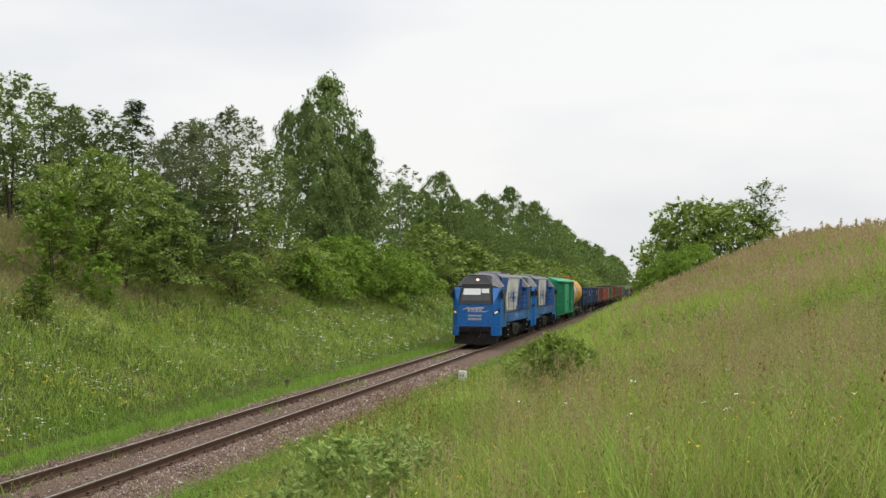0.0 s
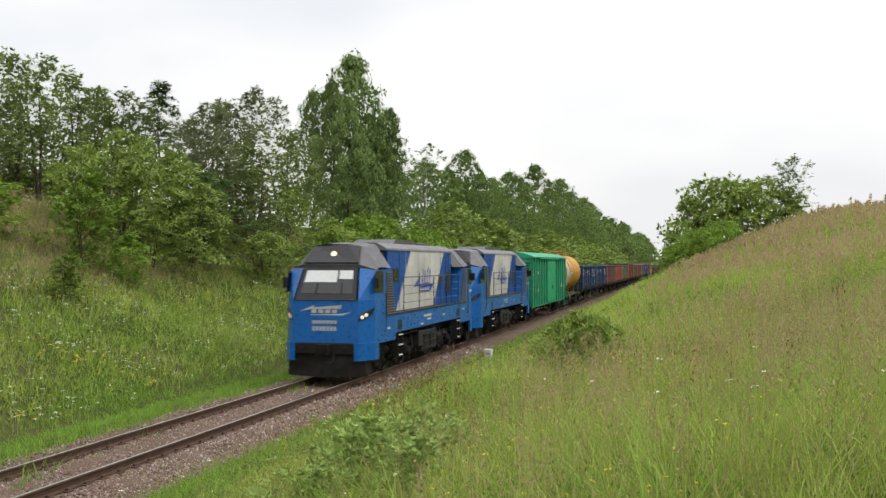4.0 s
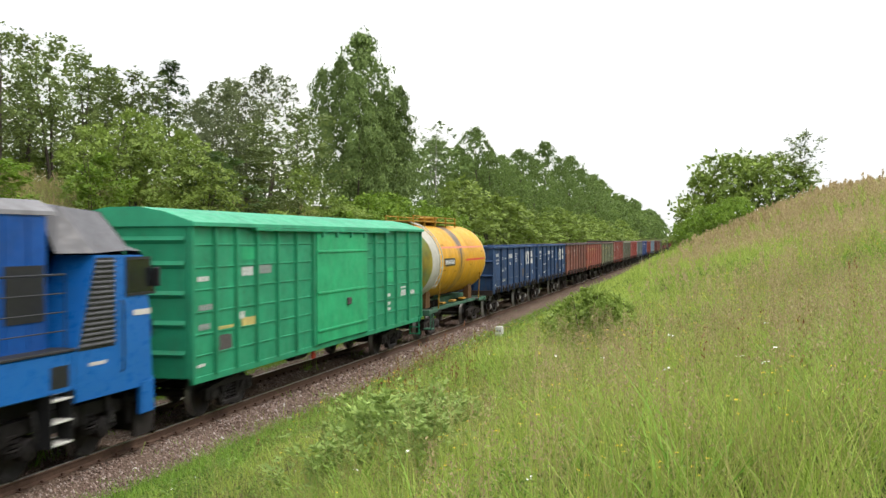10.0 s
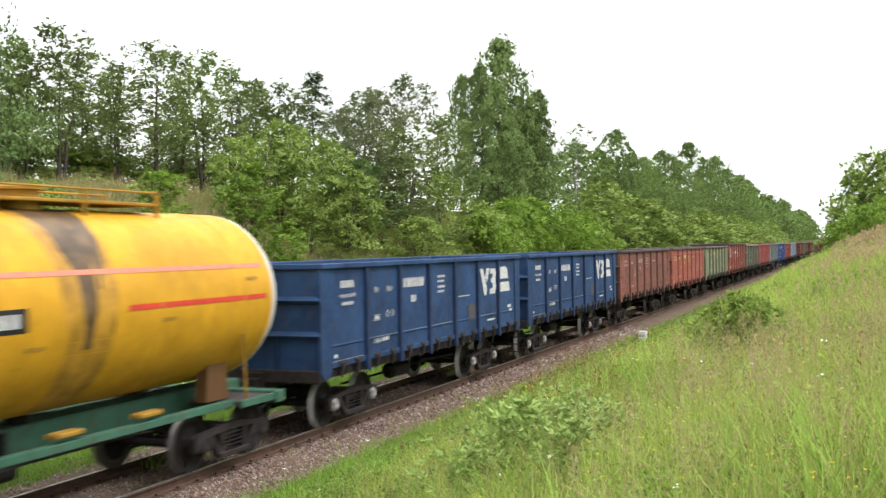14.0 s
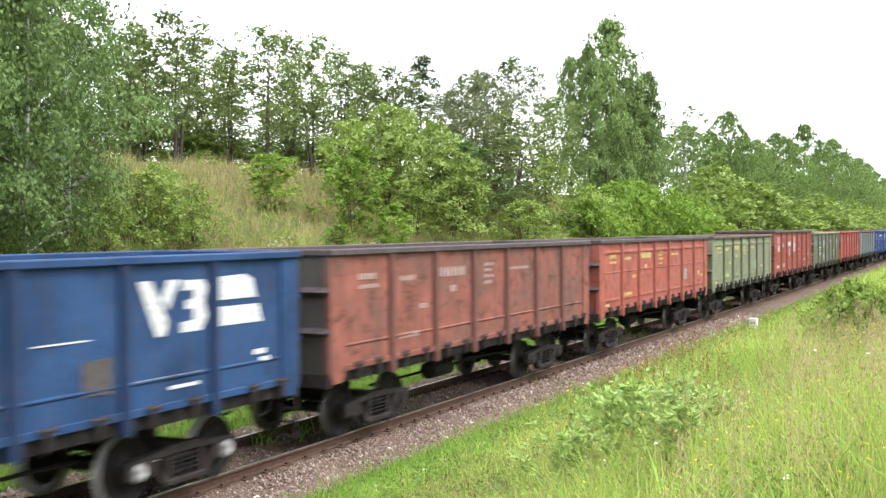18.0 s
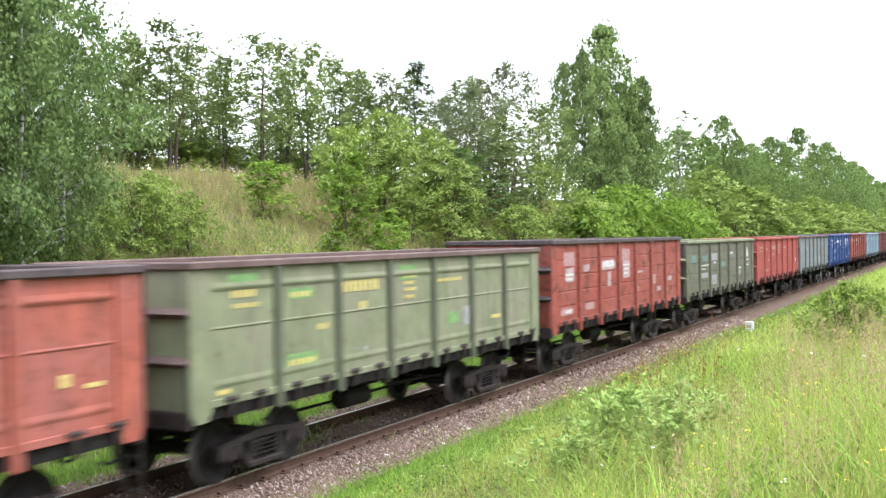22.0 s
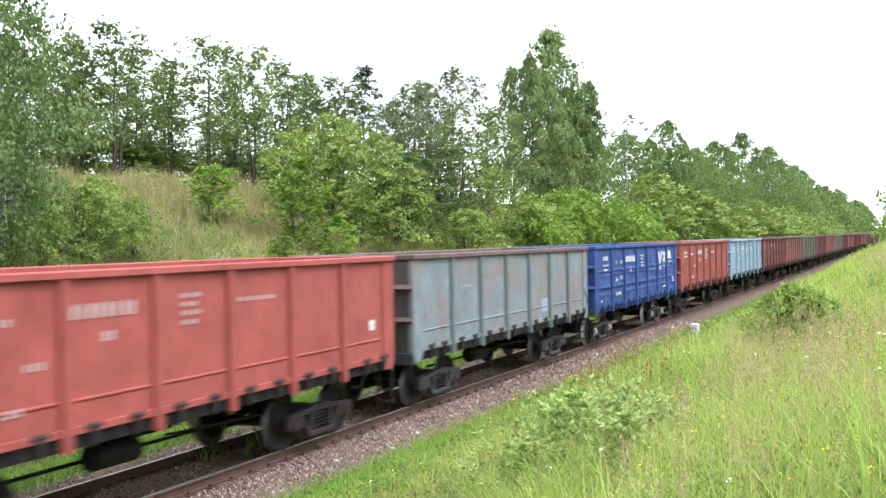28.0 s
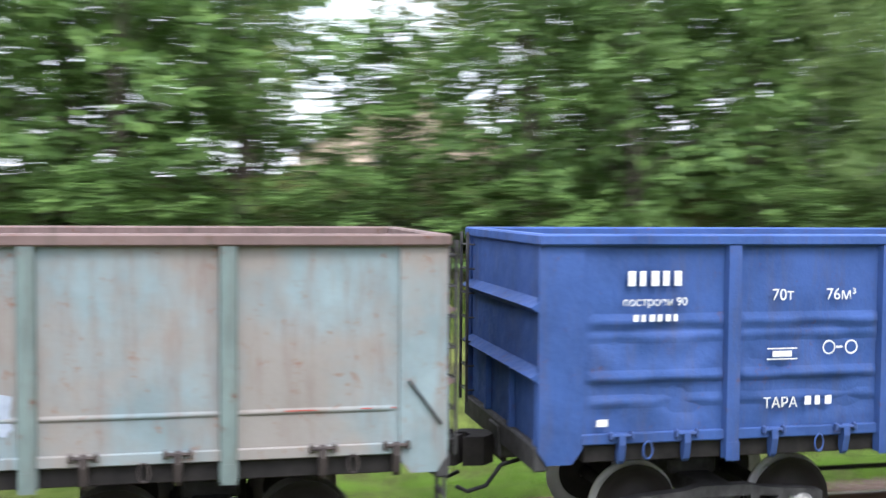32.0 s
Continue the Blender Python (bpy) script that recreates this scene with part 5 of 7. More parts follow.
# covered wagon
P_BOX = paint("paint_wagon_green", (0.021, 0.240, 0.120), 0.3, rough=0.45)
P_BOX_BRIGHT = paint("paint_wagon_fresh_green", (0.021, 0.324, 0.138), 0.15, rough=0.42)
P_BOX_ROOF = paint("paint_wagon_roof_green", (0.036, 0.300, 0.160), 0.25, rough=0.45)
van = thing("covered_wagon", "green covered goods wagon with a sliding door", "freight wagon")
TRAIN.append((van, -30.5))
LV, XV, ZV0, ZV1 = 17.52, 1.42, 1.02, 4.1
vposts = [0.06, 1.1, 2.12, 3.2, 4.4, 5.6, 6.75, 11.2, 12.05, 13.2, 14.35, 15.8, 17.46]
for k, turn in ((1, 0), (-1, 180)):
    side = pose(0, LV if turn else 0, 0, 0, 0, turn)
    wall = put("side_wall", Shape().box(XV - 0.05, XV, 0, LV, ZV0, ZV1).mesh("side_wall"), van, side, P_BOX)
    for y in vposts:
        put("side_post", Shape().prism([(XV, y - 0.07), (XV + 0.08, y - 0.05), (XV + 0.08, y + 0.05), (XV, y + 0.07)], ZV0 - 0.02, ZV1 - 0.02, "z").mesh("side_post"), wall, None, P_BOX)
    for a, b in zip(vposts, vposts[1:]):
        if a == 6.75:
            continue
        for z in (1.42, 1.85, 2.3, 2.76, 3.22, 3.68):
            put("seam", Shape().prism([(XV, z), (XV + 0.022, z + 0.01), (XV + 0.022, z + 0.03), (XV, z + 0.04)], a + 0.07, b - 0.07, "y").mesh("seam"), wall, None, P_BOX)
    door = put("sliding_door", Shape().box(XV + 0.06, XV + 0.10, 6.86, 11.1, ZV0 + 0.02, ZV1 - 0.12, 0.01).mesh("sliding_door"), van, side, P_BOX_BRIGHT)
    for z in (1.35, 2.35, 3.45):
        put("door_band", Shape().box(XV + 0.10, XV + 0.13, 6.9, 11.06, z, z + 0.07, 0.01).mesh("door_band"), door, None, P_BOX_BRIGHT)
    put("door_lock", Shape().box(XV + 0.10, XV + 0.16, 9.2, 9.5, 1.95, 2.15, 0.02).mesh("door_lock"), door, None, P_CHORD_DARK)
    put("door_rail", Shape().box(XV + 0.04, XV + 0.17, 2.9, 13.2, ZV1 - 0.1, ZV1 - 0.03, 0.01).mesh("door_rail"), van, side, P_BOX)
    for y in (7.2, 8.3, 9.5, 10.7):
        put("door_hanger", Shape().box(XV + 0.1, XV + 0.16, y, y + 0.12, ZV1 - 0.24, ZV1 - 0.04, 0.01).mesh("door_hanger"), door, None, P_BOX)
    put("sole_bar", Shape().box(XV - 0.08, XV + 0.03, 0.1, LV - 0.1, ZV0 - 0.14, ZV0, 0.01).mesh("sole_bar"), van, side, P_BOX)
    e = put("end_wall", Shape().box(-XV + 0.06, XV - 0.06, 0.0, 0.05, ZV0, ZV1 - 0.02).mesh("end_wall"), van, side, P_BOX)
    for z in (1.5, 2.1, 2.7, 3.3, 3.8):
        put("end_rib", Shape().prism([(-0.07, z), (0.0, z + 0.08), (0.0, z - 0.08)], -XV + 0.1, XV - 0.1).mesh("end_rib"), e, None, P_BOX)
    put("gable", Shape().prism([(-XV - 0.08, ZV1), (XV + 0.08, ZV1), (0.9, ZV1 + 0.26), (0.35, ZV1 + 0.36), (-0.35, ZV1 + 0.36), (-0.9, ZV1 + 0.26)], 0.0, 0.04, "y").mesh("gable"), e, None, P_BOX)
    put("coupler", COUPLER, van, side, UNDER)
    put("brake_hose", HOSE, van, side, BLACK)
    put("step_ladder", LADDER, van, side @ pose(0.02, LV - 0.4, 0), P_BOX)
put("roof", Shape().prism([(-XV - 0.14, ZV1 - 0.02), (-XV - 0.14, ZV1 + 0.06), (-0.9, ZV1 + 0.28), (-0.35, ZV1 + 0.38), (0.35, ZV1 + 0.38), (0.9, ZV1 + 0.28), (XV + 0.14, ZV1 + 0.06), (XV + 0.14, ZV1 - 0.02)], -0.06, LV + 0.06, "y").mesh("roof"), van, None, P_BOX_ROOF)
put("centre_sill", Shape().box(-0.3, 0.3, 0.0, LV, 0.8, 1.0, 0.03).mesh("centre_sill"), van, None, UNDER)
put("brake_cylinder", TANKY, van, pose(0, 2.0, 0), UNDER)
put("tag", Shape().box(1.2, 1.24, 7.2, 7.45, 0.62, 0.86, 0.01).mesh("tag"), van, None, paint("tag_red", (0.400, 0.048, 0.024), 0.2))
for y in (2.5, LV - 2.5):
    bogie(van, y, UNDER)
def van_line(y, z, w, h, n, c):
    for k in range(n):
        mark(van, y + w * k / n, z, round(0.7 * w / n, 3), h, c, XV - XS)


for row in ((0.35, 2.95, 0.5, 0.10, 4, WHITE_MARK), (2.45, 3.0, 0.6, 0.2, 4, WHITE_MARK), (3.4, 3.02, 0.7, 0.2, 4, GREY_MARK), (0.4, 2.35, 0.6, 0.12, 5, GREY_MARK), (0.4, 1.95, 0.5, 0.12, 4, GREY_MARK), (2.3, 2.05, 0.3, 0.16, 2, WHITE_MARK),
            (13.35, 1.5, 0.45, 0.1, 4, WHITE_MARK), (13.35, 1.68, 0.45, 0.1, 4, WHITE_MARK), (13.35, 1.95, 0.45, 0.10, 4, WHITE_MARK), (15.0, 1.9, 0.6, 0.2, 4, WHITE_MARK), (15.0, 2.15, 0.6, 0.06, 5, WHITE_MARK), (1.3, 1.9, 0.7, 0.07, 6, YELLOW_MARK), (16.2, 1.9, 0.5, 0.14, 4, WHITE_MARK), (0.3, 1.2, 0.35, 0.06, 4, WHITE_MARK)):
    van_line(*row)
for y, z, w, h, c in ((1.3, 1.42, 0.62, 0.36, PRIMER_MARK), (2.4, 1.85, 0.8, 0.22, YELLOW_MARK), (2.4, 3.35, 0.9, 0.3, P_BOX_BRIGHT), (13.4, 2.4, 0.7, 0.5, P_BOX_BRIGHT)):
    smear(van, y, z, w, h, c, XV - XS)

# tank wagon
P_TANK = paint("paint_tank_yellow", (0.55, 0.285, 0.016), 0.35, rough=0.42, rust=(0.22, 0.11, 0.03), dirt=(0.25, 0.14, 0.04))
P_TANK_END = paint("paint_tank_end", (0.336, 0.264, 0.040), 0.5, rust=(0.25, 0.13, 0.03), tone2=(0.128, 0.224, 0.096))
P_TANK_WHITE = paint("paint_tank_white", (0.496, 0.480, 0.416), 0.45, dirt=(0.3, 0.25, 0.16))
P_TANK_FRAME = paint("paint_tank_frame_green", (0.044, 0.125, 0.082), 1.0)
P_STRIPE = plain("stripe_red", (0.55, 0.05, 0.03), 0.5, vary=0.2)
P_STRIPE_PALE = plain("stripe_pink", (0.60, 0.20, 0.13), 0.6, vary=0.2)
P_SPILL = plain("spill_stain", (0.10, 0.062, 0.028), 0.4, vary=0.7, scale=3)
P_SPILL_THIN = plain("spill_stain_thin", (0.36, 0.19, 0.022), 0.45, vary=0.5, scale=3)
P_OCHRE = paint("paint_tank_ochre", (0.340, 0.190, 0.026), 0.8)
P_SADDLE = paint("paint_saddle_brown", (0.128, 0.064, 0.024), 0.9)
tank = thing("tank_wagon", "yellow tank wagon with red stripes and a dark spill stain", "freight wagon")
TRAIN.append((tank, -12.0))
RT, ZT = 1.5, 2.92
dish = [(0.62, 0), (0.64, 0.5), (0.70, 0.9), (0.80, 1.2), (0.92, 1.4), (1.06, 1.49), (1.14, RT)]
barrel = put("tank_barrel", Shape().lathe((0, 0, ZT), (0, 1, 0), [(1.7, RT)] + [(y, RT) for y in np.linspace(2.4, 10.15, 9)] + [(10.2, RT)] + [(11.34 - a, r) for a, r in dish[::-1]], 48).mesh("tank_barrel", smooth=True), tank, None, P_TANK)
put("tank_end", Shape().lathe((0, 0, ZT), (0, 1, 0), dish[:5], 48).mesh("tank_end", smooth=True), tank, None, P_TANK_END, "dished tank end mottled yellow and green")
put("end_ring", Shape().lathe((0, 0, ZT), (0, 1, 0), [(0.92, 1.4), (1.06, 1.49), (1.14, RT), (1.7, RT)], 48).mesh("end_ring", smooth=True), tank, None, P_TANK_WHITE, "white painted ring with drips")
put("rim_ring", Shape().lathe((0, 0, ZT), (0, 1, 0), [(10.2, RT + 0.006), (10.3, RT), (10.48, 1.42), (10.4, 1.38)], 48).mesh("rim_ring", smooth=True), barrel, None, P_TANK_WHITE)


def band(y0, y1, a0, a1, off=0.005, seg=14, ya=None, yb=None):
    """A strip laid on the barrel between two angles, measured up from the side that faces +x."""
    s = Shape()
    v = []
    for i in range(seg + 1):
        t = i / seg
        a = radians(a0 + (a1 - a0) * t)
        w = (math.sin(t * 9.0) + math.sin(t * 23)) * 0.02 if ya is not None else 0
        p0 = y0 + ((ya - y0) * t if ya is not None else 0) + w
        p1 = y1 + ((yb - y1) * t if yb is not None else 0) - w
        for y in (p0, p1):
            v.append((math.cos(a) * (RT + off), y, ZT + math.sin(a) * (RT + off)))
    return s.add(v, [(2 * i, 2 * i + 1, 2 * i + 3, 2 * i + 2) for i in range(seg)])


put("stripe", band(2.3, 10.0, 20.5, 23.5, seg=3).mesh("stripe", smooth=True), barrel, None, P_STRIPE_PALE)
put("stripe", band(6.2, 10.0, -1.0, 2.2, seg=3).mesh("stripe", smooth=True), barrel, None, P_STRIPE)
put("spill_stain", band(5.05, 5.85, -70, 96, 0.002, 26, 4.7, 6.1).mesh("spill_stain", smooth=True), barrel, None, P_SPILL_THIN, "thin brown oily film on the barrel")
put("spill_stain", band(5.3, 5.48, -20, 96, 0.0035, 26, 4.95, 5.75).mesh("spill_stain", smooth=True), barrel, None, P_SPILL, "dark oily spill down the barrel")
put("spill_stain", band(5.6, 5.68, 12, 80, 0.0045, 18, 5.7, 6.3).mesh("spill_stain", smooth=True), barrel, None, P_SPILL)
put("number_panel", band(2.35, 4.2, -7, 5, 0.006, 6).mesh("number_panel", smooth=True), barrel, None, P_MASK, "black panel with white number bars")
for j in range(8):
    put("marking", band(2.5 + 0.2 * j, 2.63 + 0.2 * j, -4.5, 2.5, 0.012, 3).mesh("marking", smooth=True), barrel, None, WHITE_MARK)
for y, a in ((2.3, -6), (2.3, -14), (4.2, -17), (9.4, 12), (7.0, -9), (2.35, 25)):
    put("marking", band(y, y + 0.35, a, a + 2.2, 0.008, 2).mesh("marking"), barrel, None, P_OCHRE)
for y in (2.1, 4.4, 7.0, 9.3):
    put("weld_seam", Shape().lathe((0, 0, ZT), (0, 1, 0), [(y - 0.03, RT + 0.002), (y, RT + 0.012), (y + 0.03, RT + 0.002)], 48).mesh("weld_seam", smooth=True), barrel, None, P_TANK)
ladder = Shape()
for y in (1.2, 1.62):
    ladder.path([(math.cos(radians(a)) * (RT + 0.12), y, ZT + math.sin(radians(a)) * (RT + 0.12)) for a in range(-38, 80, 8)], 0.022, 6)
ladder = put("ladder", ladder.mesh("ladder"), tank, None, P_TANK_WHITE)
for a in range(-34, 76, 9):
    c, q = math.cos(radians(a)) * (RT + 0.12), ZT + math.sin(radians(a)) * (RT + 0.12)
    put("rung", Shape().tube((c, 1.2, q), (c, 1.62, q), 0.018, n=6).mesh("rung"), ladder, None, P_TANK_WHITE)
deck = put("platform", Shape().box(-0.55, 0.55, 1.2, 8.2, 4.5, 4.55, 0.01).mesh("platform"), tank, None, P_OCHRE)
for k in (1, -1):
    put("platform_rail", Shape().path([(k * 0.55, 1.2, 4.72), (k * 0.55, 8.2, 4.72)], 0.02, 6).mesh("platform_rail"), deck, None, P_OCHRE)
    for y in (1.25, 2.9, 4.6, 6.4, 8.15):
        put("platform_post", Shape().box(k * 0.55 - 0.025, k * 0.55 + 0.025, y - 0.025, y + 0.025, 4.28, 4.75).mesh("platform_post"), deck, None, P_OCHRE)
put("manhole", Shape().lathe((0, 5.55, 4.38), (0, 0, 1), [(0, 0.36), (0.28, 0.36), (0.30, 0.42), (0.34, 0.42), (0.38, 0.3), (0.4, 0)], 20).mesh("manhole"), deck, None, P_OCHRE)
for y in (0.3, 10.45):
    put("frame_end", Shape().box(-1.42, 1.42, y, y + 0.3, 0.94, 1.16, 0.02).mesh("frame_end"), tank, None, P_TANK_FRAME)
for y in (0.6, 9.35):
    put("end_deck", Shape().box(-1.3, 1.3, y, y + 1.1, 1.06, 1.11, 0.01).mesh("end_deck"), tank, None, P_CHORD_DARK)
    for k in (1, -1):
        put("deck_edge", Shape().box(min(k * 1.3, k * 1.38), max(k * 1.3, k * 1.38), y, y + 1.1, 1.0, 1.13, 0.01).mesh("deck_edge"), tank, None, P_TANK_FRAME)
put("centre_sill", Shape().box(-0.28, 0.28, 0.1, 11.0, 0.85, 1.3, 0.03).mesh("centre_sill"), tank, None, P_TANK_FRAME)
for k in (1, -1):
    put("side_sill", Shape().box(min(k * 1.05, k * 1.2), max(k * 1.05, k * 1.2), 1.7, 9.4, 1.02, 1.14, 0.01).mesh("side_sill"), tank, None, P_TANK_FRAME)
    for y in (1.75, 9.2):
        put("saddle", Shape().prism([(y - 0.35, 1.15), (y + 0.35, 1.15), (y + 0.25, 2.0), (y - 0.25, 2.0)], k * 0.75, k * 0.98).mesh("saddle"), tank, None, P_SADDLE)
        put("tie_rod", Shape().tube((k * 1.3, y + 0.4, 1.1), (k * 1.42, y + 0.15, 2.3), 0.025, n=6).mesh("tie_rod"), tank, None, P_OCHRE)
    for y in (3.2, 5.0, 6.8):
        put("bracket", Shape().box(min(k * 1.0, k * 1.22), max(k * 1.0, k * 1.22), y, y + 0.55, 1.2, 1.28, 0.02).mesh("bracket"), tank, None, P_OCHRE)
    steps = put("step", Shape().box(min(k * 1.15, k * 1.5), max(k * 1.15, k * 1.5), 0.4, 0.8, 0.42, 0.47, 0.01).mesh("step"), tank, None, P_TANK_FRAME)
    for y in (0.4, 0.77):
        put("step_side", Shape().box(min(k * 1.42, k * 1.46), max(k * 1.42, k * 1.46), y, y + 0.03, 0.45, 1.0).mesh("step_side"), steps, None, P_TANK_FRAME)
put("drain", Shape().lathe((0, 5.5, 1.5), (0, 0, -1), [(0, 0.2), (0.4, 0.16), (0.7, 0.1), (0.75, 0)], 12).mesh("drain"), tank, None, UNDER)
put("brake_cylinder", TANKY, tank, pose(0, -1.4, 0.12), UNDER)
for turn in (0, 180):
    m = pose(0, 11.1 if turn else 0, 0, 0, 0, turn)
    put("coupler", COUPLER, tank, m, UNDER)
    put("brake_hose", HOSE, tank, m, BLACK)
for y in (1.8, 9.5):
    bogie(tank, y, UNDER_RED)


# ---- trees and bushes ----
def unit(v):
    return v / np.maximum(np.linalg.norm(v, axis=-1, keepdims=True), 1e-6)


def leaf_quads(p, axis, nrm, ln, slim):
    """Pointed leaves, four corners each, at p along axis, facing nrm."""
    side = unit(np.cross(axis, nrm)) * (ln * slim * 0.5)[:, None]
    a = axis * ln[:, None]
    return np.stack([p, p + a * 0.45 + side, p + a, p + a * 0.45 - side], 1).reshape(-1, 3)


def leaves(centres, spread_, per, length, rng, slim=0.5, up=0.9):
    """Loose leaves strewn round the centres."""
    n_ = len(centres) * per
    p = np.repeat(centres, per, 0) + unit(rng.normal(size=(n_, 3))) * (spread_ * rng.uniform(0.15, 1, n_))[:, None] * [1, 1, 0.7]
    return leaf_quads(p, unit(rng.normal(size=(n_, 3)) * [1, 1, 0.5] + [0, 0, 0.3]), unit(rng.normal(size=(n_, 3)) + [0, 0, up]), length * rng.uniform(0.55, 1.3, n_), slim)


def boughs(c, rad, sprays, per, length, rng, tall_=0.75, hang=0.0, rise=0.2, slim=0.6, droop=0.35, ragged=0.3):
    """Foliage in boughs: each bough (centre c, radius rad) is a heap of flat sprays that lie on its upper and outer side,
    so that light falls on their backs and the hollows between the boughs stay dark."""
    k = len(c)
    out = unit(c * [1, 1, 0] + rng.normal(size=(k, 3)) * 0.05)
    m_ = k * sprays
    cb, rb, ob = np.repeat(c, sprays, 0), np.repeat(rad, sprays)[:, None], np.repeat(out, sprays, 0)
    d = unit(rng.normal(size=(m_, 3)) + ob * 0.75 + np.array([0, 0, 0.55]))
    pos = cb + d * rb * rng.uniform(0.45, 1.0, (m_, 1)) ** 0.5 * np.array([1, 1, tall_]) * (1 + ragged * rng.normal(size=(m_, 1)))
    n_s = unit(d * 0.55 + np.array([0, 0, 0.9]) + rng.normal(size=(m_, 3)) * 0.3)
    fwd = unit(ob * 0.9 + d * 0.6 + np.array([0, 0, rise]) + rng.normal(size=(m_, 3)) * 0.4)
    lat = unit(np.cross(n_s, fwd))
    fwd = unit(np.cross(lat, n_s) + np.array([0, 0, rise * 0.7]))
    rs = rb * rng.uniform(0.45, 0.8, (m_, 1))
    n_ = m_ * per

    def each(q):
        return np.repeat(q, per, 0)
    along = rng.uniform(-0.5, 1.0, n_)[:, None]
    across = (rng.uniform(-1, 1, n_) * (0.62 - 0.45 * np.maximum(along[:, 0], 0)))[:, None]
    reach = each(rs)
    p = each(pos) + each(fwd) * along * reach + each(lat) * across * reach
    p[:, 2] -= (droop * reach * (np.maximum(along, 0) ** 2 + 0.5 * across ** 2))[:, 0]
    p += rng.normal(size=(n_, 3)) * reach * 0.06
    axis = each(fwd) * 0.8 + each(lat) * np.sign(across) * 0.55 + rng.normal(size=(n_, 3)) * 0.35 - np.array([0, 0, 0.25 * droop])
    nrm = each(n_s) + rng.normal(size=(n_, 3)) * 0.38
    if hang:
        fall = rng.uniform(0, 1, n_)[:, None]
        p = each(pos) + each(lat) * across * reach * 1.1 + each(fwd) * reach * 0.3 * (1 - (1 - fall) ** 2)
        p[:, 2] += (reach * 0.25)[:, 0] - (fall * hang * reach)[:, 0]
        p += rng.normal(size=(n_, 3)) * reach * 0.16
        axis = np.array([0, 0, -1.0]) + rng.normal(size=(n_, 3)) * 0.45
        nrm = each(ob) * 0.35 + each(d) * 0.5 + np.array([0, 0, 0.7]) + rng.normal(size=(n_, 3)) * 0.55
    return leaf_quads(p, unit(axis), unit(nrm), length * rng.uniform(0.6, 1.3, n_), slim)


def oval(t):
    return np.sin(np.pi * (0.12 + 0.84 * t)) ** 0.75


def cone(t):
    return (1 - t) ** 0.75 * (0.6 + 0.4 * np.minimum(1, t * 6)) + 0.05


def dome(t):
    return np.sqrt(np.maximum(0.02, 1 - t ** 2.2)) * (0.75 + 0.25 * np.minimum(1, t * 4))


def tall(t):
    return (np.minimum(1, 0.55 + t * 1.6) * np.sqrt(np.maximum(0.03, 1 - t ** 2.6)))


def steeple(t):
    """Wide low down, narrowing all the way to a slender top."""
    return np.minimum(1, 0.7 + 1.5 * t) * np.maximum(0.02, 1 - t ** 1.6) ** 0.8 + 0.06


def spire(t):
    """Full below, drawn up to a pointed top."""
    return np.minimum(1, 0.8 + t) * np.maximum(0.02, 1 - t ** 2.6) ** 0.8 + 0.04


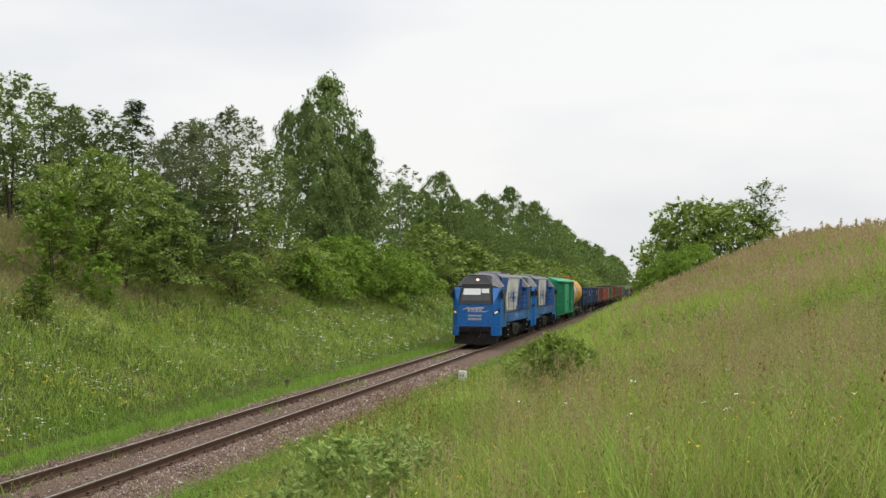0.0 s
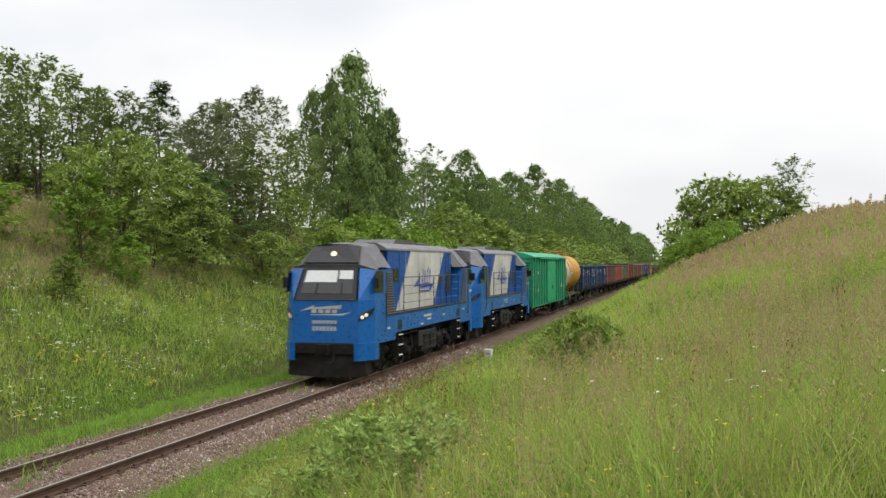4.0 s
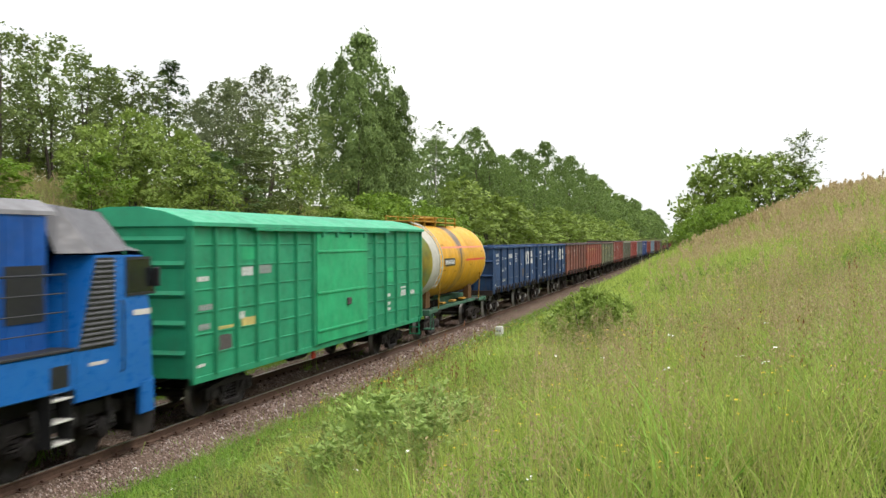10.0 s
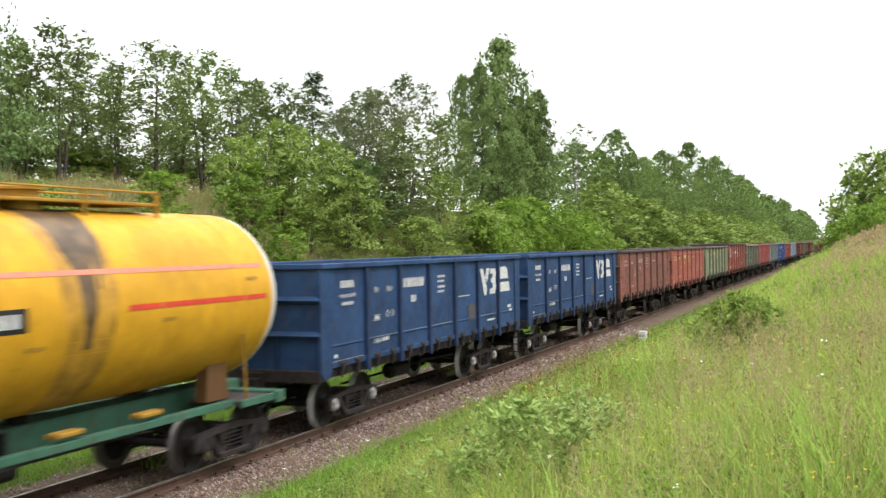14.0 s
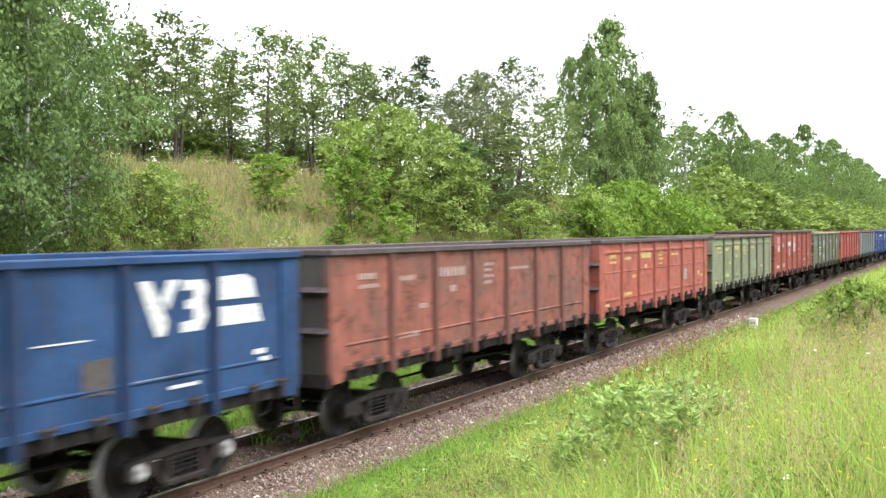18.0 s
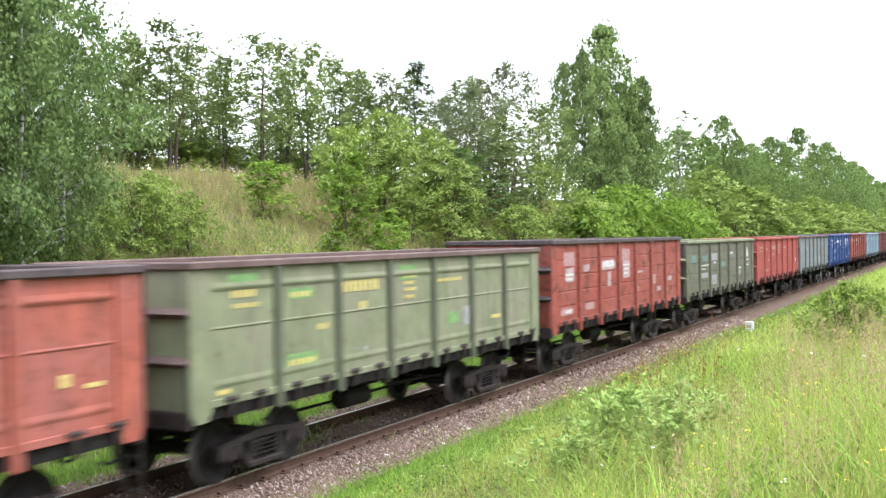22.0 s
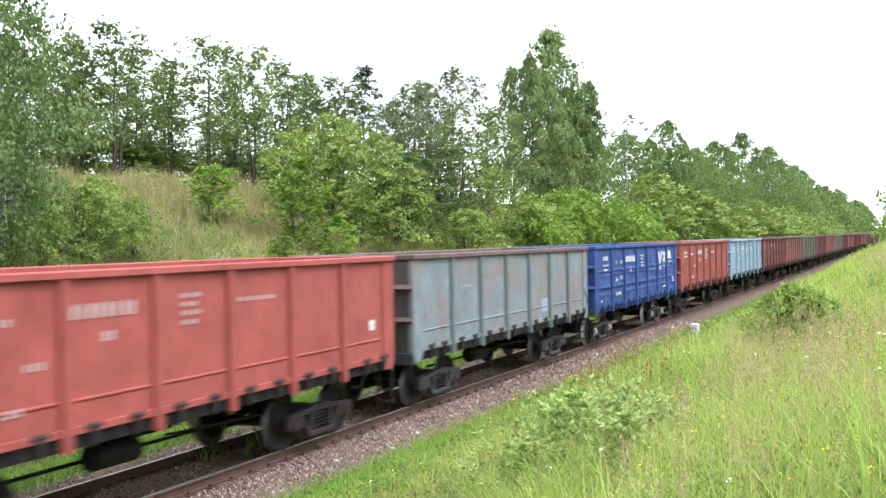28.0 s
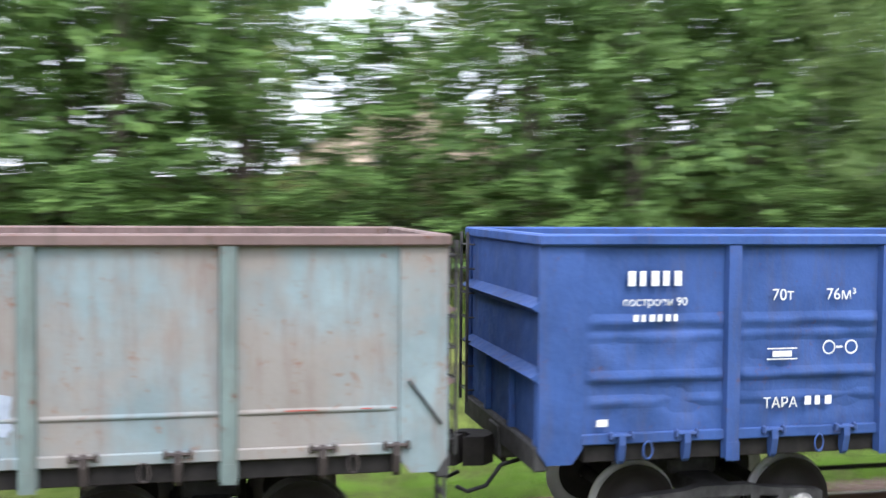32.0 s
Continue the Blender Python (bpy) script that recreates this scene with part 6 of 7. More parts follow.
def build_tree(name, seed, h, r, base, lumps, sprays, per, length, mat, bark, shape=oval, size=0.3, stems=1, trunk=0.13, lump=0.3, inner=0.25, limbs=30, **look_):
    rng = np.random.default_rng(seed)
    rnd = random.Random(seed)
    # boughs spread evenly over the crown by the golden angle, with a few inside it
    q = (np.arange(lumps) + rng.uniform(0, 1, lumps)) / lumps
    t = q ** 0.85
    a = np.arange(lumps) * 2.39996 + rng.normal(size=lumps) * 0.45 + seed
    wide = shape(t)
    depth = np.where(rng.uniform(0, 1, lumps) < inner, rng.uniform(0.05, 0.5, lumps), rng.uniform(0.72, 1.0, lumps))
    lobes = 1 + lump * (np.sin(a * 2 + 5 * t + seed) * 0.5 + rng.normal(size=lumps) * 0.45)
    radii = r * size * rng.uniform(0.65, 1.35, lumps) * (0.55 + 0.45 * np.minimum(1, wide))
    rad = np.maximum(0, r * wide * depth * lobes - radii * 0.45)
    c = np.stack([rad * np.cos(a), rad * np.sin(a), base + (h - base) * t - radii * 0.35], 1)
    v = boughs(c, radii, sprays, per, length, rng, **look_)
    v[:, 2] = np.maximum(v[:, 2], 0.02)
    crown = soup("crown", v, np.arange(len(v)).reshape(-1, 4), [mat])
    s = Shape()
    for k in range(stems):
        lean = (rnd.uniform(-1, 1) * (0.25 if stems > 1 else 0.05) * r, rnd.uniform(-1, 1) * (0.25 if stems > 1 else 0.05) * r)
        foot = (lean[0] * 0.4, lean[1] * 0.4)
        pts = []
        for q in np.linspace(0, 1, 7):
            pts.append((foot[0] + lean[0] * q * 1.6 + rnd.uniform(-1, 1) * 0.03 * r, foot[1] + lean[1] * q * 1.6 + rnd.uniform(-1, 1) * 0.03 * r, -0.4 + (h * 0.93 + 0.4) * q))
        for q, (p0, p1) in enumerate(zip(pts, pts[1:])):
            w0, w1 = trunk * (1 - q / 6.3), trunk * (1 - (q + 1) / 6.3)
            s.tube(p0, p1, max(w0, 0.012), max(w1, 0.01), n=6, caps=False)
        order = list(range(k, lumps, max(1, lumps * stems // limbs)))
        for j in order:
            zt = max(base * 0.55, c[j][2] - 0.55 * math.hypot(c[j][0], c[j][1]) - 0.1)
            q = min(0.97, (zt + 0.4) / (h * 0.93 + 0.4)) * 6
            i = int(q)
            p0 = Vector(pts[i]).lerp(Vector(pts[min(6, i + 1)]), q - i)
            mid = p0.lerp(Vector([float(q) for q in c[j]]), 0.55) + Vector((0, 0, 0.06 * r))
            w = trunk * 0.34 * (1 - zt / (h * 1.2))
            s.tube(p0, mid, float(w), float(w) * 0.6, n=4, caps=False).tube(mid, c[j], float(w) * 0.6, 0.008, n=3, caps=False)
    return {"crown": crown, "trunk": s.mesh("trunk", [bark], True), "h": h, "r": r, "name": name}


KINDS = {
    "alder": [build_tree("alder_tree", 11 + k, 8.0, 1.7, 1.5, 64, 6, 10, 0.17, LEAF_ALDER, BARK, tall, 0.24, stems=2, lump=0.5, trunk=0.085, rise=1.2, tall_=1.4, ragged=0.6, droop=0.2, inner=0.35) for k in range(4)],
    "bush": [build_tree("bush", 21 + k, 4.0, 2.4, 0.05, 62, 8, 11, 0.17, LEAF_BUSH, BARK, dome, 0.24, stems=4, trunk=0.05, lump=0.4, rise=0.25, tall_=0.6, ragged=0.35) for k in range(4)],
    "far_bush": [build_tree("bush", 25 + k, 4.0, 2.4, 0.1, 40, 7, 9, 0.3, LEAF_BUSH, BARK, dome, 0.26, stems=3, trunk=0.06, lump=0.4, rise=0.5, tall_=0.8, ragged=0.4) for k in range(2)],
    "vine": [build_tree("bramble_thicket", 27, 2.6, 3.0, 0.03, 70, 10, 11, 0.2, LEAF_VINE, BARK, dome, 0.19, stems=4, trunk=0.04, lump=0.4, rise=0.2, tall_=0.6)],
    "sapling": [build_tree("sapling", 31 + k, 3.5, 1.1, 0.02, 50, 8, 11, 0.14, LEAF_VINE, BARK, dome, 0.28, stems=2, trunk=0.03, lump=0.5, rise=0.7, tall_=0.9, ragged=0.45) for k in range(2)],
    "willow": [build_tree("willow_tree", 35 + k, 8.5, 2.8, 0.4, 110, 9, 11, 0.19, LEAF_WILLOW, BARK, tall, 0.17, stems=3, trunk=0.09, slim=0.42, lump=0.35, rise=0.9, tall_=1.2, ragged=0.45) for k in range(2)],
    "birch": [build_tree("birch_tree", 41 + k, 13.0, 3.4, 0.8, 110, 16, 7, 0.22, LEAF_BIRCH, BARK, steeple, 0.22, hang=1.4, trunk=0.13, lump=0.35, ragged=0.5) for k in range(3)],
    "near_birch": [build_tree("birch_tree", 44 + k, 10.0, 2.4, 0.6, 100, 18, 7, 0.13, LEAF_BIRCH_NEAR, BARK_BIRCH, tall, 0.25, hang=1.6, trunk=0.09, lump=0.3, ragged=0.45) for k in range(2)],
    "thin": [build_tree("young_birch_tree", 47, 10.0, 1.9, 1.0, 34, 6, 10, 0.2, LEAF_BIRCH, BARK_BIRCH, oval, 0.26, trunk=0.09, lump=0.5, rise=0.8, tall_=1.3, ragged=0.5)],
    "lime": [build_tree("broadleaf_tree", 51 + k, 13.0, 4.2, 0.3, 84, 13, 8, 0.26, LEAF_LIME, BARK, spire, 0.22, hang=1.1, trunk=0.16, lump=0.25, ragged=0.32) for k in range(3)],
    "wood": [build_tree("broadleaf_tree", 57 + k, 13.0, 4.2, 0.3, 50, 7, 5, 0.58, LEAF_LIME, BARK, spire, 0.24, hang=1.1, trunk=0.16, lump=0.25, ragged=0.32) for k in range(3)],
    "maple": [build_tree("maple_tree", 61 + k, 9.0, 2.9, 0.1, 64, 8, 10, 0.26, LEAF_MAPLE, BARK, tall, 0.23, trunk=0.12, lump=0.35, rise=0.2, tall_=0.7, ragged=0.35) for k in range(3)],
    "spruce": [build_tree("spruce_tree", 71, 10.0, 1.9, 0.5, 110, 8, 9, 0.17, NEEDLE, BARK, cone, 0.22, trunk=0.1, lump=0.3, slim=0.45, rise=0.1, tall_=0.6, ragged=0.2, inner=0.4)],
}
WORDS = {
    "alder": ("slender alder with a loose dark green crown", "tree", "alders along the top of the bank"),
    "bush": ("dense green leafy bush on the grassy bank", "bush", "bushes on the bank"),
    "far_bush": ("dense green leafy bush beside the railway", "bush", "bushes on the bank"),
    "vine": ("bright green thicket spilling down the bank", "bush", "bushes on the bank"),
    "sapling": ("light green young tree on the grassy bank", "sapling", "saplings on the bank"),
    "willow": ("grey-green willow with a feathery crown", "tree", "willows on the bank"),
    "birch": ("tall birch with drooping leafy branches", "tree", "birches on the bank"),
    "near_birch": ("birch with soft drooping leafy branches and a pale trunk", "tree", "birches on the bank"),
    "thin": ("thin sparse young birch with a pale trunk", "tree", ""),
    "lime": ("full green broadleaf tree beside the railway", "tree", "broadleaf trees along the railway"),
    "wood": ("full green broadleaf tree beside the railway", "tree", "broadleaf trees along the railway"),
    "maple": ("dark green leafy tree close to the track", "tree", "broadleaf trees along the railway"),
    "spruce": ("dark pointed spruce rising above the other trees", "tree", ""),
}
rt = random.Random(5)
count = {}


def plant(kind, x, y, top, half, fat=1.15):
    """A tree with its crown's top at height top and its half width in metres."""
    i = count.get(kind, 0)
    count[kind] = i + 1
    k = KINDS[kind][i % len(KINDS[kind])]
    z = float(ground(x, y))
    sz, sx = max(0.3, (top - z) / k["h"]), half * fat / k["r"]
    label, cat, group = WORDS[kind]
    t = thing(k["name"], label, cat, group, pose(x, y, z, 0, 0, rt.uniform(0, 360)) @ Matrix.Diagonal((sx, sx, sz, 1)))
    put("trunk", k["trunk"], t)
    put("crown", k["crown"], t)
    return t


# the bank across the track, from the far end of the row to the camera
for row in (
    ("alder", -27.0, 40.8, 14.2, 1.8), ("alder", -25.0, 40.7, 14.7, 2.0), ("alder", -28.0, 46.1, 14.8, 1.8), ("alder", -26.0, 46.4, 13.9, 1.8),
    ("alder", -25.0, 48.5, 15.2, 1.9), ("alder", -27.0, 53.7, 15.6, 1.9), ("alder", -25.0, 53.5, 15.5, 1.9), ("alder", -26.0, 57.9, 15.2, 2.1),
    ("alder", -25.0, 59.1, 14.5, 2.1), ("alder", -24.0, 61.0, 14.6, 2.2), ("alder", -26.0, 38.6, 13.4, 1.8), ("alder", -27.0, 35.6, 13.5, 1.9), ("alder", -29.0, 49.8, 13.8, 2.1),
    ("alder", -29.0, 42.6, 12.6, 2.1), ("alder", -29.0, 55.5, 13.4, 2.1), ("alder", -28.0, 32.6, 13.1, 2.1), ("alder", -28.0, 63.2, 14.8, 2.3), ("alder", -27.0, 67.1, 14.2, 2.3),
    ("spruce", -26.0, 68.8, 16.9, 2.6),
    ("bush", -15.4, 45.9, 10.1, 2.4), ("bush", -14.0, 44.2, 8.6, 2.1), ("bush", -16.0, 43.4, 9.0, 1.7), ("bush", -12.6, 46.8, 7.9, 2.3), ("bush", -14.5, 49.0, 9.4, 2.3), ("maple", -13.0, 49.5, 8.3, 2.1), ("sapling", -13.0, 38.8, 7.4, 1.2), ("sapling", -16.0, 36.8, 7.1, 1.1),
    ("bush", -13.0, 26.2, 5.8, 1.3), ("bush", -12.2, 27.4, 5.3, 1.0), ("bush", -11.5, 22.9, 4.7, 1.1), ("bush", -14.0, 27.6, 6.1, 1.2),
    ("sapling", -11.0, 38.6, 4.9, 0.8), ("sapling", -10.0, 32.9, 4.0, 0.7), ("bush", -12.5, 43.3, 5.8, 1.4),
    ("willow", -19.0, 69.8, 15.9, 2.9), ("willow", -19.0, 63.3, 14.0, 2.6), ("willow", -20.0, 66.4, 14.7, 2.7), ("alder", -15.0, 66.2, 12.5, 2.7), ("alder", -14.0, 57.0, 9.2, 2.5), ("alder", -12.0, 55.6, 6.4, 1.8),
    ("willow", -17.0, 56.8, 11.9, 2.5), ("alder", -16.0, 60.7, 11.1, 2.5), ("bush", -11.0, 52.9, 5.4, 1.8), ("bush", -13.0, 61.2, 8.3, 2.3), ("bush", -11.5, 65.3, 6.2, 2.1),
    ("birch", -17.0, 86.0, 21.8, 3.9), ("birch", -16.5, 82.6, 17.6, 2.4), ("birch", -18.0, 83.0, 19.2, 1.9), ("birch", -17.0, 91.0, 17.4, 2.6), ("birch", -16.0, 87.0, 15.0, 3.4), ("birch", -17.5, 96.2, 17.0, 2.6), ("birch", -20.2, 84.8, 18.6, 2.2), ("birch", -14.6, 88.5, 17.4, 2.6),
    ("vine", -11.5, 69.6, 6.7, 3.1), ("vine", -12.0, 74.8, 7.2, 3.6), ("vine", -10.5, 81.0, 5.8, 3.1), ("vine", -11.0, 63.5, 5.6, 2.3), ("vine", -11.0, 87.6, 6.6, 3.1),
    ("thin", -16.0, 107.5, 16.1, 2.3), ("thin", -17.5, 111.1, 15.0, 2.1),
    ("lime", -15.0, 122.3, 17.3, 3.6), ("lime", -14.5, 129.2, 15.1, 3.6), ("lime", -14.0, 147.9, 16.8, 4.2), ("lime", -15.0, 138.8, 15.3, 4.0), ("lime", -16.0, 183.9, 21.2, 5.0), ("lime", -15.0, 167.2, 16.8, 4.6),
    ("lime", -15.0, 212.5, 20.9, 5.4), ("lime", -14.0, 247.8, 19.2, 5.7), ("lime", -15.0, 196.9, 17.7, 4.9), ("lime", -15.0, 229.0, 19.3, 5.3),
    ("far_bush", -12.0, 97.3, 7.9, 2.9), ("far_bush", -11.0, 113.3, 8.5, 3.8), ("far_bush", -12.5, 104.1, 9.7, 3.1), ("far_bush", -12.0, 91.3, 7.2, 2.7), ("far_bush", -11.5, 121.7, 8.3, 3.4), ("far_bush", -11.0, 130.8, 7.4, 3.2),
    ("near_birch", -13.0, 22.6, 14.3, 2.3), ("near_birch", -12.0, 20.3, 13.0, 2.4), ("near_birch", -14.5, 24.6, 10.4, 1.2), ("near_birch", -12.0, 16.4, 13.1, 2.0), ("near_birch", -13.0, 19.9, 13.7, 2.1),
    ("near_birch", -12.0, 14.5, 12.8, 1.9), ("near_birch", -14.5, 17.3, 13.2, 2.3), ("near_birch", -15.5, 22.0, 13.1, 2.3),
    ("maple", -11.0, 9.2, 11.2, 2.4), ("maple", -13.0, 13.3, 12.4, 2.5), ("maple", -13.5, 15.3, 12.5, 2.4), ("maple", -12.0, 7.2, 11.7, 2.5), ("maple", -15.5, 10.6, 12.3, 2.8),
    ("maple", -14.0, 4.0, 8.2, 2.4), ("maple", -12.0, -2.1, 11.7, 3.0), ("maple", -13.5, 0.6, 9.5, 2.6), ("maple", -15.5, -3.4, 11.2, 3.0), ("maple", -12.5, -6.5, 11.9, 3.1), ("maple", -15.0, -10.0, 12.2, 3.3),
    ("alder", -18.0, 5.6, 10.3, 1.7), ("alder", -20.0, 0.8, 10.7, 1.7), ("alder", -19.0, 8.2, 11.8, 2.2), ("maple", -19.5, 12.0, 12.2, 2.8), ("maple", -19.0, 17.1, 12.6, 2.8), ("maple", -20.0, -4.2, 12.1, 3.0), ("maple", -21.0, -10.3, 13.2, 3.3),
    ("maple", -10.0, 12.0, 4.5, 1.7), ("maple", -10.0, 6.3, 4.3, 1.7), ("maple", -10.5, 2.6, 4.5, 1.7), ("maple", -10.0, -1.9, 4.6, 1.9), ("maple", -10.2, -6.6, 4.9, 2.1), ("maple", -10.4, 15.7, 4.6, 1.5), ("maple", -13.0, 5.4, 4.9, 2.0),
    ("maple", -17.5, 14.0, 12.2, 2.6), ("maple", -17.0, 10.4, 11.8, 2.4), ("maple", -17.5, -1.8, 11.8, 2.6), ("maple", -18.0, -6.8, 12.0, 2.8),
    # the near side, on the shoulder of the hill
    ("alder", 20.1, 100.0, 13.2, 1.8), ("far_bush", 17.1, 98.0, 10.9, 2.7), ("far_bush", 14.9, 100.0, 11.3, 2.7), ("far_bush", 12.6, 102.0, 11.4, 2.7), ("far_bush", 11.0, 104.0, 9.7, 2.1),
    ("alder", 18.3, 103.0, 11.8, 2.0), ("alder", 13.7, 106.0, 11.9, 2.1), ("alder", 16.1, 105.0, 11.7, 2.1), ("far_bush", 10.3, 98.0, 6.8, 1.7), ("vine", 11.7, 90.0, 6.4, 1.9), ("vine", 13.6, 88.0, 7.1, 1.9), ("vine", 10.1, 92.0, 4.8, 1.6),
    ("far_bush", 19.5, 99.0, 10.2, 1.8), ("far_bush", 9.6, 110.0, 5.7, 2.0),
):
    plant(*row)
plant("maple", -27.0, 6.4, 9.6, 2.4)
plant("maple", -22.0, 0.2, 12.6, 3.0)
# the depth of the wood beside the camera
for x, y in ((-24.0, -13.0), (-25.5, -8.0), (-23.5, -3.0), (-25.0, 1.5), (-24.0, 10.5), (-25.5, 14.5), (-23.0, 18.5), (-25.0, 22.5), (-22.0, 25.5), (-17.5, 25.0)):
    plant("maple", x, y, 12.2 + rt.uniform(-0.8, 1.2), 3.1)
# undergrowth and more trees behind the crest
for k in range(16):
    plant("far_bush", -29.5 + rt.uniform(-1.5, 1.5), 27 + k * 2.9 + rt.uniform(-1, 1), 9.2 + rt.uniform(-0.7, 0.9), 2.2)
for k in range(11):
    plant("alder", -33 + rt.uniform(-1.5, 1.5), 30 + k * 4.2 + rt.uniform(-1, 1), 12.8 + rt.uniform(-0.8, 1.0), 2.0)
# the wood runs on along the far side to the vanishing track
y = 262.0
while y < 640:
    plant("wood", -15 + rt.uniform(-1.5, 1.5), y, 17.5 + rt.uniform(-2, 2.2), 5.2)
    y += rt.uniform(8, 13)
for k in range(26):
    y = 100 + k * 11 + rt.uniform(-3, 3)
    plant("wood", -21 + rt.uniform(-2, 2), y, 15.0 + rt.uniform(-2, 2), 4.6)
for k in range(22):
    plant("far_bush", -11.5 + rt.uniform(-1, 1), 142 + k * 8 + rt.uniform(-2, 2), 7.6 + rt.uniform(-1, 1.2), 3.8)


# ---- grasses and flowers ----
def blades(pts, height, width, rng, lean=0.35):
    """Bent tapering blades, five corners each, rooted at pts (n, 3)."""
    k = len(pts)
    a = rng.uniform(0, 6.283, k)
    h = height * rng.uniform(0.55, 1.25, k)
    w = width * rng.uniform(0.7, 1.3, k) / 2
    s = np.stack([np.cos(a), np.sin(a), 0 * a], 1)
    b = rng.uniform(0, 6.283, k)
    bend = (lean * h * rng.uniform(0.3, 1.6, k))[:, None] * np.stack([np.cos(b), np.sin(b), 0 * b], 1)
    up = np.stack([0 * h, 0 * h, h], 1)
    root = pts - np.array([0, 0, 0.03])
    mid = root + up * 0.55 + bend * 0.35
    tip = root + up * 0.97 + bend
    if width > 0.02:
        v = np.stack([root - s * w[:, None], root + s * w[:, None], tip], 1).reshape(-1, 3)
        return v, np.arange(len(v)).reshape(-1, 3)
    v = np.stack([root - s * w[:, None], root + s * w[:, None], mid + s * w[:, None] * 0.75, mid - s * w[:, None] * 0.75, tip], 1).reshape(-1, 3)
    i = np.arange(k)[:, None] * 5
    f = np.concatenate([i + np.array([[0, 1, 2]]), i + np.array([[0, 2, 3]]), i + np.array([[3, 2, 4]])])
    return v, f


def hummock(x, y):
    return 0.5 + 0.5 * np.sin(x * 2.9 + 2 * np.sin(y * 1.6)) * np.sin(y * 2.4 + 1.6 * np.sin(x * 1.9))


def scatter(x0, x1, y0, y1, density, rng, keep=None):
    k = int((x1 - x0) * (y1 - y0) * density)
    x, y = rng.uniform(x0, x1, k), rng.uniform(y0, y1, k)
    if keep is not None:
        ok = rng.uniform(0, 1, k) < keep(x, y)
        x, y = x[ok], y[ok]
    return np.stack([x, y, ground(x, y)], 1)


def field(name, label, mat, patches, seed, cat="grass", lean=0.6):
    rng = np.random.default_rng(seed)
    vs, fs, k = [], [], 0
    for x0, x1, y0, y1, density, height, width, keep in patches:
        # blades grow in tufts of uneven height
        tuft = 10 if width < 0.02 else 5
        root = np.repeat(scatter(x0, x1, y0, y1, density / tuft, rng, keep), tuft, 0)
        root[:, :2] += rng.normal(size=(len(root), 2)) * (0.05 + width * 2.5)
        root[:, 2] = ground(root[:, 0], root[:, 1])
        tall_ = np.repeat(rng.uniform(0.55, 1.35, len(root) // tuft), tuft)
        # hummocks: the sward stands higher and lower from pace to pace
        tall_ = tall_ * (0.55 + 0.9 * hummock(root[:, 0], root[:, 1]) if height > 0.25 else 1.0)
        # shorter beside the track
        tall_ = tall_ * np.where((root[:, 0] > 0) & (height > 0.25), 0.36 + 0.64 * smooth(3.6, 9.5, root[:, 0]), 1.0)
        v, f = blades(root, height * tall_, width, rng, lean)
        vs.append(v)
        fs.append(f + k)
        k += len(v)
    return tagged(new(name, soup(name, np.concatenate(vs), np.concatenate(fs), [mat])), label, cat, kind="stuff")


def drifts(x, y, s=1.0, seed=0.0):
    return np.clip(0.5 + 0.5 * np.sin(x * 0.9 * s + 1.7 * np.sin(y * 0.35 * s + seed)) * np.sin(y * 0.6 * s + seed + np.sin(x * 0.5 * s)), 0, 1)


def dry_side(x, y):
    """Where the hill is dry: high on the slope."""
    return smooth(9.0, 13.5, x + 0.02 * y) * (0.06 + 1.1 * drifts(x, y, 1.1, 2.0) ** 2.0 + 0.25 * smooth(30, 60, y))


def lush(x, y):
    return 1 - 0.25 * dry_side(x, y)


field("meadow_grass", "tall green meadow grass covering the banks", BLADE, [
    (4.2, 16, 4, 12, 640, 0.33, 0.008, lush), (3.2, 20, 12, 22, 300, 0.38, 0.012, lush), (4.3, 24, 22, 45, 95, 0.5, 0.024, lush), (3.8, 26, 45, 110, 26, 0.52, 0.055, lush),
    (-22, -5.0, 14, 45, 90, 0.4, 0.024, lambda x, y: 1 - 0.75 * smooth(-9, -13, x)), (-10.5, -5.0, 45, 80, 50, 0.42, 0.036, None), (-22, -10.5, 45, 80, 42, 0.5, 0.04, None), (-14, -8, 80, 190, 15, 0.55, 0.09, None), (-12, -4.6, -6, 14, 45, 0.4, 0.025, None), (3.2, 22, -9, 4, 70, 0.3, 0.016, lambda x, y: smooth(0.5, 1.4, np.hypot(x - 11.4, y)))], 3)
field("verge_grass", "short bright green grass on the verges of the track", BLADE_SHORT, [
    (1.8, 4.4, 2, 22, 460, 0.19, 0.009, None), (1.85, 4.5, 22, 60, 150, 0.16, 0.02, None), (2.0, 3.4, 60, 130, 40, 0.24, 0.05, None),
    (-5.2, -2.35, 0, 30, 210, 0.2, 0.016, None), (-5.2, -2.35, 30, 70, 110, 0.22, 0.026, None), (-5.0, -2.4, 70, 200, 30, 0.26, 0.06, None),
    (-2.5, -1.45, 0, 34, 190, 0.33, 0.014, lambda x, y: smooth(-1.3, -2.0, x)), (-2.5, -1.45, 34, 80, 110, 0.34, 0.024, lambda x, y: smooth(-1.3, -1.9, x)), (-2.5, -1.6, 80, 160, 40, 0.36, 0.06, None),
    (-12.0, -5.0, 14, 45, 45, 0.36, 0.022, lambda x, y: drifts(x, y, 0.8, 2)), (-12.0, -5.0, 45, 80, 26, 0.4, 0.035, lambda x, y: drifts(x, y, 0.8, 2)), (-9, -5.0, 80, 190, 14, 0.5, 0.08, None), (4.2, 9.0, 4, 24, 60, 0.36, 0.011, lambda x, y: drifts(x, y, 1.6, 11)),
    (-0.72, 0.72, 2, 60, 40, 0.5, 0.016, lambda x, y: drifts(x, y, 1.4, 4) ** 3), (1.0, 1.95, 4, 60, 22, 0.62, 0.016, lambda x, y: drifts(x, y, 2.0, 1) ** 3)], 4)
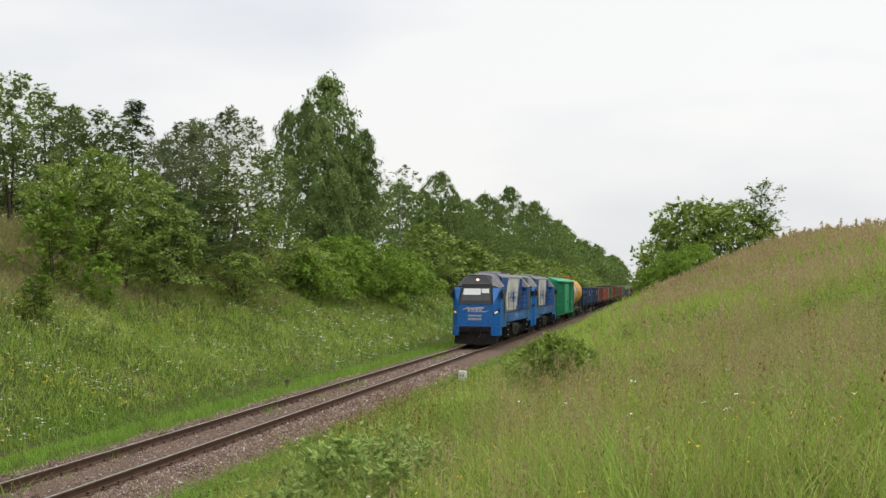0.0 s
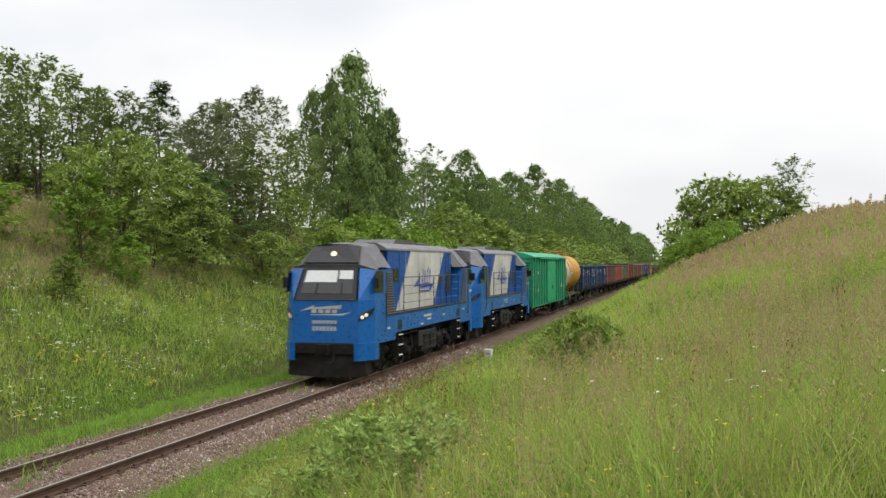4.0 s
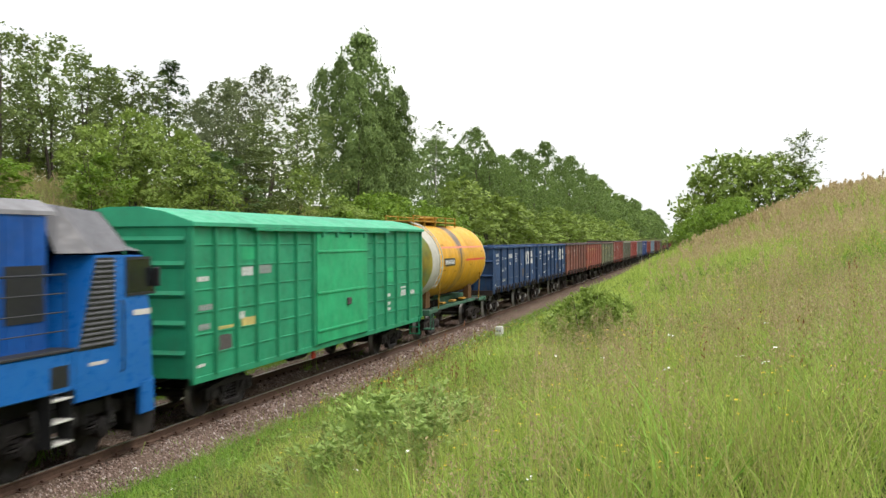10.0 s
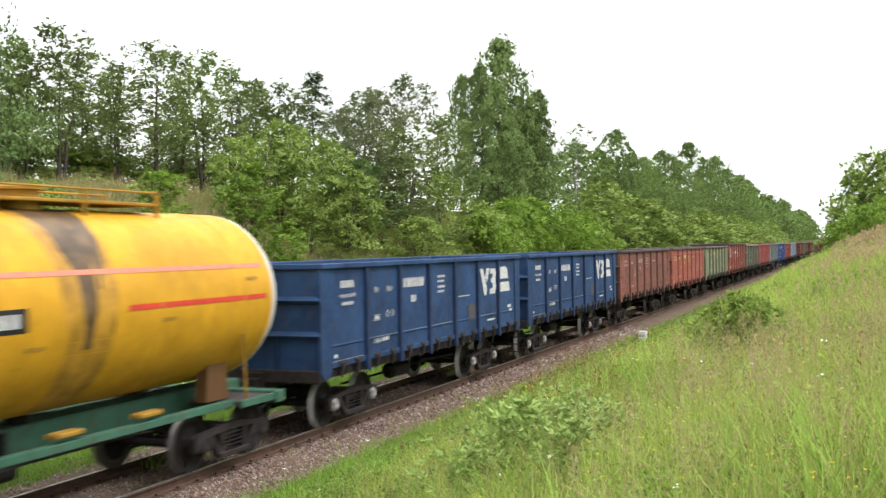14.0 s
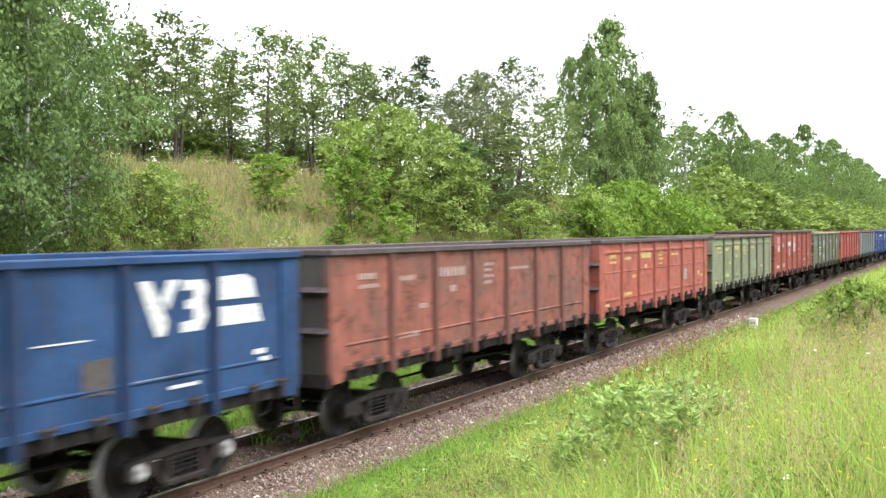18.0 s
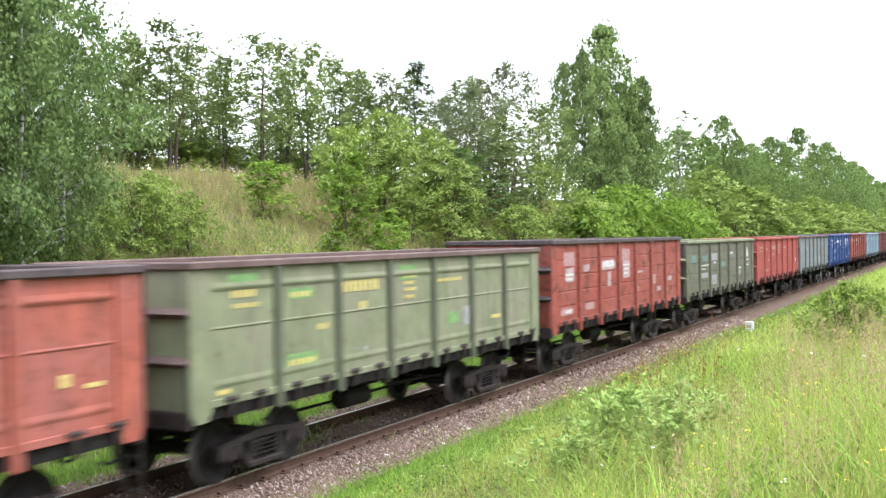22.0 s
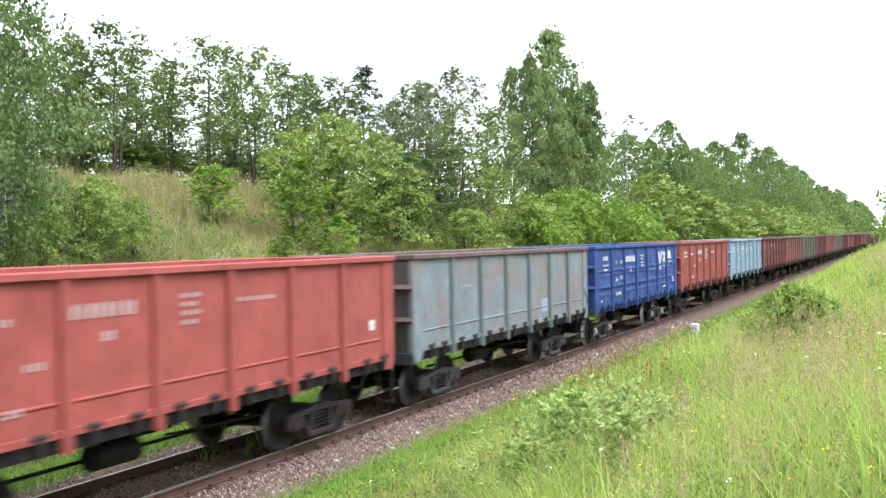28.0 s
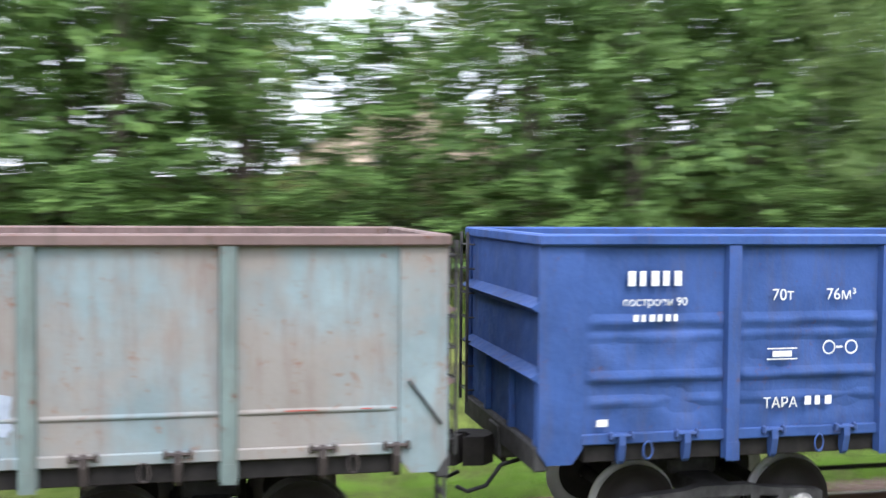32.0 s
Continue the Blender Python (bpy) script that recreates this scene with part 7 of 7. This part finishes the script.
field("arching_grass", "long arching bright green grass blades", BLADE_SHORT, [
    (5.0, 15.5, 4.5, 12, 70, 0.5, 0.011, lambda x, y: drifts(x, y, 2.2, 14) ** 1.5), (4.2, 18, 12, 24, 26, 0.5, 0.017, lambda x, y: drifts(x, y, 2.2, 14) ** 1.5)], 5, lean=1.1)
field("dry_grass", "straw-coloured dry grass stems on the bank", STRAW, [
    (4.6, 16, 4, 14, 170, 0.55, 0.005, lambda x, y: 0.25 + 0.75 * drifts(x, y, 1.1, 8)), (4, 18, 4, 14, 90, 0.6, 0.005, dry_side), (4, 16, 14, 30, 34, 0.5, 0.010, lambda x, y: 0.25 + 0.75 * drifts(x, y, 1.1, 8)),
    (4, 22, 14, 30, 60, 0.6, 0.009, dry_side), (6, 26, 30, 110, 22, 0.6, 0.03, dry_side)], 6)
field("bleached_grass", "bleached tan grass on the upper bank below the trees", TAN, [
    (-20.5, -8.0, 24, 50, 170, 0.55, 0.022, lambda x, y: smooth(-9.5, -12.5, x) * (0.2 + 0.8 * drifts(x, y, 0.7, 5))),
    (-20.5, -8.0, 50, 78, 100, 0.6, 0.034, lambda x, y: smooth(-9.5, -12.5, x) * (0.2 + 0.8 * drifts(x, y, 0.7, 5)))], 7)


def plumes(name, label, mat, patches, seed, pieces=20, tall_=0.85, spread_=0.032, size=0.027):
    """Flowering grass: a thin stem and a loose head of small spikelets."""
    rng = np.random.default_rng(seed)
    vs, slots = [], []
    for x0, x1, y0, y1, density, scale, keep in patches:
        p = scatter(x0, x1, y0, y1, density, rng, keep)
        k = len(p)
        h = tall_ * rng.uniform(0.65, 1.2, k)
        a = rng.uniform(0, 6.283, k)
        tip = p + np.stack([np.cos(a) * 0.14 * h, np.sin(a) * 0.14 * h, h], 1)
        side = np.stack([-np.sin(a), np.cos(a), 0 * a], 1) * 0.003 * scale
        vs.append(np.stack([p - side, p + side, tip + side * 0.5, tip - side * 0.5], 1).reshape(-1, 3))
        slots.append(np.zeros(k))
        c = np.repeat(tip, pieces, 0)
        q = np.tile(np.linspace(0, 1, pieces), k)
        c = c - np.stack([0 * q, 0 * q, q * 0.42 * np.repeat(h, pieces)], 1) + rng.normal(size=(len(c), 3)) * (spread_ * scale ** 0.5 * (0.35 + q))[:, None] * [1, 1, 0.5]
        d = rng.normal(size=(len(c), 3)) * [0.3, 0.3, 1]
        d /= np.linalg.norm(d, axis=1, keepdims=True)
        e = np.cross(d, rng.normal(size=(len(c), 3)))
        e /= np.maximum(np.linalg.norm(e, axis=1, keepdims=True), 1e-6)
        ln = (size * scale * rng.uniform(0.6, 1.4, len(c)))[:, None]
        vs.append(np.stack([c - d * ln, c + e * ln * 0.34, c + d * ln, c - e * ln * 0.34], 1).reshape(-1, 3))
        slots.append(np.ones(len(c)))
    v = np.concatenate(vs)
    return tagged(new(name, soup(name, v, np.arange(len(v)).reshape(-1, 4), [STRAW, mat], slots=np.concatenate(slots))), label, "grass", kind="stuff")


plumes("flowering_grass", "pinkish-tan flowering grass heads on the dry hill", PLUME, [
    (8, 18, 5, 13, 28, 0.75, dry_side), (9.2, 15.5, 4.8, 12, 45, 0.8, lambda x, y: smooth(9.2, 10.6, x) * drifts(x, y, 1.9, 12) ** 3), (7, 20, 13, 20, 20, 0.95, dry_side), (8.8, 13, 12, 20, 12, 0.8, lambda x, y: drifts(x, y, 1.5, 12) ** 3)],
    8, pieces=70, spread_=0.044, size=0.0135)
plumes("hill_flowering_grass", "pinkish-tan flowering grass along the crest of the hill", PLUME, [
    (7, 22, 20, 30, 12, 1.2, dry_side), (8, 25, 30, 55, 6, 2.2, dry_side), (10, 26, 55, 110, 2.4, 4.2, dry_side), (-20.5, -15, 34, 62, 5, 1.5, lambda x, y: 0.2 + 0.8 * drifts(x, y, 0.9, 5))],
    9, pieces=26, spread_=0.034, size=0.021)
plumes("seeding_grass", "pale green-yellow seeding grass among the meadow blades", SEED_HEAD, [
    (4.6, 16, 4.5, 13, 24, 0.45, lambda x, y: 0.3 + 0.7 * drifts(x, y, 1.3, 9)), (4, 18, 13, 26, 13, 0.7, lambda x, y: 0.3 + 0.7 * drifts(x, y, 1.3, 9))], 10, pieces=8, tall_=0.68, spread_=0.022, size=0.03)
plumes("sorrel", "rust-brown seed heads of sorrel in the grass", SORREL, [
    (5.4, 8.0, 13, 24, 9, 0.8, lambda x, y: drifts(x, y, 1.3, 7) ** 4), (6, 16, 6, 18, 3, 0.6, lambda x, y: drifts(x, y, 1.3, 3) ** 3)], 9, pieces=14, tall_=0.8, spread_=0.03, size=0.03)


def flowers(name, label, mat, patches, seed, petals=7):
    """Small open flower heads: a stem and a flat spray of petals."""
    rng = np.random.default_rng(seed)
    vs, slots = [], []
    for x0, x1, y0, y1, density, h0, size, keep in patches:
        p = scatter(x0, x1, y0, y1, density, rng, keep)
        k = len(p)
        h = h0 * rng.uniform(0.7, 1.25, k)
        tip = p + np.stack([rng.normal(size=k) * 0.05, rng.normal(size=k) * 0.05, h], 1)
        s = np.array([[0.004, 0.002, 0]]) * max(1, size * 12)
        vs.append(np.stack([p - s, p + s, tip + s * 0.6, tip - s * 0.6], 1).reshape(-1, 3))
        slots.append(np.zeros(k))
        c = np.repeat(tip, petals, 0) + rng.normal(size=(k * petals, 3)) * [size * 0.5, size * 0.5, size * 0.12]
        a = rng.uniform(0, 6.283, len(c))
        r = size * rng.uniform(0.16, 0.34, len(c))
        tilt = rng.uniform(-0.5, 0.5, (len(c), 2))
        corner = []
        for q in range(4):
            dx, dy = np.cos(a + q * 1.571) * r, np.sin(a + q * 1.571) * r
            corner.append(c + np.stack([dx, dy, dx * tilt[:, 0] + dy * tilt[:, 1]], 1))
        vs.append(np.stack(corner, 1).reshape(-1, 3))
        slots.append(np.ones(len(c)))
    v = np.concatenate(vs)
    return tagged(new(name, soup(name, v, np.arange(len(v)).reshape(-1, 4), [BLADE, mat], slots=np.concatenate(slots))), label, "flowers", kind="stuff")


flowers("white_flowers", "small white umbel flowers scattered over the banks", PETAL_WHITE, [
    (4, 14, 5, 30, 0.3, 0.6, 0.024, None), (-11.5, -3.8, 22, 50, 12.0, 0.48, 0.06, lambda x, y: drifts(x, y, 0.8, 1) ** 4 + drifts(x, y, 2.3, 4) ** 8), (2.3, 3.6, 12, 26, 1.6, 0.5, 0.05, lambda x, y: drifts(x, y, 1.4, 2) ** 4), (-11, -4, 50, 100, 1.6, 0.45, 0.11, None), (2.1, 3.4, 9, 48, 0.6, 0.4, 0.06, None)], 12)
flowers("yellow_flowers", "small yellow wild flowers in the grass", PETAL_YELLOW, [
    (6.5, 15, 5, 14, 45.0, 0.48, 0.017, lambda x, y: drifts(x, y, 1.7, 6) ** 5), (5, 18, 14, 36, 8.0, 0.5, 0.034, lambda x, y: drifts(x, y, 1.0, 6) ** 2), (-12, -4, 22, 48, 7.0, 0.48, 0.075, lambda x, y: drifts(x, y, 0.7, 3) ** 4)], 13)


# broad-leaved herbs between the grasses
rng = np.random.default_rng(17)
herbs = []
for x0, x1, y0, y1, density, size, high in ((4.5, 16, 4, 12, 110, 0.04, 0.3), (3.6, 18, 12, 24, 50, 0.055, 0.32), (3.5, 20, 24, 50, 9, 0.11, 0.35), (-13, -5, 18, 60, 16, 0.11, 0.4)):
    p = scatter(x0, x1, y0, y1, density, rng, lambda x, y: drifts(x, y, 1.7, 3.3) ** 1.5)
    p[:, 2] += 0.1
    herbs.append(leaves(p, high * 0.6, 6, size * 1.2, rng))
v = np.concatenate(herbs)
tagged(new("meadow_herbs", soup("meadow_herbs", v, np.arange(len(v)).reshape(-1, 4), [WEED])), "broad-leaved green herbs mixed into the meadow grass", "herbs", kind="stuff")


# leafy weeds that stand out of the foreground grass
WEEDS = [build_tree("leafy_weed", 81 + k, 1.1, 0.75, 0.05, 44, 5, 7, 0.12, BLADE_WEED, BLADE_WEED, dome, 0.2, stems=9, trunk=0.008, lump=0.5, slim=0.45, rise=1.4, tall_=1.8, ragged=0.5, droop=0.6, limbs=40) for k in range(3)]
KINDS["weed"] = WEEDS
WORDS["weed"] = ("pale green leafy weeds in the meadow grass", "weeds", "weeds in the meadow")
KINDS["darkbush"] = [build_tree("low_bush", 91, 1.2, 1.0, 0.02, 44, 10, 10, 0.10, LEAF_BUSH, BARK, dome, 0.28, stems=2, trunk=0.012, lump=0.4, rise=0.5, limbs=8)]
WORDS["darkbush"] = ("low dark green bush in the meadow grass", "bush", "")
for kind, x, y, h, half in (("weed", 8.1, 10.6, 0.8, 0.55), ("weed", 7.5, 11.6, 0.75, 0.5), ("weed", 8.7, 10.0, 0.62, 0.5), ("weed", 7.7, 9.9, 0.6, 0.5), ("weed", 7.1, 12.8, 0.65, 0.45), ("weed", 8.3, 11.9, 0.7, 0.5), ("weed", 9.0, 9.2, 0.5, 0.4), ("weed", 8.9, 11.0, 0.5, 0.45), ("darkbush", 9.45, 18.2, 1.15, 0.62), ("darkbush", 9.95, 17.9, 1.0, 0.5), ("darkbush", 9.1, 18.8, 0.9, 0.5)):
    plant(kind, x, y, float(ground(x, y)) + h, half, 1.0)


# ---- small things by the track ----
post = thing("marker_post", "small white concrete marker post with a worn number", "marker post", at=pose(3.05, 43.2, float(ground(3.05, 43.2)) - 0.03, 0, 0, -12))
put("shaft", Shape().box(-0.16, 0.16, -0.09, 0.09, -0.3, 0.52, 0.03).mesh("shaft", [plain("marker_white", (0.62, 0.62, 0.58), 0.8, vary=0.2)]), post)
for j, x in enumerate((-0.1, 0.02)):
    for z in (0.1, 0.27):
        put("marking", Shape().box(x, x + 0.08, -0.096, -0.091, z, z + 0.1).mesh("marking", [GREY_MARK]), post)
peg = thing("marker_peg", "short dark wooden peg beside the track", "peg", at=pose(-3.1, 39.0, float(ground(-3.1, 39.0))))
put("shaft", Shape().box(-0.07, 0.07, -0.07, 0.07, -0.2, 0.34, 0.015).mesh("shaft", [TIMBER]), peg)
# a house seen through the gap between the trees
house = thing("house", "pale beige house with a grey roof behind the trees", "house", at=pose(-46.0, 9.6, float(ground(-46, 9.6)) - 1.6, 0, 0, 4))
HOUSE_WALL = plain("house_render", (0.56, 0.44, 0.34), 0.85, vary=0.12, scale=2)
put("wall", Shape().prism([(-5, -1), (5, -1), (5, 2.7), (0, 5.4), (-5, 2.7)], -4, 4).mesh("wall", [HOUSE_WALL]), house)
roof = put("roof", Shape().prism([(-5.5, 2.4), (0, 5.4), (5.5, 2.4), (5.5, 2.62), (0, 5.62), (-5.5, 2.62)], -4.4, 4.4).mesh("roof", [plain("roof_sheet", (0.16, 0.15, 0.16), 0.6)]), house)
for y in (-2.2, 1.4):
    w = put("window", Shape().box(3.99, 4.05, y, y + 1.0, 0.9, 2.1, 0.01).mesh("window", [P_MASK]), house)
    put("frame", Shape().box(4.05, 4.08, y + 0.46, y + 0.54, 0.9, 2.1).mesh("frame", [PETAL_WHITE]), w)

# ---- ballast stones, sleepers ----
rng = np.random.default_rng(23)
vs = []
for x0, x1, y0, y1, density, size in ((1.0, 2.2, 3, 24, 330, 0.032), (-0.72, 0.72, 3, 30, 130, 0.03), (1.0, 2.2, 24, 50, 110, 0.05), (-2.4, -1.0, 8, 45, 90, 0.04), (-0.72, 0.72, 30, 60, 40, 0.05)):
    k = int((x1 - x0) * (y1 - y0) * density)
    x, y = rng.uniform(x0, x1, k), rng.uniform(y0, y1, k)
    z = np.interp(x, [a for a, b in prof], [b for a, b in prof])
    c = np.stack([x, y, z], 1)
    r = (size * rng.uniform(0.5, 1.3, k))[:, None, None]
    tet = np.array([[1, 0, -0.3], [-0.6, 0.9, -0.3], [-0.5, -0.9, -0.25], [0.05, 0.1, 0.85]])[None] + rng.normal(size=(k, 4, 3)) * 0.3
    a = rng.uniform(0, 6.283, k)
    rot = np.stack([np.stack([np.cos(a), -np.sin(a), 0 * a], 1), np.stack([np.sin(a), np.cos(a), 0 * a], 1), np.stack([0 * a, 0 * a, 1 + 0 * a], 1)], 1)
    vs.append((np.einsum("kij,kvj->kvi", rot, tet) * r + c[:, None]).reshape(-1, 3))
v = np.concatenate(vs)
i = np.arange(len(v) // 4)[:, None] * 4
f = np.concatenate([i + np.array([[a, b, c]]) for a, b, c in ((0, 1, 3), (1, 2, 3), (2, 0, 3), (0, 2, 1))])
tagged(new("ballast_stones", soup("ballast_stones", v, f, [STONE])), "loose crushed stones of the ballast", "stones", kind="stuff")
sleeper = Shape().box(-1.3, 1.3, -0.12, 0.12, -0.34, -0.186, 0.012).mesh("sleeper", [TIMBER])
plate_ = Shape().box(-0.16, 0.16, -0.09, 0.09, -0.186, -0.165, 0.004).box(-0.11, -0.06, -0.03, 0.03, -0.17, -0.12, 0.008).box(0.06, 0.11, -0.03, 0.03, -0.17, -0.12, 0.008).mesh("rail_fastening", [RAIL_SIDE])
k = 0
for k in range(120):
    y = -4 + 0.56 * k
    s = put("sleeper", sleeper, None, pose(0, y, 0))
    tagged(s, "dark wooden sleeper half buried in ballast", "sleeper", "sleepers of the track")
    if 2 < y < 34:
        for x in (-0.797, 0.797):
            put("rail_fastening", plate_, s, pose(x, 0, 0))


# ---- what moves ----
def way(t):
    """Metres that the train has come by t seconds: an even pace that eases a little at the end."""
    return 7.82 * t - 0.017 * max(0.0, t - 28) ** 2


def motions():
    times = [0, 4, 8, 12, 16, 20, 24, 28, 29, 30, 31, 32]
    for vehicle, u in TRAIN:
        walk(vehicle, [(t, pose(0, 127.8 + u - way(t), 0)) for t in times])
    steps = [k / 15 for k in range(481)]
    for wheels, y, r in SPIN:
        walk(wheels, [(t, pose(0, y, r, math.degrees(way(t) / r) % 360)) for t in steps])


motions()
